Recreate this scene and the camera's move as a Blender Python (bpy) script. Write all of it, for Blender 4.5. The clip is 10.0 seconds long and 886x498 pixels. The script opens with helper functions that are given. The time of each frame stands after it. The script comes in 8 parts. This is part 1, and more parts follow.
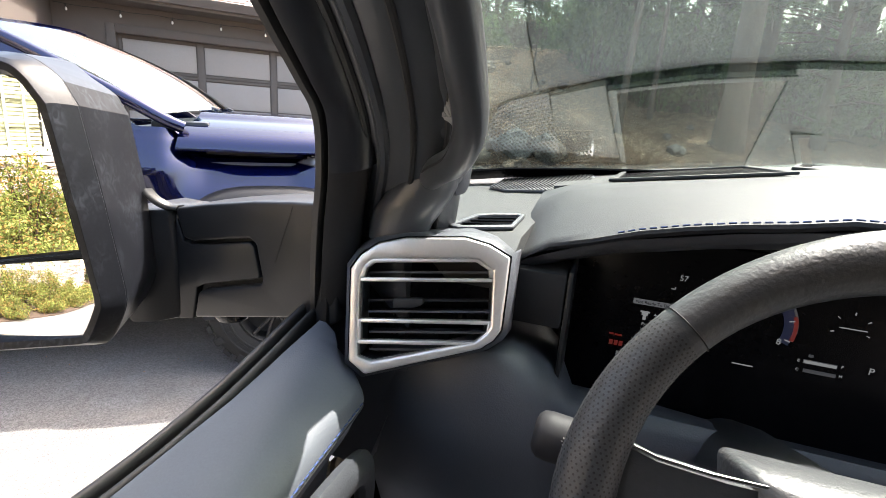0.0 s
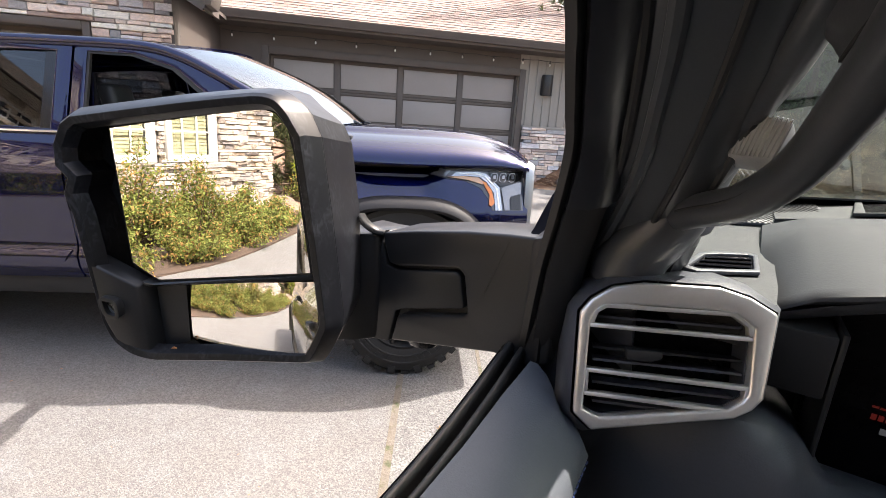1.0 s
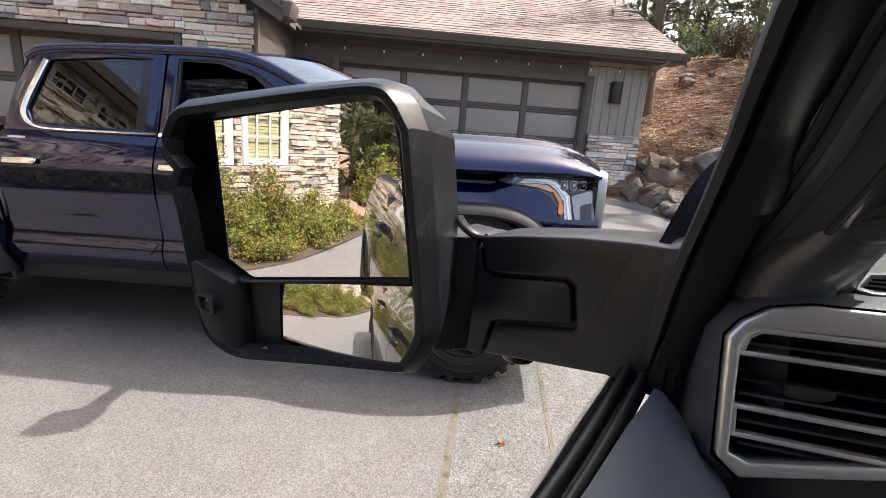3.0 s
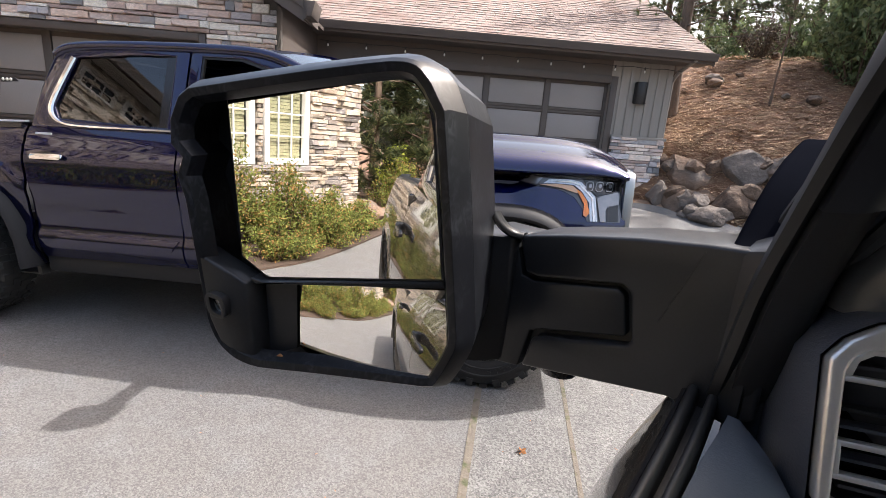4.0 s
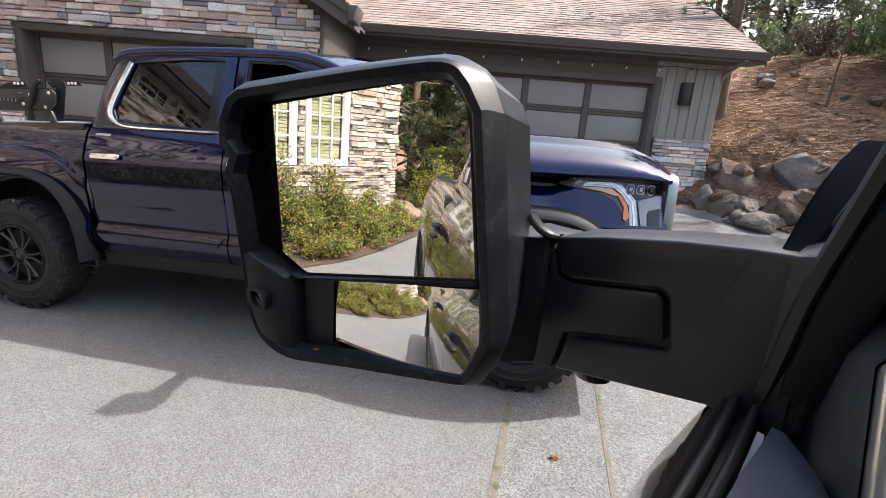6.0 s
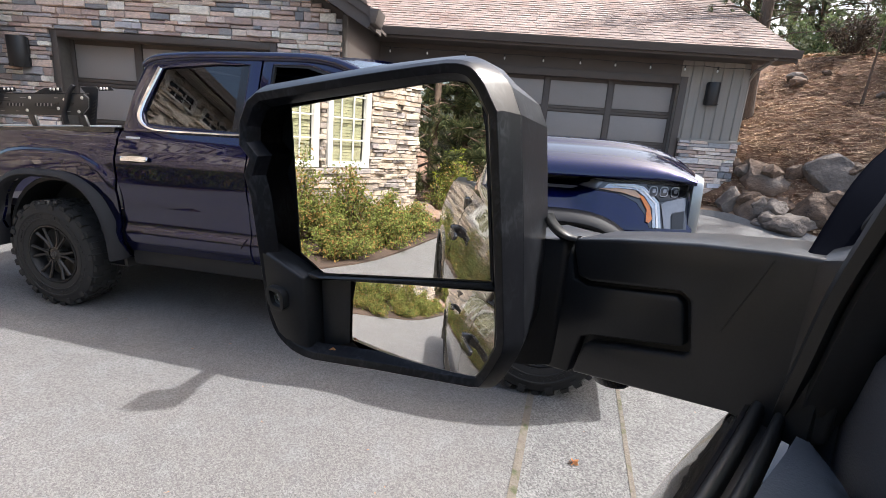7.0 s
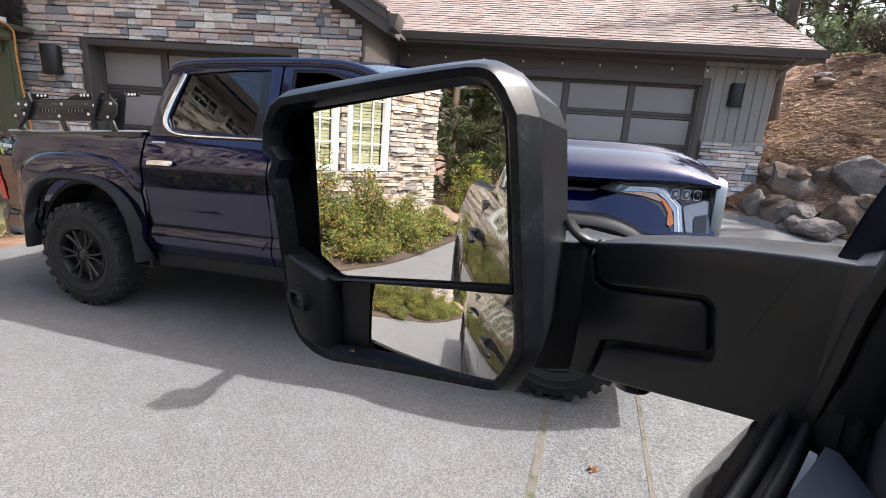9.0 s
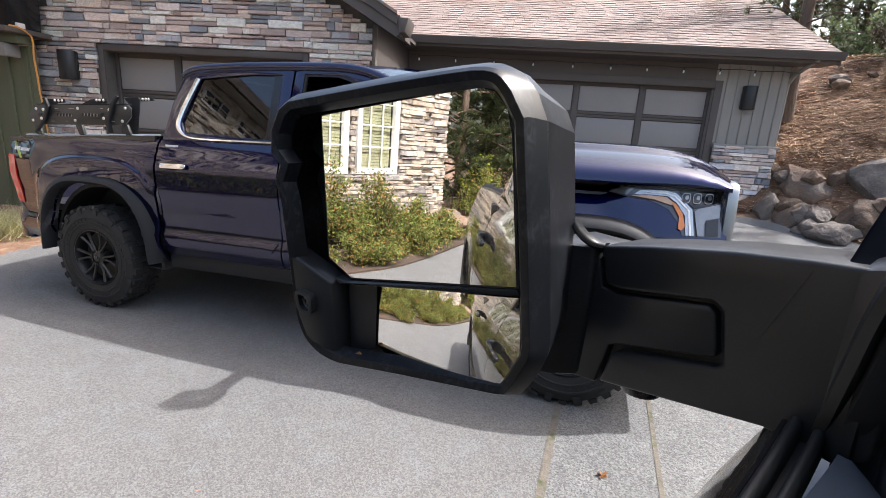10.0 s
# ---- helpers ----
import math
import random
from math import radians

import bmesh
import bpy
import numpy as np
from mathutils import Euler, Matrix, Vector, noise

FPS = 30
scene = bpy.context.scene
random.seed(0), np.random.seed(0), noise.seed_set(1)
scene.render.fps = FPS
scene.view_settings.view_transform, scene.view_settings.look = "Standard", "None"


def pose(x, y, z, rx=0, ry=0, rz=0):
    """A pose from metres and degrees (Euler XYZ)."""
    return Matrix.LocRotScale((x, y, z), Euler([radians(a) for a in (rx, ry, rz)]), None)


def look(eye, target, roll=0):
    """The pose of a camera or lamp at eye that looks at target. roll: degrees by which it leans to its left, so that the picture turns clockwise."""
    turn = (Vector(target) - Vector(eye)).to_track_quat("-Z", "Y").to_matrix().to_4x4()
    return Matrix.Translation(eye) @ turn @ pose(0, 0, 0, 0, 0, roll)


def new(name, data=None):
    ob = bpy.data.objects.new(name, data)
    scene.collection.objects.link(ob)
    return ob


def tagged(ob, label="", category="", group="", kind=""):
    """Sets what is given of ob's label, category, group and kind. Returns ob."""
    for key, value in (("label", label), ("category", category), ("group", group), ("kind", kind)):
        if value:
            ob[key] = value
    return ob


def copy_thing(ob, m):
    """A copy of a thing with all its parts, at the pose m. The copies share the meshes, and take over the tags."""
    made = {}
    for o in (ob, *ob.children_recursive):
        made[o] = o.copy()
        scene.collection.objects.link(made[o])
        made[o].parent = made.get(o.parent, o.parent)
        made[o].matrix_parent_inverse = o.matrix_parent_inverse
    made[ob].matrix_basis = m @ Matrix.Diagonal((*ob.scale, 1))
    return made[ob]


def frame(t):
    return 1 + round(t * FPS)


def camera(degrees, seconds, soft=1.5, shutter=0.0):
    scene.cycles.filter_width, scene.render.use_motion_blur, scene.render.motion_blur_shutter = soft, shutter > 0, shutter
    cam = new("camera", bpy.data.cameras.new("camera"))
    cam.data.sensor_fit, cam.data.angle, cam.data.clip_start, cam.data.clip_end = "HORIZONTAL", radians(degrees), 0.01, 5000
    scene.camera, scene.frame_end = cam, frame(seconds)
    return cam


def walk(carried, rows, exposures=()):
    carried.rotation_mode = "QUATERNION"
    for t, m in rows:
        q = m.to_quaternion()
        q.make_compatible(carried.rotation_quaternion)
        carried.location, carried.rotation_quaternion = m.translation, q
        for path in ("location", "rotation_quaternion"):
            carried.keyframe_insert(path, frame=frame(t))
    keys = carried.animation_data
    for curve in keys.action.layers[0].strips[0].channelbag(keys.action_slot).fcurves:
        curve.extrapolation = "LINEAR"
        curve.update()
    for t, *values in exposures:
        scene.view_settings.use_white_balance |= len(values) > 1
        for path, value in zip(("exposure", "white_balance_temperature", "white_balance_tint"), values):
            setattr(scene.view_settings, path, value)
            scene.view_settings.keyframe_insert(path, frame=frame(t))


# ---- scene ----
cam = camera(86.1, 10.0, soft=0.85)
PATH = [
    (0, (-0.439, 0.415, 1.675), (-1.053, 2.245, 1.154), 4.1),
    (0.5, (-0.52, 0.4, 1.69), (-1.329, 2.153, 1.172), 4.3),
    (1, (-0.581, 0.396, 1.689), (-1.595, 2.04, 1.171), 3.7),
    (1.5, (-0.626, 0.378, 1.686), (-1.724, 1.969, 1.173), 3.8),
    (2, (-0.629, 0.381, 1.683), (-1.77, 1.941, 1.171), 4.0),
    (2.5, (-0.632, 0.384, 1.68), (-1.808, 1.92, 1.173), 4.0),
    (4, (-0.707, 0.435, 1.651), (-1.973, 1.9, 1.148), 4.3),
    (4.5, (-0.707, 0.431, 1.651), (-1.998, 1.873, 1.146), 4.3),
    (5, (-0.703, 0.435, 1.649), (-2.021, 1.851, 1.145), 4.3),
    (5.5, (-0.705, 0.432, 1.649), (-2.047, 1.827, 1.144), 4.4),
    (7, (-0.701, 0.437, 1.649), (-2.134, 1.738, 1.144), 4.0),
    (7.5, (-0.701, 0.437, 1.649), (-2.141, 1.73, 1.145), 4.0),
    (8, (-0.699, 0.437, 1.65), (-2.147, 1.721, 1.144), 3.9),
    (8.5, (-0.7, 0.436, 1.65), (-2.164, 1.702, 1.147), 3.8),
    (9, (-0.701, 0.435, 1.649), (-2.185, 1.681, 1.152), 3.7),
    (9.5, (-0.699, 0.437, 1.649), (-2.202, 1.662, 1.159), 3.7),
    (10, (-0.699, 0.437, 1.649), (-2.21, 1.653, 1.163), 3.6),
]
EXPOSURES = [(0, 2.84, 6800, 10), (0.6, 2.40, 6950, 12), (1.5, 1.92, 7000, 14), (2.5, 1.68, 6900, 13), (4, 1.54, 6650, 12), (5.5, 1.52, 6500, 10), (7, 1.50, 6350, 10), (10, 1.47, 6250, 10)]
walk(cam, [(t, look(eye, target, roll)) for t, eye, target, roll in PATH], EXPOSURES)
import itertools
IDENT = Matrix.Identity(4)

# ---------- world, sun, exposure ----------
SUN_TO = Vector((0.36, 0.80, 1.20)).normalized()
world = bpy.data.worlds.new("sky")
scene.world = world
world.use_nodes = True
wn = world.node_tree
sky = wn.nodes.new("ShaderNodeTexSky")
sky.sky_type = "NISHITA"
sky.sun_disc = False
sky.sun_elevation = math.asin(SUN_TO.z)
sky.sun_rotation = math.atan2(SUN_TO.x, SUN_TO.y)
sky.dust_density = 6.5
sky.air_density = 1.3
wn.links.new(sky.outputs[0], wn.nodes["Background"].inputs[0])
wn.nodes["Background"].inputs[1].default_value = 0.15
sun_data = bpy.data.lights.new("sun", "SUN")
sun_data.energy = 2.7
sun_data.angle = radians(0.6)
sun_data.color = (1.0, 0.98, 0.96)
sun = new("sun", sun_data)
sun.matrix_world = look(SUN_TO * 60, (0, 0, 0))


# ---------- materials ----------
def mat(name, color, rough=0.5, metal=0.0, var=0.12, scale=8.0, fine=120.0, bump=0.0, bump_scale=None, coat=0.0,
        island=0.0, objrand=0.0, second=None, second_amount=0.5, second_scale=3.0, spec=0.5, rough_var=0.1, coords="Object", stretch=None, speck=0.0, speck_scale=200.0, gloss=1.0, leafy=0.0, coat_ior=1.5):
    """Procedural surface: base colour varied at a coarse and a fine scale, with relief."""
    m = bpy.data.materials.new(name)
    m.use_nodes = True
    t = m.node_tree
    b = t.nodes["Principled BSDF"]
    N, L = t.nodes.new, t.links.new
    tc = N("ShaderNodeTexCoord")
    vec = tc.outputs[coords]
    if stretch:
        mp = N("ShaderNodeMapping")
        mp.inputs["Scale"].default_value = stretch
        L(vec, mp.inputs[0])
        vec = mp.outputs[0]
    n1, n2 = N("ShaderNodeTexNoise"), N("ShaderNodeTexNoise")
    for n, s, d in ((n1, scale, 4), (n2, fine, 3)):
        n.inputs["Scale"].default_value = s
        n.inputs["Detail"].default_value = d
        L(vec, n.inputs["Vector"])
    add = N("ShaderNodeMath"); add.operation = "ADD"
    L(n1.outputs[0], add.inputs[0]); L(n2.outputs[0], add.inputs[1])
    total = add.outputs[0]
    if island or objrand:
        src = N("ShaderNodeNewGeometry").outputs["Random Per Island"] if island else N("ShaderNodeObjectInfo").outputs["Random"]
        mm = N("ShaderNodeMath"); mm.operation = "MULTIPLY_ADD"
        k = island or objrand
        mm.inputs[1].default_value = 2 * k; 
        L(src, mm.inputs[0]); mm.inputs[2].default_value = -k
        a2 = N("ShaderNodeMath"); a2.operation = "ADD"
        L(total, a2.inputs[0]); L(mm.outputs[0], a2.inputs[1])
        total = a2.outputs[0]
    rng = N("ShaderNodeMapRange")
    rng.inputs["From Min"].default_value, rng.inputs["From Max"].default_value = 0.5, 1.5
    rng.inputs["To Min"].default_value, rng.inputs["To Max"].default_value = 1 - var, 1 + var
    rng.clamp = False
    L(total, rng.inputs[0])
    mul = N("ShaderNodeVectorMath"); mul.operation = "SCALE"
    L(rng.outputs[0], mul.inputs["Scale"])
    if second:
        n3 = N("ShaderNodeTexNoise")
        n3.inputs["Scale"].default_value = second_scale
        n3.inputs["Detail"].default_value = 6
        L(vec, n3.inputs["Vector"])
        source = n3.outputs[0]
        if island or objrand:
            a3 = N("ShaderNodeMath"); a3.operation = "ADD"
            L(source, a3.inputs[0]); L(mm.outputs[0], a3.inputs[1])
            source = a3.outputs[0]
        r3 = N("ShaderNodeMapRange")
        r3.inputs["From Min"].default_value, r3.inputs["From Max"].default_value = 0.62 - 0.3 * second_amount, 0.82 - 0.3 * second_amount
        L(source, r3.inputs[0])
        mx = N("ShaderNodeMix"); mx.data_type = "RGBA"
        mx.inputs["A"].default_value, mx.inputs["B"].default_value = (*color, 1), (*second, 1)
        L(r3.outputs[0], mx.inputs["Factor"])
        L(mx.outputs["Result"], mul.inputs[0])
    else:
        mul.inputs[0].default_value = color
    if speck:
        vo = N("ShaderNodeTexVoronoi")
        vo.inputs["Scale"].default_value = speck_scale
        L(vec, vo.inputs["Vector"])
        sx = N("ShaderNodeSeparateColor")
        L(vo.outputs["Color"], sx.inputs[0])
        sr = N("ShaderNodeMapRange")
        sr.inputs["To Min"].default_value, sr.inputs["To Max"].default_value = 1 - speck, 1 + speck
        L(sx.outputs[0], sr.inputs[0])
        m2 = N("ShaderNodeVectorMath"); m2.operation = "SCALE"
        L(mul.outputs[0], m2.inputs[0]); L(sr.outputs[0], m2.inputs["Scale"])
        mul = m2
    L(mul.outputs[0], b.inputs["Base Color"])
    b.inputs["Metallic"].default_value = metal
    b.inputs["Specular IOR Level"].default_value = spec
    b.inputs["Specular Tint"].default_value = (gloss, gloss, gloss, 1)
    rr = N("ShaderNodeMapRange")
    rr.inputs["To Min"].default_value, rr.inputs["To Max"].default_value = max(0.0, rough * (1 - rough_var)), min(1.0, rough * (1 + rough_var))
    L(n1.outputs[0], rr.inputs[0]); L(rr.outputs[0], b.inputs["Roughness"])
    if coat:
        b.inputs["Coat Weight"].default_value = coat
        b.inputs["Coat Roughness"].default_value = 0.03
        b.inputs["Coat IOR"].default_value = coat_ior
    if bump:
        bp = N("ShaderNodeBump")
        bp.inputs["Strength"].default_value = 1.0
        bp.inputs["Distance"].default_value = bump
        if bump_scale:
            n4 = N("ShaderNodeTexNoise")
            n4.inputs["Scale"].default_value = bump_scale
            n4.inputs["Detail"].default_value = 5
            L(vec, n4.inputs["Vector"]); L(n4.outputs[0], bp.inputs["Height"])
        else:
            L(add.outputs[0], bp.inputs["Height"])
        L(bp.outputs[0], b.inputs["Normal"])
        if coat:
            L(bp.outputs[0], b.inputs["Coat Normal"])
    if leafy:                                     # light shining through thin leaves
        tl, ms = N("ShaderNodeBsdfTranslucent"), N("ShaderNodeMixShader")
        ms.inputs[0].default_value = leafy
        L(mul.outputs[0], tl.inputs[0]); L(b.outputs[0], ms.inputs[1]); L(tl.outputs[0], ms.inputs[2])
        L(ms.outputs[0], t.nodes["Material Output"].inputs[0])
    return m


def glass(name, tint=(0.9, 0.95, 0.93), amount=0.0, rough=0.0, base=0.045, power=5.0):
    """Thin pane: clear with a surface reflection that grows towards grazing; amount of dark tint."""
    m = bpy.data.materials.new(name)
    m.use_nodes = True
    t = m.node_tree
    t.nodes.clear()
    out = t.nodes.new("ShaderNodeOutputMaterial")
    tr, gl, mix, lw, pw, ma = (t.nodes.new(k) for k in ("ShaderNodeBsdfTransparent", "ShaderNodeBsdfGlossy", "ShaderNodeMixShader", "ShaderNodeLayerWeight", "ShaderNodeMath", "ShaderNodeMath"))
    tr.inputs[0].default_value = (*[c * (1 - amount) for c in tint], 1)
    gl.inputs["Roughness"].default_value = rough
    lw.inputs["Blend"].default_value = 0.5
    pw.operation, ma.operation = "POWER", "MULTIPLY_ADD"
    pw.inputs[1].default_value = power
    ma.inputs[1].default_value, ma.inputs[2].default_value = 0.95 - base, base
    t.links.new(lw.outputs["Facing"], pw.inputs[0]); t.links.new(pw.outputs[0], ma.inputs[0]); t.links.new(ma.outputs[0], mix.inputs[0])
    t.links.new(tr.outputs[0], mix.inputs[1]); t.links.new(gl.outputs[0], mix.inputs[2])
    t.links.new(mix.outputs[0], out.inputs[0])
    return m


def glow(name, color, strength):
    m = bpy.data.materials.new(name)
    m.use_nodes = True
    b = m.node_tree.nodes["Principled BSDF"]
    b.inputs["Base Color"].default_value = (0.02, 0.02, 0.02, 1)
    b.inputs["Emission Color"].default_value = (*color, 1)
    b.inputs["Emission Strength"].default_value = strength
    return m


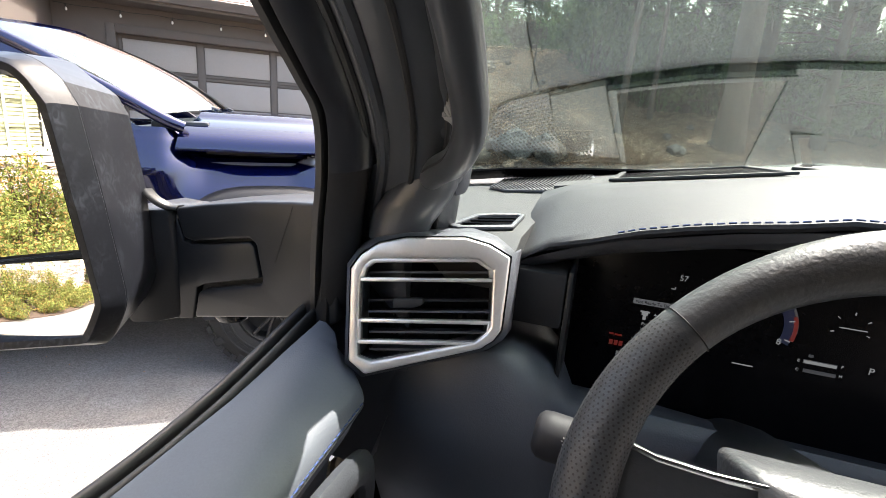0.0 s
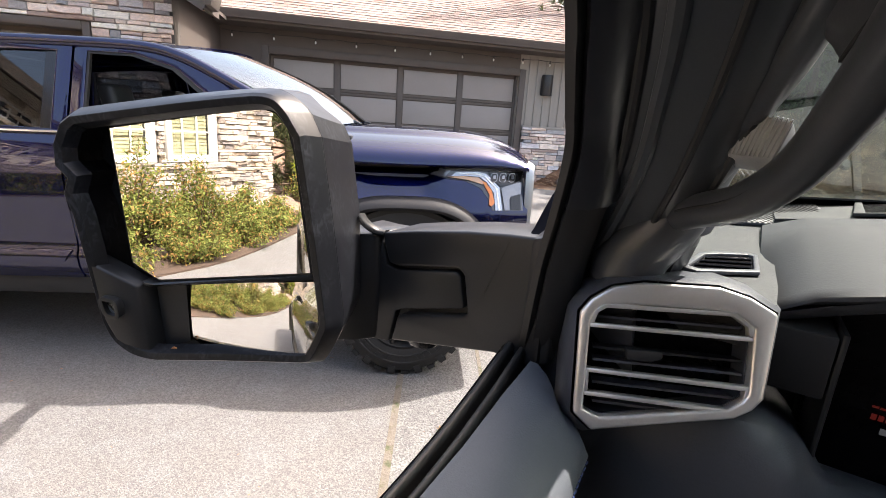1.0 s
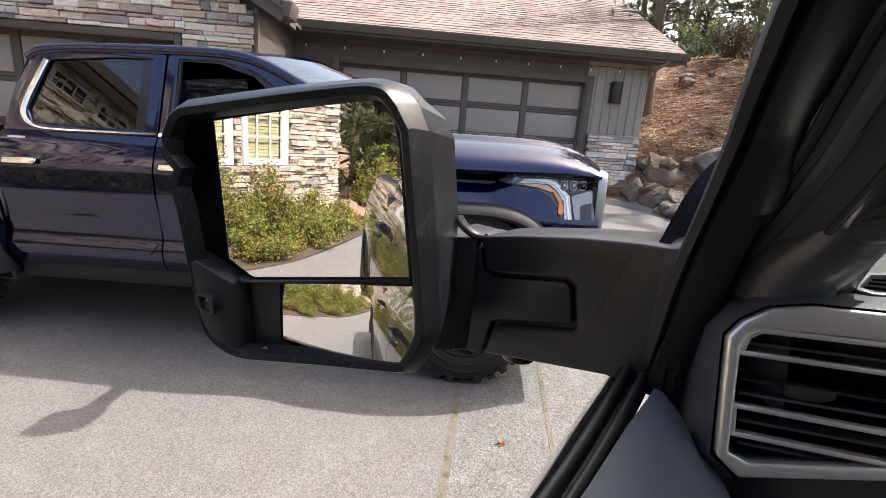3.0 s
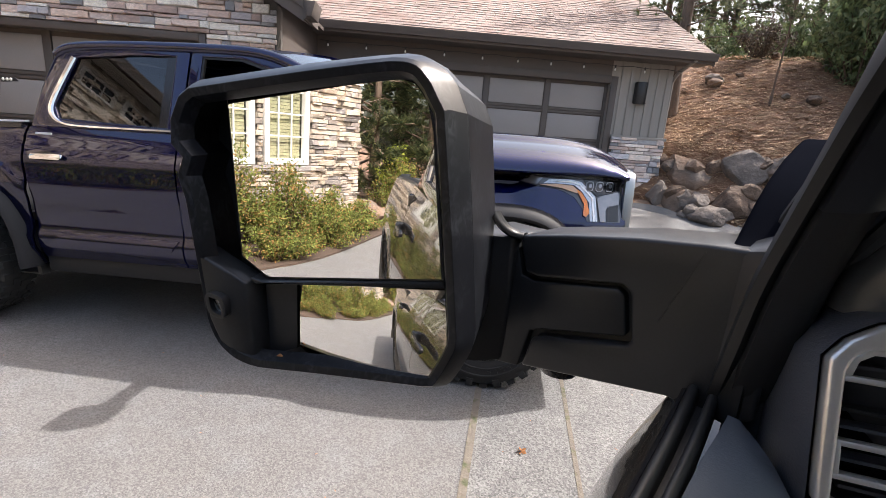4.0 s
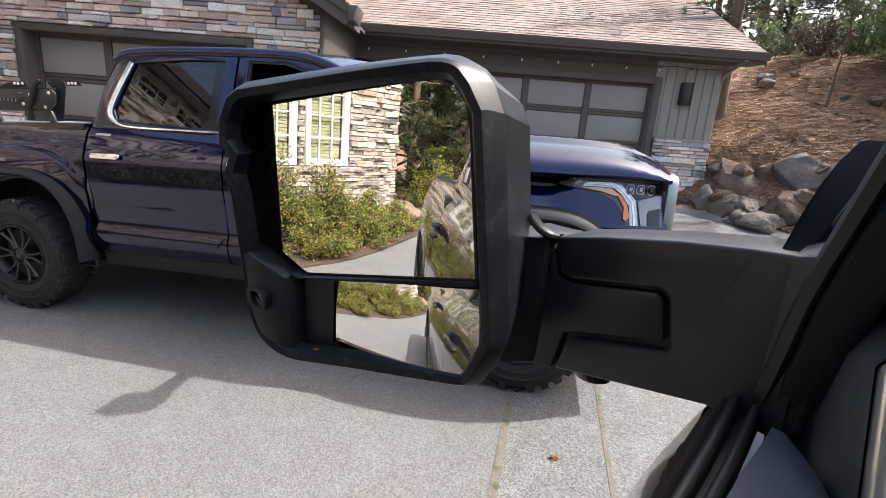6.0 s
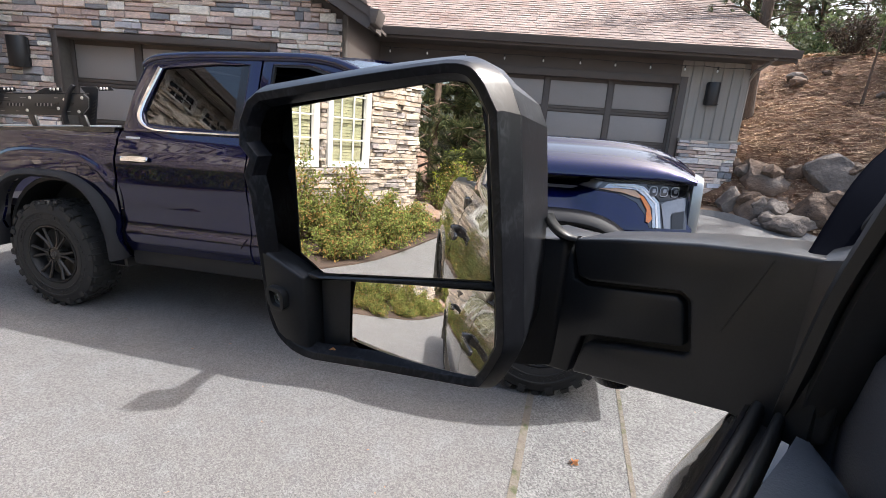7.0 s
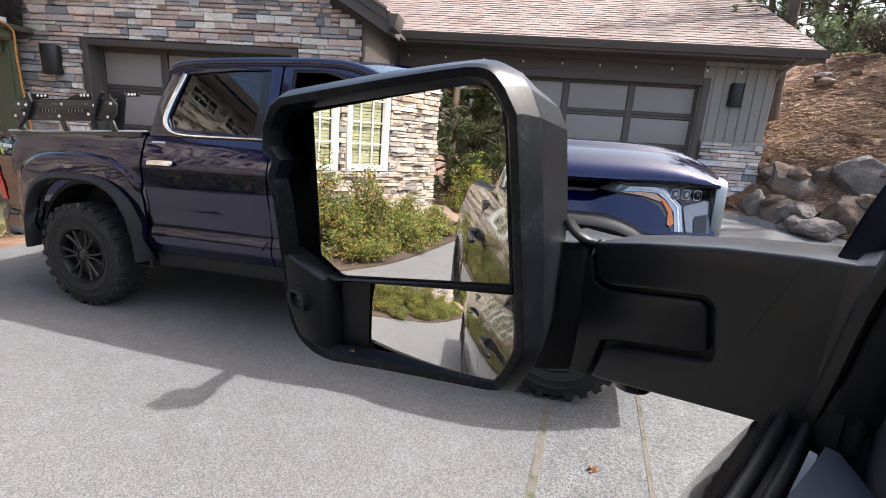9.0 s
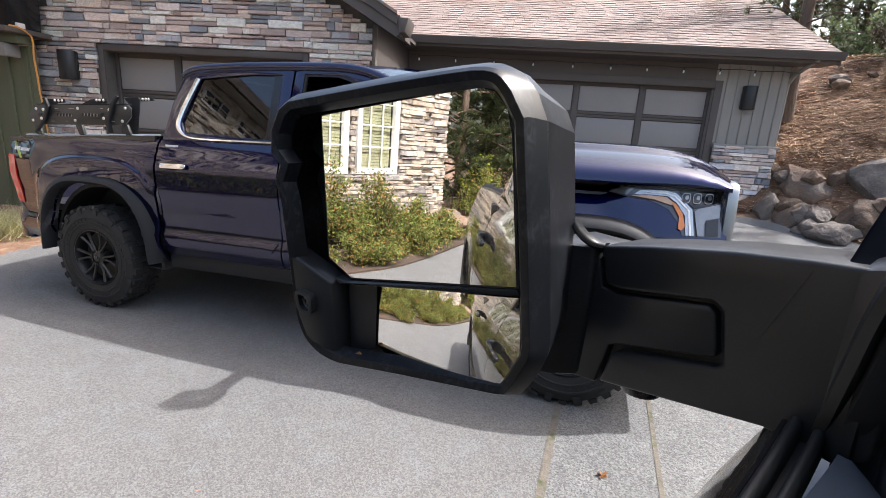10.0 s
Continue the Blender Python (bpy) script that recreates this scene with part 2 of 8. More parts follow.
M = dict(
    asphalt=mat("asphalt", (0.125, 0.121, 0.117), 0.85, var=0.16, scale=0.9, fine=60, bump=0.004, bump_scale=150, second=(0.135, 0.134, 0.133), second_amount=0.45, second_scale=5, speck=0.34, speck_scale=150),
    concrete=mat("aggregate_concrete", (0.115, 0.114, 0.112), 0.85, var=0.16, scale=1.5, fine=60, bump=0.004, bump_scale=130, second=(0.140, 0.139, 0.136), second_amount=0.45, second_scale=7, speck=0.46, speck_scale=130),
    joint=mat("driveway_joint", (0.125, 0.108, 0.086), 0.9, var=0.3, scale=20, fine=90, bump=0.005, second=(0.06, 0.07, 0.03), second_amount=0.35, second_scale=14),
    duff=mat("pine_straw_ground", (0.205, 0.112, 0.066), 0.95, var=0.5, scale=3, fine=60, bump=0.03, bump_scale=26, second=(0.28, 0.185, 0.12), second_amount=0.5, second_scale=7),
    soil=mat("bark_mulch", (0.068, 0.045, 0.032), 0.95, var=0.4, scale=8, fine=60, bump=0.02, bump_scale=40),
    mortar=mat("mortar", (0.10, 0.09, 0.08), 0.95, var=0.25, scale=20, fine=90),
    rock=mat("basalt_boulder", (0.185, 0.122, 0.084), 0.9, var=0.6, scale=5, fine=50, bump=0.030, bump_scale=13, second=(0.105, 0.086, 0.073), second_amount=0.45, second_scale=2.5, objrand=0.4),
    trim_brown=mat("brown_painted_trim", (0.080, 0.066, 0.058), 0.6, var=0.16, scale=5, fine=60, bump=0.001),
    panel_grey=mat("grey_door_panel", (0.265, 0.245, 0.235), 0.6, var=0.08, scale=2, fine=50, bump=0.0006),
    siding=mat("taupe_siding", (0.27, 0.25, 0.225), 0.7, var=0.12, scale=4, fine=60, bump=0.001, stretch=(6, 6, 0.6)),
    green_siding=mat("olive_green_siding", (0.105, 0.114, 0.068), 0.7, var=0.15, scale=4, fine=60, bump=0.001, stretch=(6, 6, 0.6)),
    shingle=mat("asphalt_shingle", (0.235, 0.180, 0.154), 0.9, var=0.36, scale=5, fine=80, bump=0.002, bump_scale=200, island=0.16, second=(0.168, 0.112, 0.092), second_amount=0.4, second_scale=0.9),
    black_metal=mat("black_metal", (0.018, 0.018, 0.019), 0.45, var=0.2, scale=20, fine=200),
    white_trim=mat("white_window_trim", (0.58, 0.57, 0.545), 0.5, var=0.05, scale=6, fine=60),
    blind=mat("wooden_blind", (0.55, 0.47, 0.30), 0.6, var=0.12, scale=10, fine=60),
    # near-black paint for unlit depths: behind the blinds, in lamp and rack slots
    unlit_depth=mat("unlit_depth_black", (0.03, 0.027, 0.022), 0.9),
    bark=mat("pine_bark", (0.12, 0.085, 0.062), 0.95, var=0.4, scale=8, fine=40, bump=0.03, bump_scale=12, stretch=(1, 1, 0.25)),
    needles=mat("pine_needles", (0.085, 0.115, 0.052), 0.7, var=0.45, scale=2, fine=20, island=0.7, second=(0.10, 0.105, 0.045), second_amount=0.4, second_scale=1.0, leafy=0.45),
    leaf=mat("shrub_leaf", (0.165, 0.196, 0.050), 0.75, spec=0.2, var=0.4, scale=3, fine=20, island=0.7, second=(0.21, 0.125, 0.045), second_amount=-0.55, second_scale=2.2, leafy=0.4),
    leaf_wood=mat("undergrowth_leaf", (0.15, 0.20, 0.085), 0.6, var=0.4, scale=3, fine=20, island=0.7, second=(0.13, 0.15, 0.07), second_amount=0.2, second_scale=1.2, leafy=0.4),
    leaf_brown=mat("dry_brush", (0.11, 0.085, 0.06), 0.8, var=0.4, scale=3, fine=20, island=0.6),
    leaf_lime=mat("lime_leaf", (0.22, 0.26, 0.03), 0.55, var=0.3, scale=3, fine=20, island=0.6, leafy=0.4),
    dry_leaf=mat("dry_leaf", (0.36, 0.16, 0.06), 0.8, var=0.3, scale=30, fine=120),
    grass_dry=mat("pale_dry_grass", (0.42, 0.40, 0.22), 0.8, var=0.3, scale=3, fine=20, island=0.6),
    twig=mat("twig", (0.09, 0.06, 0.04), 0.9, var=0.3),
    paint_blue=mat("navy_metallic_paint", (0.0026, 0.0044, 0.041), 0.30, metal=0.85, var=0.05, scale=1, fine=400, coat=1.0, spec=0.0, coat_ior=1.60, gloss=0.25),
    paint_bronze=mat("bronze_grey_metallic_paint", (0.046, 0.038, 0.029), 0.5, spec=0.0, metal=0.15, var=0.05, scale=1, fine=400, coat=1.0, coat_ior=1.8, bump=0.0009, bump_scale=5.0),
    chrome=mat("chrome", (0.75, 0.75, 0.76), 0.08, metal=1.0, var=0.03),
    satin=mat("satin_silver_plastic", (0.72, 0.70, 0.67), 0.34, metal=0.7, var=0.05, scale=4, fine=300),
    plastic=mat("black_textured_plastic", (0.018, 0.0188, 0.0205), 0.36, spec=0.32, var=0.22, scale=12, fine=350, bump=0.00006, bump_scale=700),
    gloss_black=mat("gloss_black_plastic", (0.012, 0.012, 0.013), 0.16, var=0.15, scale=6, fine=100),
    housing=mat("mirror_housing_plastic", (0.0075, 0.0084, 0.0112), 0.36, spec=0.24, var=0.25, scale=14, fine=300),
    rubber=mat("rubber_seal", (0.012, 0.012, 0.012), 0.55, var=0.15, scale=20, fine=200),
    tyre=mat("tyre_rubber", (0.0145, 0.0142, 0.014), 0.82, var=0.25, scale=10, fine=120, bump=0.001),
    rim_dark=mat("dark_rim_barrel", (0.010, 0.010, 0.0105), 0.5, metal=0.3, var=0.15),
    rim=mat("black_alloy", (0.036, 0.034, 0.033), 0.35, metal=0.6, var=0.12),
    trim_black=mat("unpainted_flare", (0.018, 0.0185, 0.020), 0.62, spec=0.25, var=0.12, scale=8, fine=200),
    flare=mat("black_flare", (0.017, 0.017, 0.019), 0.6, spec=0.22, var=0.14, scale=8, fine=200),
    grille_silver=mat("grille_silver", (0.31, 0.325, 0.335), 0.33, metal=0.75, var=0.06, scale=4, fine=200),
    beige=mat("beige_plaster", (0.66, 0.60, 0.52), 0.85, var=0.08, scale=2, fine=40, bump=0.002, bump_scale=60),
    dash=mat("dash_soft_touch", (0.041, 0.044, 0.046), 0.66, spec=0.24, var=0.1, scale=20, fine=500, bump=0.0006, bump_scale=420),
    dash_dark=mat("dark_dash_plastic", (0.056, 0.061, 0.073), 0.42, var=0.12, scale=12, fine=300, bump=0.0003, bump_scale=500),
    vinyl=mat("grey_vinyl_pad", (0.031, 0.034, 0.039), 0.62, spec=0.24, var=0.08, scale=10, fine=400, bump=0.0004, bump_scale=500),
    leather=mat("black_leather", (0.040, 0.0425, 0.046), 0.42, var=0.15, scale=20, fine=200, bump=0.0006, bump_scale=260),
    stitch=mat("blue_stitching", (0.035, 0.065, 0.19), 0.6, var=0.1),
    pillar=mat("pillar_trim", (0.044, 0.048, 0.054), 0.30, var=0.12, scale=8, fine=400, bump=0.00005, bump_scale=500),
    sail=mat("black_sail_plastic", (0.0040, 0.0045, 0.0068), 0.70, spec=0.0, var=0.2, scale=12, fine=300),
    mount_grey=mat("grey_handle_mount", (0.26, 0.268, 0.275), 0.55, var=0.1, scale=12, fine=200),
    pad_vinyl=mat("slate_door_vinyl", (0.090, 0.099, 0.112), 0.5, spec=0.3, var=0.08, scale=10, fine=400, bump=0.0002, bump_scale=500),
    trim_ink=mat("black_frame_trim", (0.010, 0.0105, 0.0135), 0.32, var=0.15, scale=8, fine=300),
    fabric=mat("headliner_fabric", (0.15, 0.15, 0.145), 0.9, var=0.15, scale=60, fine=600, bump=0.0004, bump_scale=900),
    seat=mat("black_seat_leather", (0.02, 0.02, 0.022), 0.5, var=0.15, bump=0.0006, bump_scale=200),
    lens_amber=mat("amber_lens", (0.62, 0.17, 0.012), 0.15, var=0.05, coat=1.0),
    lens_clear=mat("headlight_reflector", (0.40, 0.41, 0.42), 0.26, metal=0.75, var=0.12, scale=30, fine=100, coat=1.0),
    lens_grey=mat("grey_lamp_bezel", (0.19, 0.19, 0.20), 0.25, metal=0.5, var=0.15, scale=30, fine=100, coat=1.0),
    lens_dark=mat("headlight_dark", (0.05, 0.05, 0.055), 0.15, metal=0.3, var=0.1, coat=1.0),
    lens_peach=mat("pale_amber_lens", (0.50, 0.29, 0.15), 0.2, var=0.1, scale=20, fine=90, coat=1.0),
    lens_white=mat("white_light_guide", (0.78, 0.78, 0.80), 0.2, var=0.04, coat=1.0),
    lens_red=mat("red_lens", (0.5, 0.02, 0.015), 0.12, var=0.05, coat=1.0),
    mirror=mat("mirror_silver", (0.88, 0.88, 0.87), 0.0, metal=1.0, var=0.0, rough_var=0.0),
    bulb=mat("clear_bulb", (0.8, 0.8, 0.78), 0.08, var=0.02, coat=1.0),
    cord=mat("orange_cord", (0.6, 0.26, 0.06), 0.6, var=0.1),
    # display black, also painted where the vents fall into shade
    screen=mat("display_and_void_black", (0.003, 0.003, 0.004), 0.25, var=0.1, spec=0.12),
    white_ink=glow("display_white", (0.8, 0.85, 0.9), 0.035),
    dim_ink=glow("display_banner", (0.7, 0.75, 0.85), 0.018),
    grey_ink=glow("display_grey", (0.6, 0.65, 0.75), 0.009),
    blue_ink=glow("display_blue", (0.05, 0.12, 0.55), 0.006),
    red_ink=glow("display_red", (0.9, 0.05, 0.03), 0.016),
    bolt=mat("zinc_bolt", (0.62, 0.60, 0.56), 0.35, metal=0.5, var=0.05),
    decal=mat("silver_decal", (0.62, 0.62, 0.63), 0.5, metal=0.0, var=0.03),
    decal_green=mat("yellow_green_decal", (0.35, 0.42, 0.05), 0.35, var=0.05),
)


def ledge(name, colours, joined):
    """Split stone: each piece takes its own tint from a row of quarry colours, with grain and stains."""
    m = mat(name, (0.4, 0.4, 0.4), 0.88, var=0.30, scale=7, fine=50, bump=0.009, bump_scale=26)
    t = m.node_tree
    N, L = t.nodes.new, t.links.new
    pick = N("ShaderNodeNewGeometry").outputs["Random Per Island"] if joined else N("ShaderNodeObjectInfo").outputs["Random"]
    ramp = N("ShaderNodeValToRGB")
    ramp.color_ramp.interpolation = "CONSTANT"
    e = ramp.color_ramp.elements
    while len(e) < len(colours):
        e.new(0.5)
    for i, c in enumerate(colours):
        e[i].position, e[i].color = i / len(colours), (*c, 1)
    L(pick, ramp.inputs[0])
    stain = N("ShaderNodeTexNoise")
    stain.inputs["Scale"].default_value, stain.inputs["Detail"].default_value = 3.5, 5
    L(N("ShaderNodeTexCoord").outputs["Object"], stain.inputs["Vector"])
    mix = N("ShaderNodeMix")
    mix.data_type, mix.blend_type = "RGBA", "MULTIPLY"
    shade = N("ShaderNodeMapRange")
    shade.inputs["To Min"].default_value, shade.inputs["To Max"].default_value = 0.80, 1.45
    L(stain.outputs[0], shade.inputs[0])
    mix.inputs["Factor"].default_value = 1.0
    L(ramp.outputs[0], mix.inputs["A"]); L(shade.outputs[0], mix.inputs["B"])
    scale_node = next(n for n in t.nodes if n.type == "VECT_MATH")
    L(mix.outputs["Result"], scale_node.inputs[0])
    return m


def scuff(m, pale, tilt, size):
    """Pale rubbed flakes, thin and slanting, in loose patches over a dark plastic."""
    t = m.node_tree
    N, L = t.nodes.new, t.links.new
    mp = N("ShaderNodeMapping")
    mp.inputs["Rotation"].default_value = (radians(tilt), radians(-tilt), 0)
    mp.inputs["Scale"].default_value = (1.0, 1.0, 0.62)
    L(N("ShaderNodeTexCoord").outputs["Object"], mp.inputs[0])
    flake, patch = N("ShaderNodeTexNoise"), N("ShaderNodeTexNoise")
    for n, sc, d, dist in ((flake, size, 3, 1.1), (patch, size * 0.22, 2, 0.0)):
        n.inputs["Scale"].default_value, n.inputs["Detail"].default_value, n.inputs["Distortion"].default_value = sc, d, dist
        L(mp.outputs[0], n.inputs["Vector"])
    masks = []
    for n, a, b in ((flake, 0.46, 0.72), (patch, 0.40, 0.62)):
        r = N("ShaderNodeMapRange")
        r.inputs["From Min"].default_value, r.inputs["From Max"].default_value = a, b
        L(n.outputs[0], r.inputs[0])
        masks.append(r.outputs[0])
    both = N("ShaderNodeMath")
    both.operation = "MULTIPLY"
    L(masks[0], both.inputs[0]); L(masks[1], both.inputs[1])
    b = t.nodes["Principled BSDF"]
    mix = N("ShaderNodeMix")
    mix.data_type = "RGBA"
    L(both.outputs[0], mix.inputs["Factor"])
    L(b.inputs["Base Color"].links[0].from_socket, mix.inputs["A"])
    mix.inputs["B"].default_value = (*pale, 1)
    L(mix.outputs["Result"], b.inputs["Base Color"])


scuff(M["housing"], (0.030, 0.034, 0.041), 38, 120)
WARM = [(0.711, 0.582, 0.51), (0.541, 0.42, 0.366), (0.8, 0.694, 0.613), (0.464, 0.437, 0.442), (0.68, 0.533, 0.451), (0.27, 0.274, 0.288), (0.618, 0.517, 0.475), (0.8, 0.76, 0.68), (0.418, 0.323, 0.289), (0.572, 0.549, 0.561), (0.741, 0.598, 0.51), (0.34, 0.336, 0.347)]
PALE = [(0.416, 0.358, 0.292), (0.376, 0.313, 0.25), (0.457, 0.389, 0.316), (0.336, 0.287, 0.244), (0.41, 0.345, 0.274), (0.241, 0.217, 0.205), (0.396, 0.325, 0.256), (0.444, 0.383, 0.316), (0.308, 0.268, 0.238)]
for key, cols_, joined in (("stone", WARM, False), ("stone_joined", WARM, True), ("stone_pale", PALE, False), ("stone_pale_joined", PALE, True)):
    M[key] = ledge(key.replace("stone", "ledge_stone"), cols_, joined)
GLASS = glass("windscreen_glass", (0.82, 0.93, 0.88), 0.0, 0.0, 0.39)
TINT = glass("privacy_glass", (0.8, 0.85, 0.9), 0.66, 0.0, 0.085)
COATED = glass("coated_windscreen_glass", (0.75, 0.88, 0.84), 0.25, 0.0, 0.12, 3.2)
CLEAR = glass("clear_pane", (0.9, 0.95, 0.93), 0.1)

# ---------- building helpers ----------
WORLD_OF = {}


def thing(name, m, label, category, group="", kind=""):
    ob = new(name)
    ob.matrix_basis = m
    ob.empty_display_size = 0.2
    WORLD_OF[ob] = m.copy()
    return tagged(ob, label, category, group, kind)


def finish(bm, name, material, angle=35):
    bmesh.ops.recalc_face_normals(bm, faces=bm.faces)
    me = bpy.data.meshes.new(name)
    bm.to_mesh(me)
    bm.free()
    mats = material if isinstance(material, (list, tuple)) else [material]
    for k in mats:
        me.materials.append(k)
    me.polygons.foreach_set("use_smooth", [True] * len(me.polygons))
    me.set_sharp_from_angle(angle=radians(angle))
    return me


def link(name, me, parent=None, label="", W=IDENT):
    ob = new(name, me)
    if parent is not None:
        ob.parent = parent
        ob.matrix_parent_inverse = WORLD_OF[parent].inverted()
    ob.matrix_basis = W
    WORLD_OF[ob] = W.copy()
    if label:
        ob["label"] = label
    return ob


def part(name, bm, material, parent=None, label="", W=IDENT, angle=35):
    return link(name, finish(bm, name, material, angle), parent, label, W)


def bevel(bm, width, segments=2, angle=30):
    edges = [e for e in bm.edges if len(e.link_faces) == 2 and e.calc_face_angle(0) > radians(angle)]
    if edges:
        bmesh.ops.bevel(bm, geom=edges, offset=width, segments=segments, profile=0.5, affect="EDGES", clamp_overlap=True)
    return bm


def box(x0, x1, y0, y1, z0, z1, bev=0.0, bm=None, seg=2):
    b = bmesh.new()
    v = [b.verts.new(p) for p in itertools.product((x0, x1), (y0, y1), (z0, z1))]
    for f in ((0, 1, 3, 2), (4, 6, 7, 5), (0, 4, 5, 1), (2, 3, 7, 6), (0, 2, 6, 4), (1, 5, 7, 3)):
        b.faces.new([v[i] for i in f])
    bmesh.ops.recalc_face_normals(b, faces=b.faces)
    if bev:
        bevel(b, bev, seg)
    return merge(bm, b)


def merge(bm, b):
    if bm is None:
        return b
    me = bpy.data.meshes.new("tmp")
    b.to_mesh(me); b.free()
    bm.from_mesh(me)
    bpy.data.meshes.remove(me)
    return bm


def prism(points, at, d0, d1, bev=0.0, bm=None, seg=2):
    """Extrude a polygon: at(u, v, d) gives the place of a polygon point at depth d."""
    b = bmesh.new()
    lo = [b.verts.new(at(u, v, d0)) for u, v in points]
    hi = [b.verts.new(at(u, v, d1)) for u, v in points]
    n = len(points)
    b.faces.new(lo[::-1]); b.faces.new(hi)
    for i in range(n):
        j = (i + 1) % n
        b.faces.new((lo[i], lo[j], hi[j], hi[i]))
    bmesh.ops.recalc_face_normals(b, faces=b.faces)
    if bev:
        bevel(b, bev, seg)
    return merge(bm, b)


def ring_prism(outer, inner, at, d0, d1, bev=0.0, bm=None, seg=2):
    """A frame: outer and inner polygons with the same number of points."""
    b = bmesh.new()
    n = len(outer)
    rows = [[b.verts.new(at(u, v, d)) for u, v in pts] for pts, d in ((outer, d0), (outer, d1), (inner, d1), (inner, d0))]
    for k in range(4):
        r, s = rows[k], rows[(k + 1) % 4]
        for i in range(n):
            j = (i + 1) % n
            b.faces.new((r[i], r[j], s[j], s[i]))
    bmesh.ops.recalc_face_normals(b, faces=b.faces)
    if bev:
        bevel(b, bev, seg)
    return merge(bm, b)


def loft(rings, bm=None, cap=True, closed=True):
    b = bmesh.new()
    vs = [[b.verts.new(p) for p in r] for r in rings]
    n = len(rings[0])
    for r, s in zip(vs, vs[1:]):
        for i in range(n if closed else n - 1):
            j = (i + 1) % n
            b.faces.new((r[i], r[j], s[j], s[i]))
    if cap and closed:
        b.faces.new(vs[0][::-1]); b.faces.new(vs[-1])
    bmesh.ops.recalc_face_normals(b, faces=b.faces)
    return merge(bm, b)


def tube(path, r, n=10, bm=None, cap=True, closed=False, flat=1.0):
    """Sweep a circle along a path; r a number or one for each point."""
    P = [Vector(p) for p in path]
    rs = r if isinstance(r, (list, tuple)) else [r] * len(P)
    rings = []
    up = None
    for i, p in enumerate(P):
        d = (P[(i + 1) % len(P)] - P[i - 1]) if closed else (P[min(i + 1, len(P) - 1)] - P[max(i - 1, 0)])
        d.normalize()
        if up is None:
            up = Vector((0, 0, 1)) if abs(d.z) < 0.9 else Vector((1, 0, 0))
        s = d.cross(up).normalized()
        up = s.cross(d).normalized()
        rings.append([p + (s * math.cos(a) + up * math.sin(a) * flat) * rs[i] for a in (2 * math.pi * k / n for k in range(n))])
    if closed:
        rings.append(rings[0])
        b = loft(rings, None, False)
        bmesh.ops.remove_doubles(b, verts=b.verts, dist=1e-6)
        return merge(bm, b)
    return loft(rings, bm, cap)


def lathe(profile, W=IDENT, n=40, bm=None, cap=False):
    """Turn a profile of (radius, height) about the local z axis."""
    rings = [[W @ Vector((r * math.cos(a), r * math.sin(a), h)) for a in (2 * math.pi * k / n for k in range(n))] for r, h in profile]
    return loft(rings, bm, cap)


def smooth(pts, times=2, closed=True):
    """Round a polygon by cutting its corners."""
    for _ in range(times):
        out = []
        n = len(pts)
        for i in range(n if closed else n - 1):
            a, b = pts[i], pts[(i + 1) % n]
            out.append(tuple(0.8 * p + 0.2 * q for p, q in zip(a, b)))
            out.append(tuple(0.2 * p + 0.8 * q for p, q in zip(a, b)))
        pts = out if closed else [pts[0], *out[1:-1], pts[-1]]
    return pts


def spline(pts, n):
    """n places along a Catmull-Rom curve through pts."""
    P = [Vector(p) for p in pts]
    P = [2 * P[0] - P[1], *P, 2 * P[-1] - P[-2]]
    out = []
    for k in range(n):
        s = k / (n - 1) * (len(P) - 3)
        i = min(int(s), len(P) - 4)
        t = s - i
        a, b, c, d = P[i:i + 4]
        out.append(0.5 * ((2 * b) + (c - a) * t + (2 * a - 5 * b + 4 * c - d) * t * t + (3 * b - a - 3 * c + d) * t ** 3))
    return out


def step(a, b, v):
    t = min(1.0, max(0.0, (v - a) / (b - a)))
    return t * t * (3 - 2 * t)


def text_bar(name, string, size, W, material, parent, extrude=0.0004):
    """Lettering in the built-in font as a mesh."""
    cu = bpy.data.curves.new(name, "FONT")
    cu.body, cu.size, cu.extrude, cu.align_x, cu.align_y = string, size, extrude, "CENTER", "CENTER"
    tmp = new("tmp_text", cu)
    me = bpy.data.meshes.new_from_object(tmp.evaluated_get(bpy.context.evaluated_depsgraph_get()))
    bpy.data.objects.remove(tmp)
    bpy.data.curves.remove(cu)
    me.materials.clear()
    me.materials.append(material)
    return link(name, me, parent, "", W)


# ---------- ground ----------
R45 = Matrix.Rotation(radians(45), 4, "Z")      # the house's frame: x along its front, y into it


def height(x, y):
    a, b = (x + y) * 0.70711, (y - x) * 0.70711
    z = 0.42 * step(5.6, 10.2, b) * step(-14, -6, a + 3)
    yb = y - 0.12 * (x + 3) * (1 if x > -3 else 0)
    hill = 0.0
    if yb > 9.7:
        hill = 1.0 * step(9.7, 11.0, yb) + (0.50 - 0.32 * step(-2.6, 0.8, x)) * max(0, min(yb, 15.7) - 10.6) - 0.03 * max(0, min(yb, 40) - 15.7)
        hill += 0.18 * noise.noise(Vector((x * 0.35, y * 0.35, 0))) + 0.06 * noise.noise(Vector((x * 1.3, y * 1.3, 4)))
    return z + max(hill, 0)


def on_drive(x, y):
    a, b = (x + y) * 0.70711, (y - x) * 0.70711
    edge = -5.6 - 0.25 * max(0, b + 1.2) ** 1.3 * (1 if b < 3 else 0)
    edge = max(edge, -14)
    yb = y - 0.12 * (x + 3) * (1 if x > -3 else 0)
    return a > edge and yb < 9.75 and y > -16 and b < 10.2 and x < 9


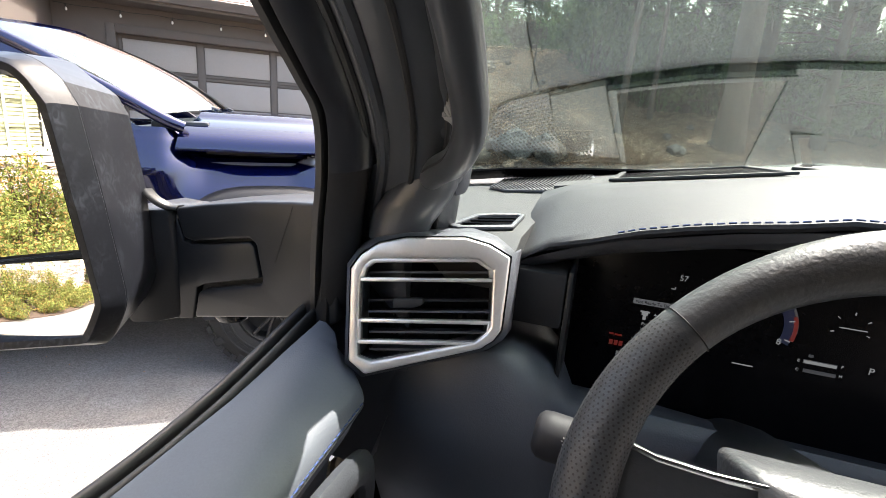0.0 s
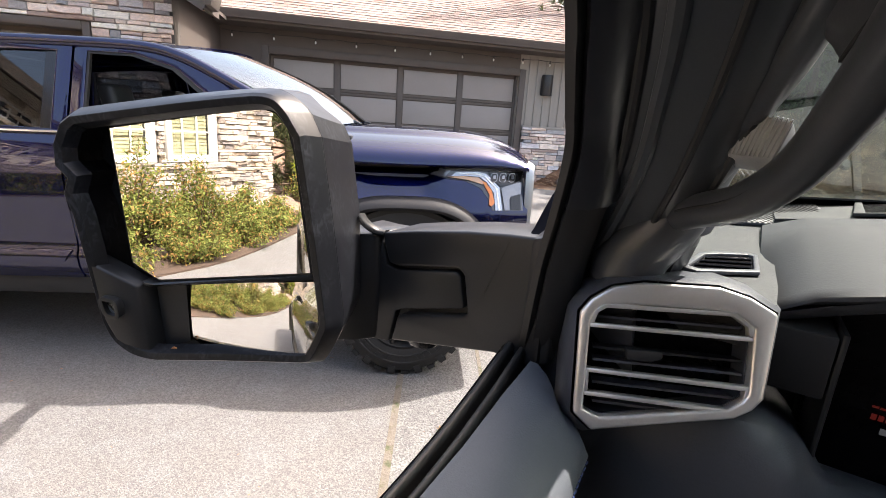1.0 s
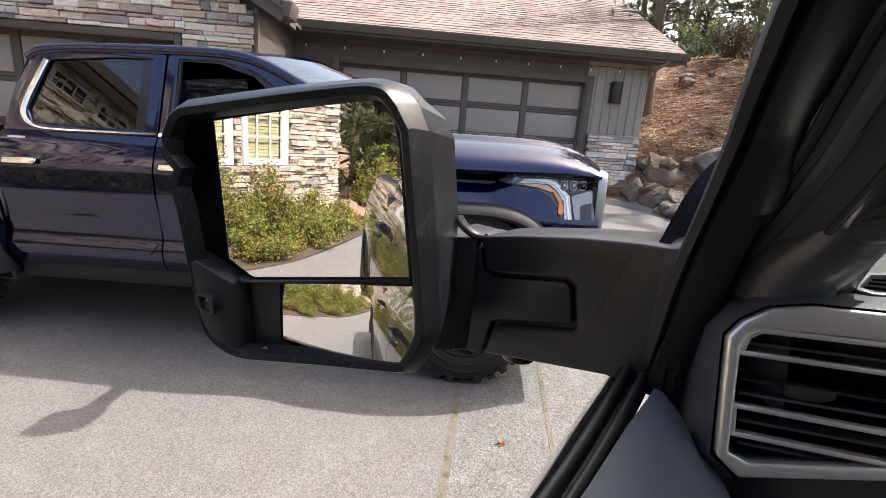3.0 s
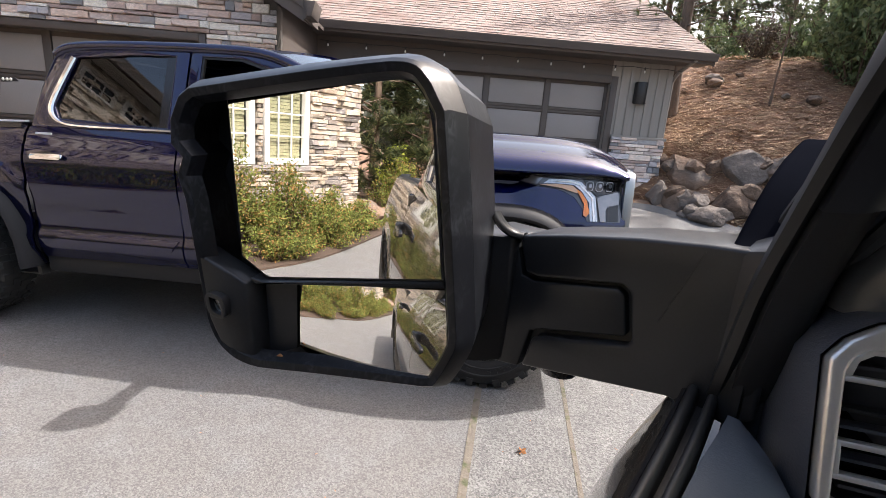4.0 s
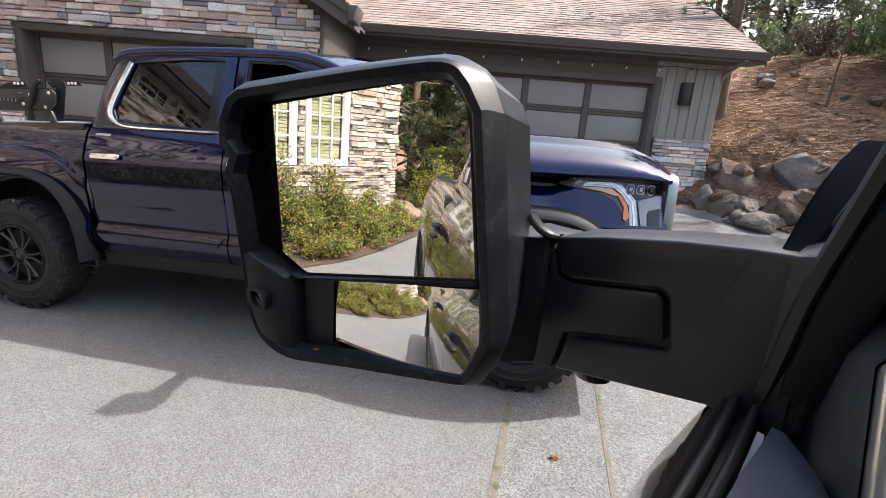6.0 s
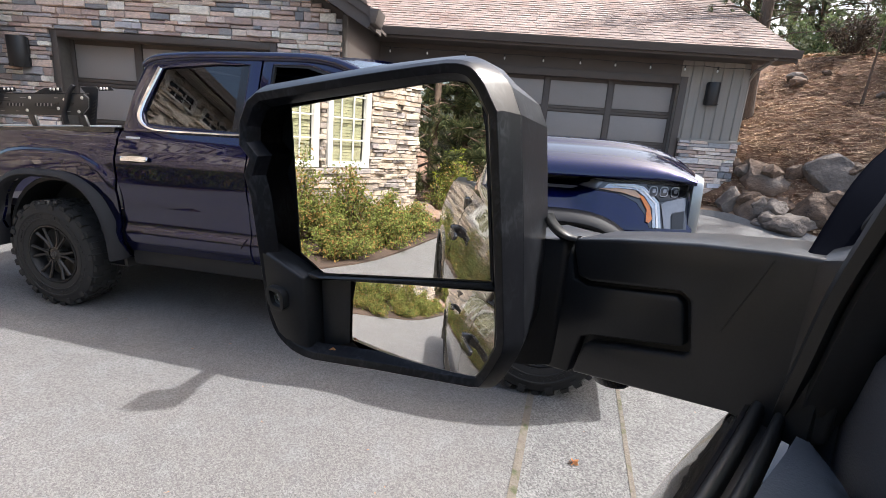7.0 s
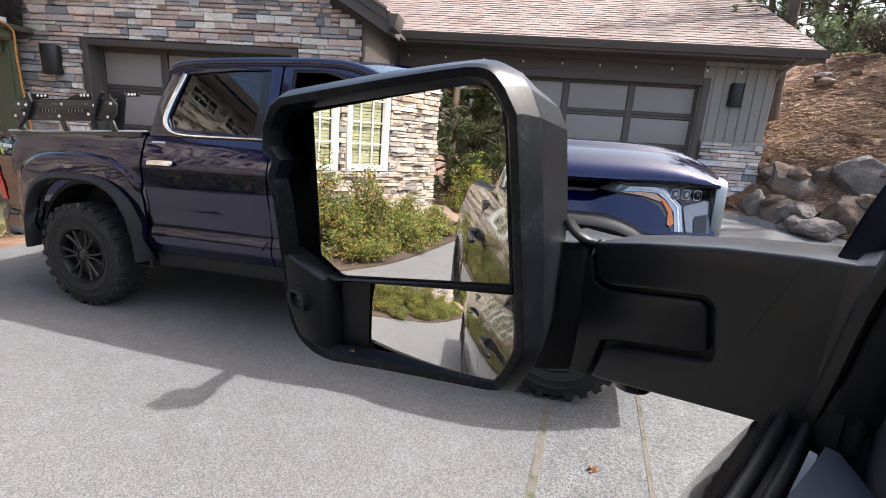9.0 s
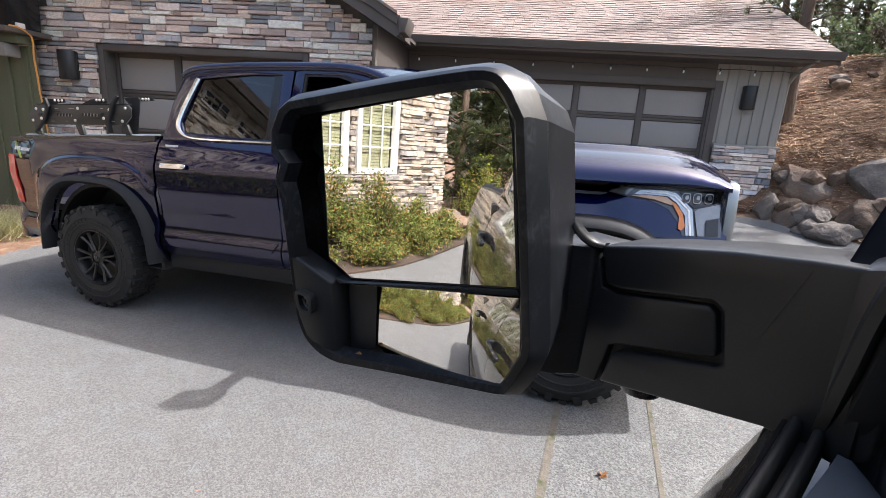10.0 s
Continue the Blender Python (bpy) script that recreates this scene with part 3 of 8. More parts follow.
def grid_mesh(x0, x1, y0, y1, dx, test, dz):
    b = bmesh.new()
    nx, ny = int((x1 - x0) / dx) + 1, int((y1 - y0) / dx) + 1
    vs = {}

    def v(i, j):
        if (i, j) not in vs:
            x, y = x0 + i * dx, y0 + j * dx
            vs[i, j] = b.verts.new((x, y, height(x, y) + dz(x, y)))
        return vs[i, j]
    for i in range(nx):
        for j in range(ny):
            if test(x0 + (i + 0.5) * dx, y0 + (j + 0.5) * dx):
                b.faces.new((v(i, j), v(i + 1, j), v(i + 1, j + 1), v(i, j + 1)))
    return b


def natural(x, y):
    return -0.03 + (0.02 * noise.noise(Vector((x * 2, y * 2, 1))) if not on_drive(x, y) else -0.06)


tagged(part("ground", grid_mesh(-24, 24, -24, 40, 0.5, lambda x, y: True, natural), M["duff"]), "pine straw covered ground and hillside", "ground", kind="structure")
far = bmesh.new()
rings_ = [[(s * c[0], 8 + s * c[1], height(max(-24, min(24, s * c[0])), max(-24, min(40, 8 + s * c[1]))) - 0.2 - (0.02 * s if s > 30 else 0)) for c in ((math.cos(q), math.sin(q)) for q in (2 * math.pi * k / 48 for k in range(48)))] for s in (22, 60, 400)]
tagged(part("ground", loft(rings_, None, False), M["duff"]), "distant wooded ground", "ground", kind="structure")
drive = part("driveway", grid_mesh(-16, 10, -16, 11, 0.1, on_drive, lambda x, y: 0.0), M["asphalt"])
tagged(drive, "weathered grey asphalt driveway", "driveway", kind="structure")


# ---------- driveway joints and the leaf ----------
def strip(name, p0, p1, w, z0, z1, material, label):
    (xa, ya), (xb, yb) = p0, p1
    d = Vector((xb - xa, yb - ya, 0))
    n = max(2, int(d.length / 0.25))
    s = Vector((-d.y, d.x, 0)).normalized() * w / 2
    top, bot = [], []
    for i in range(n + 1):
        p = Vector((xa, ya, 0)) + d * i / n
        j = 0.008 * noise.noise(Vector((p.x * 3, p.y * 3, 7)))
        h = height(p.x, p.y)
        a, b = p - s * (1 + j * 12), p + s * (1 - j * 12)
        top.append([(a.x, a.y, h + z0), (a.x, a.y, h + z1), (b.x, b.y, h + z1), (b.x, b.y, h + z0)])
    return tagged(part(name, loft(top), material), label, "driveway", kind="structure")


strip("driveway_joint", (-3.9, 5.20), (0.0, -0.80), 0.042, -0.02, 0.0042, M["joint"], "sandy joint between driveway slabs")
strip("driveway_joint", (-3.5, 5.59), (1.0, -1.30), 0.026, -0.02, 0.0062, M["joint"], "mossy joint between driveway slabs")

agg = []
for i in range(41):
    t = i / 40
    p, q = Vector((-3.9, 5.20, 0)).lerp(Vector((0.0, -0.80, 0)), t), Vector((-3.5, 5.59, 0)).lerp(Vector((1.0, -1.30, 0)), t)
    agg.append([(p.x, p.y, height(p.x, p.y) + 0.003), (q.x, q.y, height(q.x, q.y) + 0.003), (q.x + 5, q.y + 3.2, height(q.x + 5, q.y + 3.2) + 0.003)])
ab = bmesh.new()
av = [[ab.verts.new(p) for p in r] for r in agg]
for r, q in zip(av, av[1:]):
    for i in range(2):
        ab.faces.new((r[i], r[i + 1], q[i + 1], q[i]))
tagged(part("pavement", ab, M["concrete"]), "exposed aggregate concrete apron beside the asphalt", "driveway", kind="structure")
lf = bmesh.new()
for k in range(5):
    a = k * 1.25
    c, s = math.cos(a), math.sin(a)
    w = 0.013
    tip = (0.045 * c, 0.045 * s, 0.012 + 0.006 * (k % 2))
    m1 = (0.022 * c - w * s, 0.022 * s + w * c, 0.016)
    m2 = (0.022 * c + w * s, 0.022 * s - w * c, 0.004)
    v = [lf.verts.new(p) for p in ((0, 0, 0.006), m2, tip, m1)]
    lf.faces.new(v)
bmesh.ops.solidify(lf, geom=lf.faces[:], thickness=0.0012)
tagged(part("fallen_leaf", lf, M["dry_leaf"], None, "", pose(-1.755, 2.405, 0.004) @ Matrix.Diagonal((0.72, 0.72, 1.0, 1))), "curled orange dry leaf on the driveway", "leaf")


# ---------- house: two garage wings facing the drive ----------
BASE = 0.42
house = thing("house", R45 @ pose(-1.3, 9.5, 0.1), "stone and brown sided house with two garages", "house")
HW = R45


def hp(name, bm, material, label="", parent=None):
    return part(name, bm, material, parent or house, label, HW)


def slab(points, b0, b1, bev=0.0):
    return prism(points, lambda u, v, d: (u, d, v), b0, b1, bev)


# left wing: stone front with a single garage door
LB, LX0, LX1 = 7.65, -7.32, -2.08
D0, D1, DT = -6.14, -3.08, 2.48
APEX = (-4.70, 4.504)


def rake_z(a):
    return APEX[1] - 0.57 * abs(a - APEX[0])


left_wall = bmesh.new()
for a0, a1, z0, z1 in ((LX0, D0, -0.1, DT), (D1, LX1, -0.1, DT)):
    box(a0, a1, LB, LB + 0.25, z0, z1, bm=left_wall)
left_wall = merge(left_wall, slab([(LX0, DT), (LX1, DT), (LX1, rake_z(LX1)), APEX, (LX0, rake_z(LX0))], LB, LB + 0.25))
wall_l = hp("wall", left_wall, M["mortar"], "ledge stone front wall with a garage opening")
hp("wall", box(LX1 - 0.25, LX1, LB + 0.252, 14.0, -0.1, 3.24), M["trim_brown"], "brown side wall")
hp("wall", box(LX0, LX0 + 0.25, LB + 0.252, 14.0, -0.1, 3.0), M["siding"])
hp("wall", box(LX0 + 0.26, LX1 - 0.26, 14.01, 14.2, -0.1, 3.0), M["siding"])
# rake boards and roof of the left wing
for sgn in (1, -1):
    end = APEX[0] + sgn * 3.06
    for nm, z0, z1, b0, b1, mt in (("rake_board", 0.0, 0.185, LB - 0.42, LB - 0.38, M["trim_brown"]), ("rake_board", 0.150, 0.264, LB - 0.45, LB - 0.421, M["trim_brown"]), ("roof", 0.266, 0.300, LB - 0.48, LB + 0.30, M["shingle"]), ("soffit", 0.02, 0.05, LB - 0.38, LB - 0.005, M["trim_brown"])):
        hp(nm, slab([(APEX[0], APEX[1] + z1), (end, rake_z(end) + z1), (end, rake_z(end) + z0), (APEX[0], APEX[1] + z0)], b0, b1), mt)
    hp("roof", slab([(APEX[0], APEX[1] + 0.30), (APEX[0] + sgn * 2.4, rake_z(APEX[0] + 2.4) + 0.30), (APEX[0] + sgn * 2.4, rake_z(APEX[0] + 2.4) + 0.20), (APEX[0], APEX[1] + 0.20)], LB + 0.302, 14.4), M["shingle"])
    hp("soffit", slab([(APEX[0] + sgn * 2.402, rake_z(APEX[0] + 2.402) + 0.22), (APEX[0] + sgn * 2.86, rake_z(APEX[0] + 2.86) + 0.22), (APEX[0] + sgn * 2.86, rake_z(APEX[0] + 2.86) + 0.17), (APEX[0] + sgn * 2.402, rake_z(APEX[0] + 2.402) + 0.17)], LB + 0.302, 9.6), M["trim_brown"])
EAVE = APEX[0] + 3.06
hp("fascia", box(EAVE + 0.002, EAVE + 0.03, LB - 0.44, LB + 0.3, rake_z(EAVE) + 0.03, rake_z(EAVE) + 0.26), M["trim_brown"])
hp("gutter", prism([(EAVE + 0.032, rake_z(EAVE) + 0.06), (EAVE + 0.10, rake_z(EAVE) + 0.06), (EAVE + 0.12, rake_z(EAVE) + 0.13), (EAVE + 0.15, rake_z(EAVE) + 0.23), (EAVE + 0.032, rake_z(EAVE) + 0.23)], lambda u, v, d: (u, d, v), LB - 0.47, LB - 0.05, 0.006), M["trim_brown"], "brown gutter of the stone wing")


def garage_door(a0, a1, z0, z1, b, cols, rows, label):
    door = hp("garage_door", box(a0, a1, b + 0.03, b + 0.07, z0, z1), M["trim_brown"], label)
    w, h = (a1 - a0) / cols, (z1 - z0) / rows
    for i in range(cols):
        for j in range(rows):
            hp("panel", box(a0 + i * w + 0.065, a0 + (i + 1) * w - 0.065, b + 0.012, b + 0.029, z0 + j * h + 0.06, z0 + (j + 1) * h - 0.06, 0.008), M["panel_grey"], "", door)
    for j in range(rows):
        hp("rail", box(a0, a1, b + 0.002, b + 0.0295, z0 + j * h - 0.05, z0 + j * h - 0.004, 0.004), M["trim_brown"], "", door)
        hp("rail", box(a0, a1, b + 0.002, b + 0.0295, z0 + j * h + 0.004, z0 + j * h + 0.05, 0.004), M["trim_brown"], "", door)
    for i in range(cols + 1):
        c = a0 + i * w
        hp("stile", box(max(a0, c - 0.055), min(a1, c + 0.055), b, b + 0.0298, z0, z1, 0.004), M["trim_brown"], "", door)
    return door


def door_trim(a0, a1, z1, b, depth, w=0.09):
    hp("door_trim", box(a0 - w, a0 - 0.002, b - 0.03, b + depth, 0.1, z1 + w, 0.006), M["trim_brown"])
    hp("door_trim", box(a1 + 0.002, a1 + w, b - 0.03, b + depth, 0.1, z1 + w, 0.006), M["trim_brown"])
    hp("door_trim", box(a0, a1, b - 0.033, b + depth, z1 + 0.002, z1 + w + 0.002, 0.006), M["trim_brown"])


garage_door(D0, D1, BASE - 0.25, DT, LB + 0.18, 3, 4, "brown framed garage door with grey panels in the stone wall")
door_trim(D0, D1, DT, LB, 0.2)

# right wing: wide garage door, board siding and a stone base
RB, RX0, RX1 = 10.2, LX1 + 0.004, 4.66
G0, G1, GT = -1.28, 3.46, 2.66
wall_r = hp("wall", box(G1, RX1, RB, RB + 0.2, 0, 3.3), M["siding"], "taupe board siding beside the wide garage door")
hp("wall", box(RX0, G0, RB, RB + 0.2, 0, 3.3), M["trim_brown"])
hp("wall", box(G0, G1, RB, RB + 0.2, GT, 3.3), M["trim_brown"], "brown header board over the wide garage door")
hp("wall", box(RX1 - 0.2, RX1, RB + 0.201, 16.0, 0, 3.3), M["siding"])
hp("wall", box(RX0, RX1 - 0.201, 15.8, 16.0, 0, 3.3), M["siding"])
garage_door(G0, G1, BASE, GT, RB + 0.1, 4, 4, "wide brown garage door with grey inset panels")
door_trim(G0, G1, GT, RB, 0.12, 0.13)
for k in range(6):
    a = G1 + 0.19 + k * 0.178
    hp("batten", box(a, a + 0.035, RB - 0.018, RB - 0.001, 1.72, 3.12, 0.003), M["siding"])
hp("ledge", box(G1 + 0.135, RX1 + 0.05, RB - 0.10, RB - 0.0185, 1.66, 1.715, 0.006), M["siding"])
hp("backing", box(G1 + 0.14, RX1 + 0.02, RB - 0.05, RB - 0.002, 0.2, 1.655), M["mortar"])

# right wing roof: plank deck with shingle courses, fascia and gutter
EB, EZ, SLOPE = RB - 0.47, 3.24, 0.50
RA0, RA1 = RX0 + 0.3, 5.12
roof_r = hp("roof", slab([(EB, EZ), (EB + 5.4, EZ + 5.4 * SLOPE), (EB + 5.4, EZ + 5.4 * SLOPE - 0.06), (EB, EZ - 0.06)], RA0 - 1.2, RA1), M["trim_brown"], "brown asphalt shingle roof")
roof_r.data.transform(Matrix(((0, 1, 0, 0), (1, 0, 0, 0), (0, 0, 1, 0), (0, 0, 0, 1))))
shg = bmesh.new()
rnd = random.Random(3)
for row in range(39):
    s0 = -0.03 + row * 0.135
    a = RA0 - 1.2 - rnd.random() * 0.3
    while a < RA1 + 0.02:
        w = 0.09 + rnd.random() * 0.13
        a1 = min(a + w, RA1 + 0.03)
        proud = rnd.random() < 0.5
        t = (0.014 if proud else 0.008) + rnd.random() * 0.003
        drop = 0.010 if proud else 0.0
        pts = []
        for s, lift in ((s0 - drop, t), (s0 + 0.19, 0.002)):
            for aa in (a, a1 - 0.006):
                pts.append((aa, EB + s - lift * 0.45, EZ + s * SLOPE + lift + 0.004))
        pts += [(a, EB + s0 - drop, EZ + (s0 - drop) * SLOPE - 0.002), (a1 - 0.006, EB + s0 - drop, EZ + (s0 - drop) * SLOPE - 0.002)]
        v = [shg.verts.new(p) for p in pts]
        shg.faces.new((v[0], v[1], v[3], v[2])); shg.faces.new((v[4], v[5], v[1], v[0]))
        a = a1
tagged(hp("shingles", shg, M["shingle"], "overlapping brown asphalt shingles"), kind="stuff")
hp("fascia", box(RA0 - 1.2, RA1 - 0.002, EB - 0.03, EB - 0.001, EZ - 0.17, EZ - 0.001, 0.004), M["trim_brown"])
hp("gutter", prism([(EB - 0.032, EZ - 0.125), (EB - 0.095, EZ - 0.125), (EB - 0.115, EZ - 0.06), (EB - 0.135, EZ - 0.02), (EB - 0.135, EZ + 0.0), (EB - 0.125, EZ + 0.0), (EB - 0.105, EZ - 0.06), (EB - 0.088, EZ - 0.112), (EB - 0.04, EZ - 0.112), (EB - 0.04, EZ - 0.0), (EB - 0.032, EZ - 0.0)], lambda u, v, d: (d, u, v), RA0 - 0.3, RA1 + 0.02), M["trim_brown"], "brown box gutter")
hp("soffit", box(RA0 - 1.0, RA1 - 0.02, EB, RB - 0.002, EZ - 0.17, EZ - 0.14), M["trim_brown"])
hp("rake_board", slab([(EB, EZ - 0.01), (EB + 5.4, EZ + 5.4 * SLOPE - 0.01), (EB + 5.4, EZ + 5.4 * SLOPE - 0.2), (EB, EZ - 0.2)], RA1 + 0.002, RA1 + 0.03), M["trim_brown"]).data.transform(Matrix(((0, 1, 0, 0), (1, 0, 0, 0), (0, 0, 1, 0), (0, 0, 0, 1))))
hp("downspout", tube([(RA1 - 0.35, EB - 0.05, EZ - 0.12), (RA1 - 0.40, RB - 0.06, EZ - 0.30), (RX1 + 0.05, RB + 0.1, EZ - 0.45), (RX1 + 0.05, RB + 0.12, 0.4)], 0.035, 8), M["siding"])


def sconce(a, z0, z1, b, w):
    s = tagged(new("wall_lamp"), "black half cylinder wall lamp on the house front", "wall lamp", "wall lamps")
    s.matrix_basis = HW @ pose(a, b, (z0 + z1) / 2)
    WORLD_OF[s] = s.matrix_basis.copy()
    h = (z1 - z0) / 2
    W = WORLD_OF[s]
    arc = [(w / 2 * math.cos(q), -0.03 - w * 0.45 * math.sin(q)) for q in (math.pi * k / 14 for k in range(15))]
    part("backplate", box(-w / 2 - 0.005, w / 2 + 0.005, -0.029, 0, -h * 0.95, h * 0.95, 0.004), M["black_metal"], s, "", W)
    part("shade", prism(arc, lambda u, v, d: (u, v, d), -h, h, 0.004), M["black_metal"], s, "ribbed black metal shade", W)
    for k in range(1, 6):
        q = math.pi * k / 6
        part("slot", box(w / 2 * math.cos(q) - 0.006, w / 2 * math.cos(q) + 0.006, -0.036 - w * 0.45 * math.sin(q), -0.031 - w * 0.44 * math.sin(q), -h * 0.93, -h * 0.83), M["unlit_depth"], s, "", W)
    return s


sconce(4.05, 2.32, 2.72, RB - 0.019, 0.23)
sconce(-6.68, 2.04, 2.45, LB - 0.05, 0.27)

# string of lamps under the eave
cable = [(-2.0 + 0.16 * k, EB + 0.30, 2.97 - 0.016 * math.sin(math.pi * (k % 4) / 4)) for k in range(43)]
lights = thing("string_lights", HW @ pose(1, EB + 0.3, 2.97), "string of small clear bulbs under the eave", "string lights")
part("cable", tube(cable, 0.006, 6), M["black_metal"], lights, "", HW)
for a in (-1.85, -1.17, -0.47, 0.24, 0.94, 1.60, 2.22, 2.84, 3.44, 4.01):
    part("socket", lathe([(0.0, 0.0), (0.013, 0.0), (0.013, -0.05), (0.0, -0.05)], pose(a, EB + 0.3, 2.97), 10), M["black_metal"], lights, "", HW)
    part("bulb", lathe([(0.0, -0.05), (0.009, -0.055), (0.017, -0.078), (0.014, -0.097), (0.0, -0.105)], pose(a, EB + 0.3, 2.97), 12), M["bulb"], lights, "clear glass bulb", HW)

# green board sided shed beside the stone wing
shed = thing("shed", HW @ pose(-8.5, 7.4, 0.2), "olive green board and batten shed with a dark roof", "shed")
part("wall", box(-9.9, -7.04, 7.30, 7.42, 0.0, 2.45), M["green_siding"], shed, "", HW)
for k in range(10):
    part("batten", box(-9.8 + k * 0.30, -9.76 + k * 0.30, 7.28, 7.299, 0.05, 2.42, 0.003), M["green_siding"], shed, "", HW)
part("beam", box(-10.0, -6.98, 7.10, 7.299, 2.46, 2.583, 0.01), M["green_siding"], shed, "", HW)
part("bracket", box(-7.24, -7.14, 7.05, 7.28, 2.28, 2.455, 0.01), M["panel_grey"], shed, "grey bracket", HW)
part("roof", box(-10.1, -6.92, 6.9, 9.0, 2.585, 2.655, 0.01), M["trim_brown"], shed, "", HW)
crate = bevel(loft([[(a, b, z) for a, b in ((-7.62 - k, 7.03 - k), (-6.985 + k, 7.03 - k), (-6.985 + k, 7.50 + k), (-7.62 - k, 7.50 + k))] for z, k in ((2.657, 0.0), (3.10, 0.012), (3.12, 0.022), (3.24, 0.020))]), 0.012, 2)
tagged(part("storage_box", crate, M["gloss_black"], None, "", HW), "glossy black storage box standing on the shed roof", "box")
tagged(part("plug_box", box(-6.972, -6.928, 7.095, 7.205, 2.657, 2.722, 0.006), M["decal"], None, "", HW), "small pale outlet box lying on the shed roof edge", "outlet box")
cord = thing("extension_cord", HW @ pose(-7.3, 7.1, 2.6), "orange extension cord hanging beside the shed", "cord")
part("cord", tube(spline([(-6.955, 6.99, 2.668), (-6.925, 7.06, 2.664), (-6.900, 7.13, 2.640), (-6.9, 7.204, 2.6), (-6.9, 7.252, 2.535), (-6.9, 7.242, 2.309), (-6.9, 7.246, 2.173), (-6.9, 7.254, 2.059), (-6.9, 7.257, 1.85), (-6.9, 7.274, 1.678), (-6.89, 7.294, 1.178), (-6.88, 7.324, 0.9)], 30), 0.012, 8), M["cord"], cord, "", HW)

# rear wing: sunlit stone wall with two white windows
SB0, SB1, SA = -5.0, 4.2, -6.68
rear = thing("house", R45 @ pose(SA - 0.2, -2.0, 0), "sunlit pale stone house wall with white windows", "house")
WINS = ((-3.76, -2.98, 1.09, 2.75), (-2.73, -1.95, 1.09, 2.75))
SZ = 4.62
cuts = sorted([SB0, SB1] + [v for w in WINS for v in w[:2]])
rw = bmesh.new()
for b0, b1 in zip(cuts, cuts[1:]):
    hole = [w for w in WINS if abs(w[0] - b0) < 1e-6 and abs(w[1] - b1) < 1e-6]
    if hole:
        box(SA - 0.25, SA, b0, b1, -0.3, hole[0][2], bm=rw); box(SA - 0.25, SA, b0, b1, hole[0][3], SZ, bm=rw)
    else:
        box(SA - 0.25, SA, b0, b1, -0.3, SZ, bm=rw)
wall_s = part("wall", rw, M["mortar"], rear, "pale ledge stone wall", HW)
part("wall", box(SA - 6.0, SA - 0.251, SB0, SB0 + 0.25, -0.3, SZ), M["siding"], rear, "", HW)
part("roof", box(SA - 6.0, SA + 0.40, SB0 - 0.6, SB1 + 0.6, SZ + 0.03, SZ + 0.22), M["trim_brown"], rear, "", HW)
for k in range(5):
    part("soffit_slat", box(SA + 0.06 + k * 0.058, SA + 0.102 + k * 0.058, SB0 - 0.55, SB1 + 0.55, SZ + 0.004, SZ + 0.029, 0.003), M["white_trim"], rear, "", HW)
part("wall", box(SA + 0.002, SA + 0.055, SB0 + 0.01, SB1, 3.32, SZ - 0.002), M["beige"], rear, "beige plaster upper wall", HW)
for b0 in (0.75, 1.55, 2.40):
    up_win = part("window", ring_prism([(b0, 4.16), (b0 + 0.66, 4.16), (b0 + 0.66, 4.46), (b0, 4.46)], [(b0 + 0.07, 4.20), (b0 + 0.59, 4.20), (b0 + 0.59, 4.42), (b0 + 0.07, 4.42)], lambda u, v, d: (d, u, v), SA + 0.05, SA + 0.09, 0.004), M["white_trim"], rear, "small white framed upper window", HW)
    part("pane", box(SA + 0.056, SA + 0.062, b0 + 0.06, b0 + 0.60, 4.19, 4.43), M["gloss_black"], up_win, "dark glass", HW)
    for k in (1, 2):
        part("glazing_bar", box(SA + 0.063, SA + 0.08, b0 + 0.07 + k * 0.173 - 0.009, b0 + 0.07 + k * 0.173 + 0.009, 4.195, 4.425), M["white_trim"], up_win, "", HW)
    part("glazing_bar", box(SA + 0.063, SA + 0.079, b0 + 0.065, b0 + 0.595, 4.302, 4.318), M["white_trim"], up_win, "", HW)
for b0, b1, z0, z1 in WINS:
    win = part("window", ring_prism([(b0 - 0.04, z0 - 0.04), (b1 + 0.04, z0 - 0.04), (b1 + 0.04, z1 + 0.04), (b0 - 0.04, z1 + 0.04)], [(b0 + 0.045, z0 + 0.06), (b1 - 0.045, z0 + 0.06), (b1 - 0.045, z1 - 0.05), (b0 + 0.045, z1 - 0.05)], lambda u, v, d: (d, u, v), SA - 0.06, SA + 0.06, 0.006), M["white_trim"], rear, "white framed window with blinds", HW)
    cb = (b0 + b1) / 2
    for k in (-1, 1):
        part("glazing_bar", box(SA - 0.035, SA - 0.015, cb + k * 0.125 - 0.01, cb + k * 0.125 + 0.01, z0 + 0.05, z1 - 0.04), M["white_trim"], win, "", HW)
    for k in range(1, 4):
        zz = z0 + 0.06 + k * 0.36
        part("glazing_bar", box(SA - 0.034, SA - 0.016, b0 + 0.04, b1 - 0.04, zz - 0.01, zz + 0.01), M["white_trim"], win, "", HW)
    for k in range(30):
        zz = z0 + 0.07 + k * 0.054
        if zz < z1 - 0.1:
            part("slat", loft([[(SA - 0.110, u, zz + 0.025), (SA - 0.099, u, zz - 0.024), (SA - 0.097, u, zz - 0.023), (SA - 0.108, u, zz + 0.026)] for u in (b0 + 0.04, b1 - 0.04)]), M["blind"], win, "", HW)
    pane = part("pane", box(SA - 0.045, SA - 0.041, b0 + 0.042, b1 - 0.042, z0 + 0.055, z1 - 0.045), CLEAR, win, "", HW)
    pane.visible_shadow = False
    part("back", box(SA - 0.33, SA - 0.30, b0 - 0.1, b1 + 0.1, z0 - 0.1, z1 + 0.1), M["unlit_depth"], win, "near-black panel standing for the unlit room behind the blinds", HW)


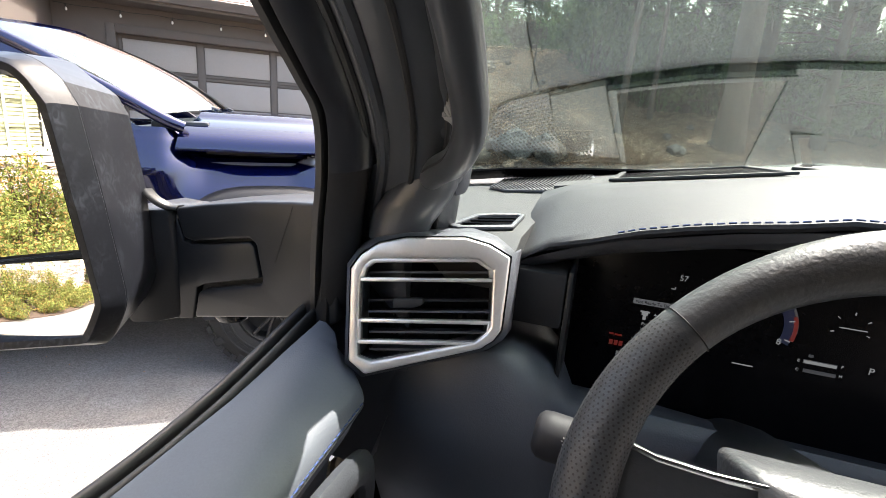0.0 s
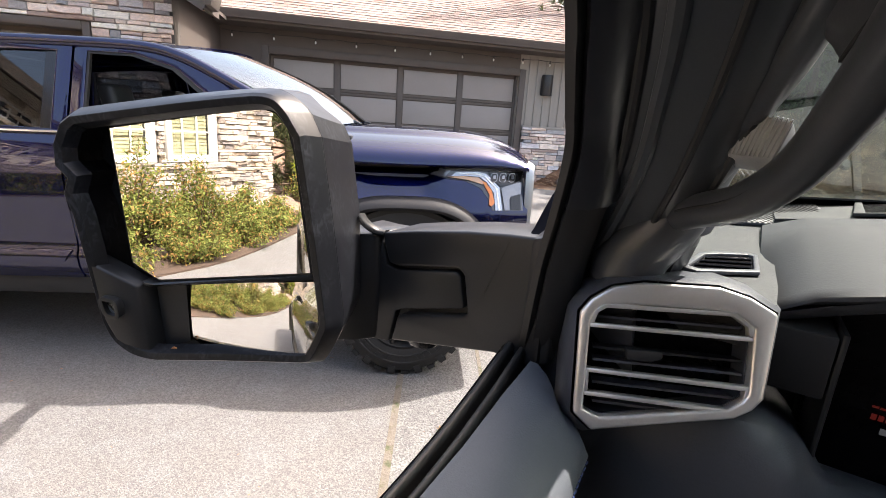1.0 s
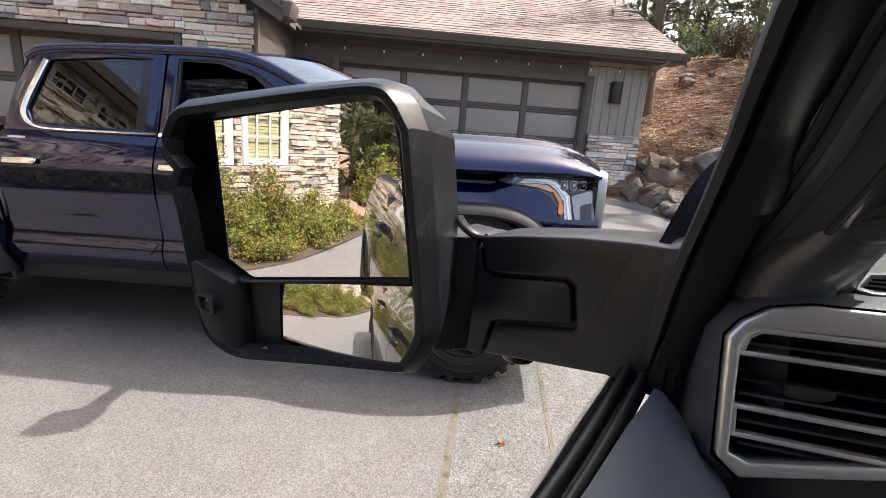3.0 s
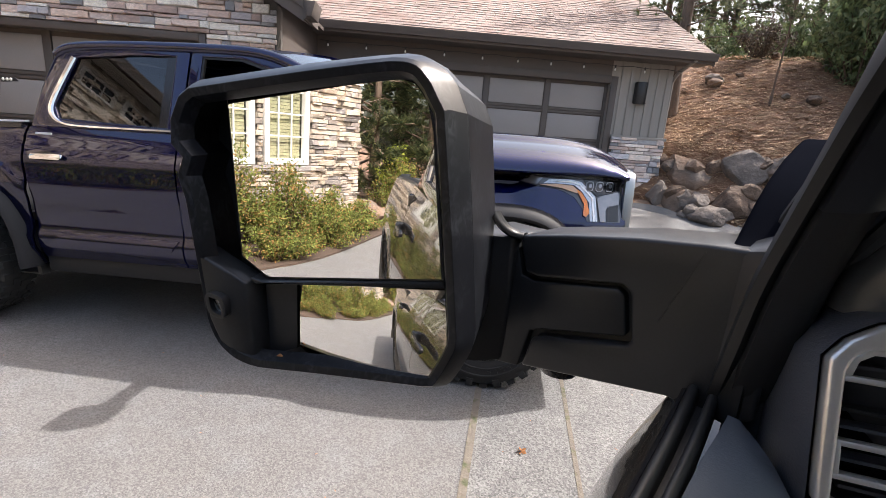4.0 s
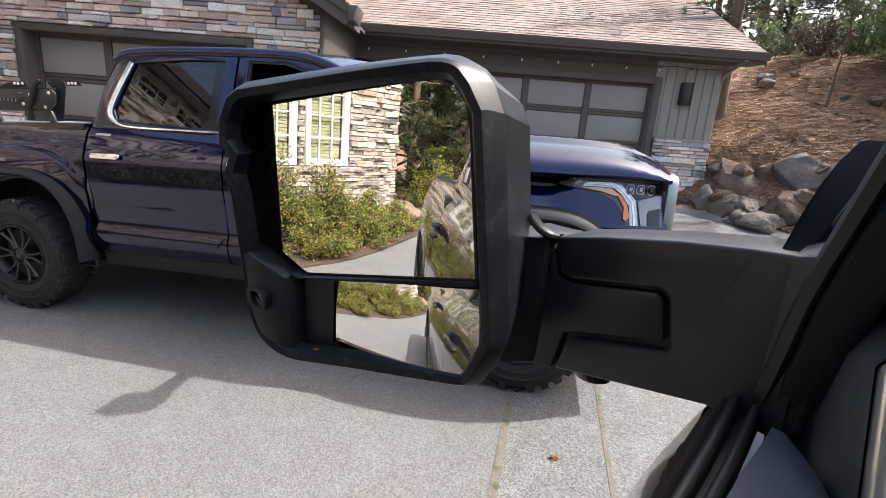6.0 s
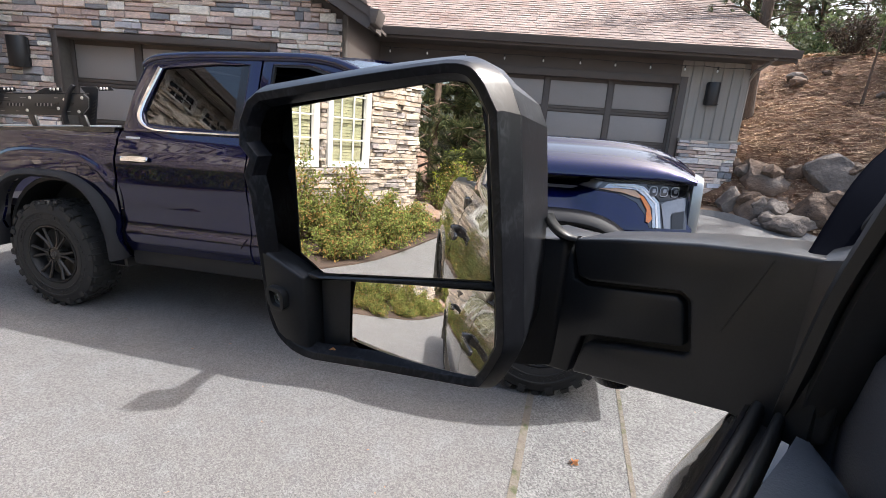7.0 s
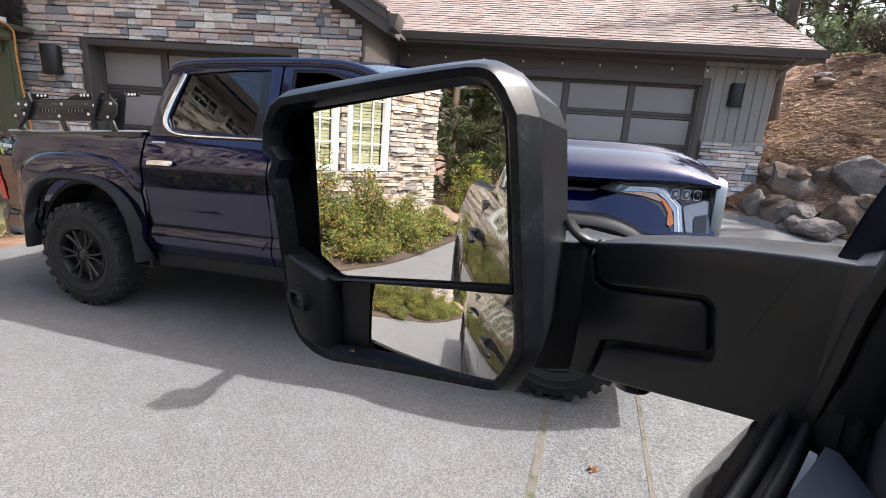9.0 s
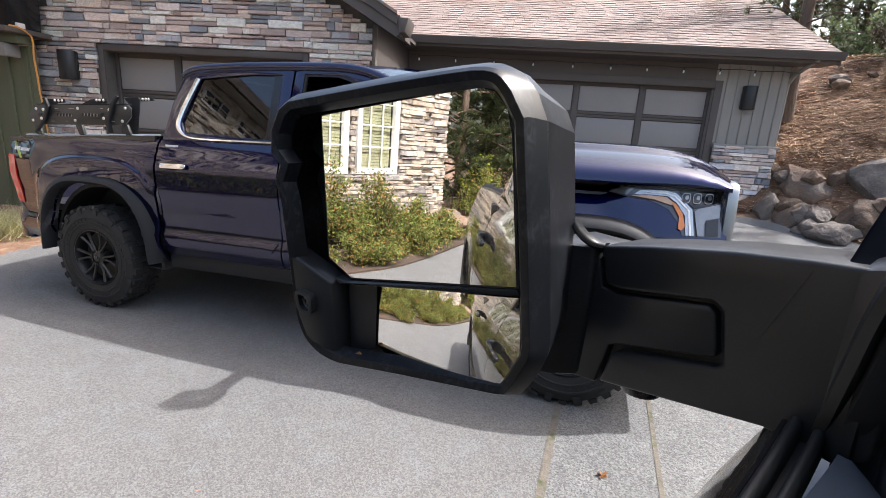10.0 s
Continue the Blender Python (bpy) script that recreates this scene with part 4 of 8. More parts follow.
# ---------- navy pickup truck parked across the drive ----------
TW = pose(-5.36, 0.62, 0.0, 0, 0, 34.73)        # x forward, y to its left; the seen side lies at y = 0
CUR = {}
truck = thing("pickup_truck", TW, "navy blue crew cab pickup truck with black wheels", "pickup truck")
RAKE = pose(1.85, 0, 1.3) @ Matrix.Rotation(radians(-1.26), 4, "Y") @ pose(-1.85, 0, -1.3)     # the body stands nose up on its wheels
BW = TW @ RAKE
YC = 1.03
CUR.update(truck=truck, wheels=TW, body=BW, paint=M["paint_blue"], own=False)


def layer(rows, off):
    """A curved sheet and its back at an offset, closed round the rim."""
    o = Vector(off)
    back = [[Vector(p) + o for p in r] for r in rows]
    b = bmesh.new()
    A_, B_ = ([[b.verts.new(p) for p in r] for r in g] for g in (rows, back))
    n, m = len(rows), len(rows[0])
    for i in range(n - 1):
        for j in range(m - 1):
            b.faces.new((A_[i][j], A_[i + 1][j], A_[i + 1][j + 1], A_[i][j + 1]))
            b.faces.new((B_[i][j], B_[i][j + 1], B_[i + 1][j + 1], B_[i + 1][j]))
    for j in range(m - 1):
        b.faces.new((A_[0][j], A_[0][j + 1], B_[0][j + 1], B_[0][j])); b.faces.new((A_[-1][j + 1], A_[-1][j], B_[-1][j], B_[-1][j + 1]))
    for i in range(n - 1):
        b.faces.new((A_[i + 1][0], A_[i][0], B_[i][0], B_[i + 1][0])); b.faces.new((A_[i][-1], A_[i + 1][-1], B_[i + 1][-1], B_[i][-1]))
    return b


def tp(name, bm, material, label="", parent=None, W=None, angle=35):
    return part(name, bm, CUR["paint"] if material is M["paint_blue"] else material, parent or CUR["truck"], label, CUR["body"] if W is None else W, angle)


def conform(poly, at, d0, d1, cuts=3):
    """A prism whose faces are cut small enough to follow a curved surface."""
    b = bmesh.new()
    b.faces.new([b.verts.new((u, v, d0)) for u, v in poly])
    bmesh.ops.triangulate(b, faces=b.faces[:])
    bmesh.ops.subdivide_edges(b, edges=b.edges[:], cuts=cuts, use_grid_fill=True)
    g = bmesh.ops.extrude_face_region(b, geom=b.faces[:])["geom"]
    for v in g:
        if isinstance(v, bmesh.types.BMVert):
            v.co.z = d1
    for v in b.verts:
        v.co = at(*v.co)
    return b


def lerp_table(table, v):
    for (a, p), (b, q) in zip(table, table[1:]):
        if v <= b:
            t = max(0.0, (v - a) / (b - a))
            t = t * t * (3 - 2 * t)
            return p + (q - p) * t
    return table[-1][1]


SIDE = ((0.48, 0.17), (0.56, 0.115), (0.66, 0.075), (0.72, 0.07), (0.79, 0.092), (0.95, 0.082), (1.12, 0.06), (1.26, 0.058), (1.33, 0.078), (1.40, 0.105), (1.50, 0.155))


def side_y(s, z):
    if CUR["own"]:                                # plain, gently bowed flank
        return 0.088 + 0.30 * max(0.0, 0.92 - z) ** 2 + 0.520 * max(0.0, z - 1.0) ** 2 + (0.09 * step(4.1, 4.62, s) ** 1.5 if s > 4 else 0.0) + 0.06 * step(0.7, 1.2, -s)
    y = lerp_table(SIDE, z)
    if s < 0.52:                                  # swelling round the rear wheel
        q = (abs(s + 0.13) / 0.74) ** 3 + (max(0.0, z - 0.5) / 0.80) ** 3
        y -= 0.026 * step(1.12, 0.96, q)
    if s > 3.0:
        y += 0.09 * step(4.1, 4.62, s) ** 1.5 + 0.012 * step(3.0, 3.6, s) * step(0.9, 1.2, z) + 0.045 * step(3.0, 3.5, s) * step(1.02, 1.42, z)
        lamp = step(3.80, 3.97, s)
        y += step(3.10, 3.34, s) * ((0.140 - 0.080 * lamp) * step(1.00, 1.33, z) + (1 - lamp) * 0.07 * step(1.322, 1.345, z) - 0.03 * lamp * step(1.36, 1.40, z))      # undercut below the hood's edge
    if s < -0.7:
        y += 0.06 * step(0.7, 1.2, -s)
    return y


def arch_z(s, c, r):
    """Lower edge of the panels over a wheel, squared at its shoulders."""
    d = abs(s - c)
    if d >= r:
        return None
    return 0.50 + (r + 0.04) * (1 - (d / r) ** 3.2) ** (1 / 2.2)


def panel(s0, s1, top, bottom, nz=30, n=None, thick=0.02, mirror=False):
    n = n or max(4, int((s1 - s0) / 0.03))
    rows = []
    for i in range(n + 1):
        s = s0 + (s1 - s0) * i / n
        zb = bottom(s)
        for c, r in ((-0.13, 0.56), (3.70, 0.56)):
            az_ = arch_z(s, c, r)
            if az_:
                zb = max(zb, az_)
        zt = top(s)
        rows.append([(s, (2 * YC - side_y(s, z)) if mirror else side_y(s, z), z) for z in (zb + (zt - zb) * j / nz for j in range(nz + 1))])
    return layer(rows, (0, -thick if mirror else thick, 0))


def bed_top(s):
    return 1.415 + 0.06 * step(-1.1, 0.5, s)


def fender_top(s):
    return 1.08 if CUR["own"] else 1.392 + 0.11 * step(3.34, 3.10, s)


side_parts = {}


# half section of the hood: raised middle, its shoulder, the sloping flank and the turned-down edge
HOOD_LINE = spline([(0.0, 0.0, 0), (0.30, 0.003, 0), (0.50, 0.008, 0), (0.585, 0.013, 0), (0.615, 0.021, 0), (0.645, 0.044, 0), (0.68, 0.054, 0), (0.76, 0.070, 0), (0.86, 0.100, 0), (0.94, 0.140, 0), (0.985, 0.180, 0), (1.0, 0.208, 0)], 400)


def build_shell():
    PANELS = (("bed_side", -1.16, 0.515, bed_top, lambda s: 0.50 + 0.06 * step(-0.8, -1.1, s), "" if CUR["own"] else "glossy dark navy bed side"),
              ("rear_door", 0.535, 1.625, lambda s: 1.475, lambda s: 0.57, "" if CUR["own"] else "navy rear door"),
              ("front_door", 1.637, 2.86, lambda s: 1.06 if CUR["own"] else 1.475, lambda s: 0.57, "" if CUR["own"] else "navy front door"),
              ("fender", 2.872, 4.50, fender_top, lambda s: 0.60, "" if CUR["own"] else "navy front fender"))
    side_parts.clear()
    for nm, s0, s1, top, bot, lab in PANELS:
        for far_side in (False, True):
            ob = tp(nm, panel(s0, s1, top, bot, mirror=far_side), M["paint_blue"], lab, angle=50)
            if not far_side:
                side_parts[nm] = ob
    for nm, s0, s1 in (("rear_door", 0.66, 1.60), ("front_door", 1.68, 2.75)):
        tp("cladding", conform([(s0, 0.69), (s0 + 0.06, 0.765), (s1, 0.765), (s1 - 0.05, 0.69)], lambda u, v, d: (u, side_y(u, v) - d, v), -0.01, 0.010, 4), M["paint_blue"], "raised lower door moulding", side_parts[nm])
    tp("sill", box(0.50, 2.92, 0.14, 1.9, 0.44, 0.60, 0.03), M["trim_black"], "black rocker sill")
    tp("floor", box(0.6, 3.1, 0.2, 1.86, 0.56, 0.82), M["dash_dark"], "cab floor")
    tp("underbody", box(-1.05, 4.3, 0.55, 1.5, 0.42, 0.62, 0.03), M["black_metal"], "frame under the body")
    tp("bed_floor", box(-1.10, 0.48, 0.22, 1.84, 0.80, 0.86), M["black_metal"])
    tp("bed_front", box(0.44, 0.50, 0.16, 1.90, 0.86, 1.44, 0.01), M["paint_blue"])
    tp("tailgate", box(-1.18, -1.10, 0.22, 1.84, 0.72, 1.40, 0.02), M["paint_blue"], "" if CUR["own"] else "navy tailgate")
    tp("rear_bumper", box(-1.32, -1.16, 0.20, 1.86, 0.50, 0.72, 0.04), M["paint_blue"])
    for far_side in (False, True):
        rail = []
        for s in (-1.14, -0.95, -0.75, -0.5, -0.1, 0.2, 0.48):
            bt = bed_top(s)
            y0, y1 = (side_y(s, bt) + 0.006, side_y(s, bt) + 0.09) if CUR["own"] else (0.13, 0.22)
            ring = [(s, y0, bt - 0.015), (s, y1, bt - 0.015), (s, y1, bt + (0.012 if CUR["own"] else 0.022)), (s, y0 + 0.01, bt + (0.010 if CUR["own"] else 0.022))]
            rail.append([(a, 2 * YC - b if far_side else b, c) for a, b, c in ring])
        tp("bed_rail", loft(rail), M["plastic" if CUR["own"] else "gloss_black"], "black bed rail cap")
    # tail lamp wraps the rear corner
    tp("tail_lamp", loft([[(s, side_y(s, z) - o, z) for z, o in ((0.86, 0.006), (0.98, 0.012), (1.12, 0.012), (1.28, 0.006))] + [(s, side_y(s, z) + 0.03, z) for z in (1.28, 1.12, 0.98, 0.86)] for s in (-1.168, -1.13, -1.085)]), M["lens_red"], "red tail lamp")

    # cab top: frames of the doors, roof, pillars


    def lean(u, v, d):
        """The upper side of the cab leans in towards the roof."""
        return (u, (0.205 if CUR["own"] else 0.155) + (v - 1.475) * (0.30 if CUR["own"] else 0.36) + d, 1.475 + (v - 1.475) * 1.055)


    def lean_far(u, v, d):
        p = lean(u, v, d)
        return (p[0], 2 * YC - p[1], p[2])


    REAR_OUT = [(0.545, 1.476), (1.625, 1.476), (1.625, 2.0), (1.2, 2.0), (0.66, 1.965), (0.58, 1.72)]
    REAR_IN = [(0.74, 1.530), (1.53, 1.505), (1.53, 1.945), (1.25, 1.945), (0.815, 1.915), (0.70, 1.60)]
    FRONT_OUT = [(1.637, 1.476), (3.02, 1.476), (2.78, 1.65), (2.50, 1.83), (2.32, 1.945), (2.05, 2.0), (1.637, 2.005)]
    FRONT_IN = [(1.715, 1.495), (2.80, 1.495), (2.62, 1.62), (2.40, 1.765), (2.25, 1.875), (2.0, 1.945), (1.715, 1.95)]
    for at in (lean, lean_far):
        for nm, o, i in (("rear_window_frame", REAR_OUT, REAR_IN), ("front_window_frame", FRONT_OUT, FRONT_IN)):
            if CUR["own"] and nm[0] == "f" and at is lean_far:
                continue
            tp(nm, ring_prism(o, i, at, -0.012, 0.03, 0.006), M["paint_blue"], "" if CUR["own"] else "navy window frame")
        gl_ = tp("rear_window", prism(REAR_IN, at, 0.006, 0.010), TINT, "dark tinted rear side window")
        gl_.visible_shadow = False
        tp("window_divider", prism([(1.462, 1.508), (1.529, 1.506), (1.529, 1.944), (1.462, 1.944)], at, 0.001, 0.0055), M["gloss_black"], "glossy black strip behind the glass")
        if at is lean:
            tp("window_seal", ring_prism(FRONT_IN, [(u + (0.014 if u < 1.9 else -0.022), v + (0.008 if v < 1.6 else -0.012)) for u, v in FRONT_IN], at, -0.004, 0.02), M["rubber"])
    # chrome line round the rear side window
    chrome_path = [Vector((p[0], p[1])) for p in spline([(1.62, 1.490, 0), (1.2, 1.490, 0), (0.95, 1.491, 0), (0.80, 1.500, 0), (0.715, 1.530, 0), (0.672, 1.585, 0), (0.680, 1.66, 0), (0.725, 1.78, 0), (0.785, 1.920, 0)], 40)]
    rings_c = []
    for i, p in enumerate(chrome_path):
        d = (chrome_path[min(i + 1, 39)] - chrome_path[max(i - 1, 0)]).normalized()
        n = Vector((-d.y, d.x))
        w = 0.010 + 0.012 * step(1.50, 1.60, p.y)
        rings_c.append([lean(*(p + n * (k * w)), e) for k, e in ((-1, 0.004), (-1, -0.014), (-0.5, -0.022), (0.5, -0.022), (1, -0.014), (1, 0.004))])
    tp("chrome_trim", loft(rings_c), M["chrome"], "chrome window trim", angle=30)
    tp("chrome_trim", loft([[lean(u, 1.487 + w, d) for w, d in ((0.010, -0.018), (-0.010, -0.016), (-0.010, 0.004), (0.010, 0.004))] for u in (1.637, 2.1, 2.6, 2.84)]), M["chrome"], "chrome belt trim")


    def roof_z(s, q):
        """q runs 0 at the side rail to 1 at the far one."""
        crown = 2.040 + 0.05 * math.sin(math.pi * q) ** 0.6
        return crown - 0.022 * step(1.0, 0.45, s) - 0.045 * step(0.80, 0.60, s) - 0.022 * step(1.9, 2.5, s)


    roof_rows = []
    for i in range(15):
        row = []
        for j in range(13):
            q = j / 12
            s_front = 2.13 + 0.32 * math.sin(math.pi * q) ** 0.7
            s = 0.64 + (s_front - 0.64) * i / 14
            row.append((s, 0.345 + (2 * YC - 0.69) * q, roof_z(s, q)))
        roof_rows.append(row)
    tp("roof", layer(roof_rows, (0, 0, -0.03)), M["paint_blue"], "" if CUR["own"] else "navy cab roof")
    tp("cab_back", ring_prism([(0.22, 1.44), (1.84, 1.44), (1.70, 1.985), (0.36, 1.985)], [(0.36, 1.54), (1.70, 1.54), (1.60, 1.90), (0.46, 1.90)], lambda u, v, d: (0.56 + d + (v - 1.44) * 0.1, u, v), 0, 0.05, 0.01), M["paint_blue"])
    tp("cab_back", box(0.53, 0.58, 0.18, 1.88, 0.6, 1.438), M["paint_blue"])
    tp("rear_glass", prism([(0.36, 1.54), (1.70, 1.54), (1.60, 1.90), (0.46, 1.90)], lambda u, v, d: (0.59 + d + (v - 1.44) * 0.1, u, v), 0, 0.005), TINT).visible_shadow = False
    ws_rows = []
    for i in range(9):
        t = i / 8
        row = []
        for j in range(13):
            q = j / 12
            b_ = math.sin(math.pi * q) ** 0.7
            if CUR["own"]:
                lo = Vector((3.10 + 0.17 * b_, 0.22 + (2 * YC - 0.44) * q, 1.648 + 0.045 * b_))
                hi = Vector((2.46 + 0.14 * b_, 0.36 + (2 * YC - 0.72) * q, 2.010 + 0.01 * b_))
                row.append(lo.lerp(hi, t) + Vector((0.02, 0, 0.012)) * math.sin(math.pi * t))
                continue
            lo = Vector((3.10 + 0.24 * b_, 0.20 + (2 * YC - 0.40) * q, 1.575 + 0.04 * b_))
            hi = Vector((2.14 + 0.32 * b_, 0.345 + (2 * YC - 0.69) * q, 2.024 + 0.030 * b_))
            p = lo.lerp(hi, t)
            row.append(p + Vector((0.05, 0, 0.03)) * math.sin(math.pi * t))
        ws_rows.append(row)
    if CUR["own"]:
        tp("windscreen_frit", layer([[p + Vector((-0.006, 0, -0.008)) for p in ws_rows[0]], [a.lerp(b, 0.42) + Vector((-0.006, 0, -0.008)) for a, b in zip(ws_rows[0], ws_rows[1])]], (-0.002, 0, -0.003)), M["screen"], "black printed band along the foot of the windscreen")
    tp("windscreen", layer(ws_rows, (-0.003, 0, -0.004)), GLASS if CUR["own"] else COATED, "curved windscreen reflecting bright sky").visible_shadow = False
    for far_side in (False, True):
        if CUR["own"] and far_side:
            continue
        pts = [(3.22, 0.20, 1.500), (3.12, 0.185, 1.545), (2.95, 0.20, 1.640), (2.75, 0.245, 1.742), (2.5, 0.29, 1.868), (2.3, 0.318, 1.958), (2.1, 0.336, 2.010), (1.8, 0.342, 2.026), (1.2, 0.342, 2.028), (0.95, 0.340, 2.020), (0.78, 0.337, 2.008), (0.69, 0.333, 1.985), (0.64, 0.328, 1.950)]
        if far_side:
            pts = [(x, 2 * YC - y, z) for x, y, z in pts]
        tp("roof_rail", tube(spline(pts, 40), 0.036, 12), M["paint_blue"], "" if CUR["own"] else "navy windscreen pillar and roof rail", angle=60)
    # hood and cowl
    HOOD_DROP = [p.y for p in (min(HOOD_LINE, key=lambda v, q=k / 30: abs(v.x - q)) for k in range(31))]
    hood_rows = []
    for i in range(17):
        t = i / 16
        row = []
        for j in range(61):
            q = abs(j / 30 - 1)                    # 0 in the middle, 1 at the sides
            s = 3.30 - 0.12 * q ** 2 + (4.56 - 0.07 * q ** 3 - 3.30 + 0.12 * q ** 2) * t
            z = 1.602 - 0.02 * t - 0.17 * t ** 7 - (1 - 0.81 * t ** 5) * HOOD_DROP[round(q * 30)]
            y = YC + (j / 30 - 1) * (0.905 - 0.035 * t ** 3)
            row.append((s, y, z))
        hood_rows.append(row)
    tp("hood", layer(hood_rows, (0, 0, -0.02)), M["paint_blue"], "" if CUR["own"] else "navy hood with a raised middle", angle=50)
    tp("cowl", box(3.02, 3.34, 0.28, 1.78, 1.44, 1.535, 0.02), M["plastic"], "black cowl below the windscreen")
    for y in () if CUR["own"] else (0.6, 1.2):
        tp("wiper", tube([(3.36, y, 1.60), (3.18, y + 0.3, 1.655), (3.10, y + 0.5, 1.69)], 0.008, 6), M["black_metal"])
    tp("engine_bay", box(3.0, 4.36, 0.24, 1.82, 0.66, 1.30), M["dash_dark"], "dark engine bay")
    if not CUR["own"]:
        for y in (0.318, 2 * YC - 0.318):
            # solid black strip darkens the gap below the hood in place of shade
            tp("hood_gap", box(3.16, 3.98, y - 0.004, y + 0.004, 1.28, 1.372), M["rubber"], "black strip painted in as the shaded gap under the hood edge")
    # front: bright grille surround, mesh, bumper
    half = [(0.235, 0.84), (0.185, 0.95), (0.172, 1.08), (0.180, 1.22), (0.192, 1.31), (0.212, 1.366), (0.255, 1.388), (0.40, 1.392), (0.70, 1.392), (YC, 1.392)]
    line = spline([(u, v, 0) for u, v in half + [(2 * YC - u, v) for u, v in half[-2::-1]]], 90)
    bars = []
    for i, p in enumerate(line):
        d = (line[min(i + 1, 89)] - line[max(i - 1, 0)]).normalized()
        n = Vector((-d.y, d.x, 0))
        front = 4.560 - 0.030 * (abs(p.x - YC) / 0.86) ** 4 - 0.05 * max(0.0, 1.1 - p.y)
        bars.append([(front + f, p.x + n.x * k, p.y + n.y * k) for k, f in ((0.010, -0.055), (0.010, -0.012), (0.004, 0.0), (-0.010, 0.003), (-0.024, -0.010), (-0.030, -0.026), (-0.030, -0.055))])
    grille = tp("grille_surround", loft(bars), M["grille_silver"], "satin silver grille surround", angle=30)
    tp("grille", box(4.42, 4.45, 0.24, 1.82, 0.86, 1.37), M["plastic"], "black mesh grille")
    for k in range(6):
        tp("grille_bar", box(4.45, 4.49, 0.24, 1.82, 0.90 + k * 0.08, 0.925 + k * 0.08, 0.004), M["gloss_black"], "", grille)
    tp("bumper", loft([[(4.42 + 0.10 * c, y, z) for z, c in ((0.55, 0.5), (0.65, 1.6), (0.80, 1.8), (0.85, 0.9))] + [(4.30, y, 0.85), (4.30, y, 0.55)] for y in (0.14, 0.25, 0.6, 1.03, 1.46, 1.81, 1.92)]), M["paint_blue"], "front bumper")


    # headlight on the seen corner and its twin
    def headlight(far_side):
        def at(u, v, d):
            y = side_y(u, v) - d
            return (u, 2 * YC - y if far_side else y, v)
        hl = tp("headlight", conform([(3.846, 1.306), (3.912, 1.357), (4.064, 1.360), (4.271, 1.366), (4.475, 1.360), (4.468, 1.10), (4.262, 1.10), (4.231, 1.172), (4.179, 1.236), (4.120, 1.264), (4.071, 1.280), (3.949, 1.291)], at, -0.03, 0.004, 9), M["lens_dark"], "swept headlight with an amber edge", angle=20)
        tp("lamp_bezel", conform([(3.93, 1.344), (4.021, 1.346), (4.205, 1.345), (4.47, 1.348), (4.475, 1.3585), (4.271, 1.3645), (4.064, 1.358), (3.935, 1.3555)], at, 0.0, 0.012, 6), M["lens_clear"], "silver upper bezel", hl)
        tp("trim", conform([(3.858, 1.308), (3.915, 1.350), (3.985, 1.342), (3.950, 1.300)], at, 0.0, 0.010, 4), M["lens_grey"], "grey tip of the lamp", hl)
        tp("light_guide", conform([(3.985, 1.306), (4.021, 1.333), (4.155, 1.339), (4.215, 1.328), (4.262, 1.284), (4.304, 1.245), (4.323, 1.105), (4.277, 1.105), (4.268, 1.209), (4.219, 1.276), (4.172, 1.308), (4.069, 1.311)], at, 0.0, 0.013, 7), M["lens_clear"], "silver light guide", hl)
        tp("light_guide", conform([(4.035, 1.324), (4.155, 1.329), (4.209, 1.318), (4.250, 1.279), (4.290, 1.240), (4.308, 1.105), (4.297, 1.105), (4.281, 1.236), (4.244, 1.272), (4.204, 1.309), (4.155, 1.320)], at, 0.010, 0.017, 7), M["lens_white"], "white inner strip of the light guide", hl)
        tp("turn_signal", conform([(3.962, 1.301), (4.069, 1.309), (4.164, 1.304), (4.206, 1.273), (4.190, 1.263), (4.100, 1.287)], at, 0.0, 0.015, 6), M["lens_peach"], "pale amber lens strip", hl)
        tp("turn_signal", conform([(4.188, 1.286), (4.213, 1.274), (4.252, 1.226), (4.271, 1.152), (4.252, 1.130), (4.235, 1.139), (4.237, 1.203), (4.205, 1.255)], at, 0.0, 0.018, 6), M["lens_amber"], "amber turn signal strip", hl)
        tp("lamp_housing", conform([(4.228, 1.340), (4.470, 1.345), (4.451, 1.290), (4.380, 1.262), (4.314, 1.248), (4.272, 1.285)], at, 0.0, 0.010, 6), M["gloss_black"], "black projector housing", hl)
        tp("reflector", conform([(4.316, 1.236), (4.340, 1.252), (4.457, 1.280), (4.453, 1.206), (4.382, 1.192), (4.370, 1.168), (4.374, 1.105), (4.340, 1.105)], at, 0.0, 0.014, 6), M["lens_grey"], "grey lower lamp bezel", hl)
        tp("reflector", conform([(4.381, 1.184), (4.449, 1.200), (4.452, 1.105), (4.384, 1.105)], at, 0.0, 0.008, 4), M["gloss_black"], "dark lower recess", hl)
        for c in (4.267, 4.327, 4.390):
            ring = [(c + 0.024 * math.cos(q) * abs(math.cos(q)) ** -0.4 + 0.005 * math.sin(q), 1.306 + 0.029 * math.sin(q) * abs(math.sin(q)) ** -0.4) for q in (2 * math.pi * (n_ + 0.5) / 16 for n_ in range(16))]
            tp("lamp_module", conform(ring, at, 0.0, 0.016, 3), M["lens_grey"], "projector module", hl)
            tp("lens", conform([(c + (u - c) * 0.80, 1.306 + (v - 1.306) * 0.82) for u, v in ring], at, 0.012, 0.0185, 3), M["gloss_black"], "dark projector lens", hl)
            tp("reflector", conform([(c + 0.004 + (u - c) * 0.40, 1.309 + (v - 1.306) * 0.40) for u, v in ring], at, 0.017, 0.021, 3), M["lens_grey"], "grey inner reflector", hl)


    headlight(False)
    headlight(True)


    # flares over the wheels
    def flare(c, far_side, r=0.56, w=0.075):
        out, k = [], 46
        for i in range(k + 1):
            a = math.pi * (i / k)
            ca = math.cos(a)
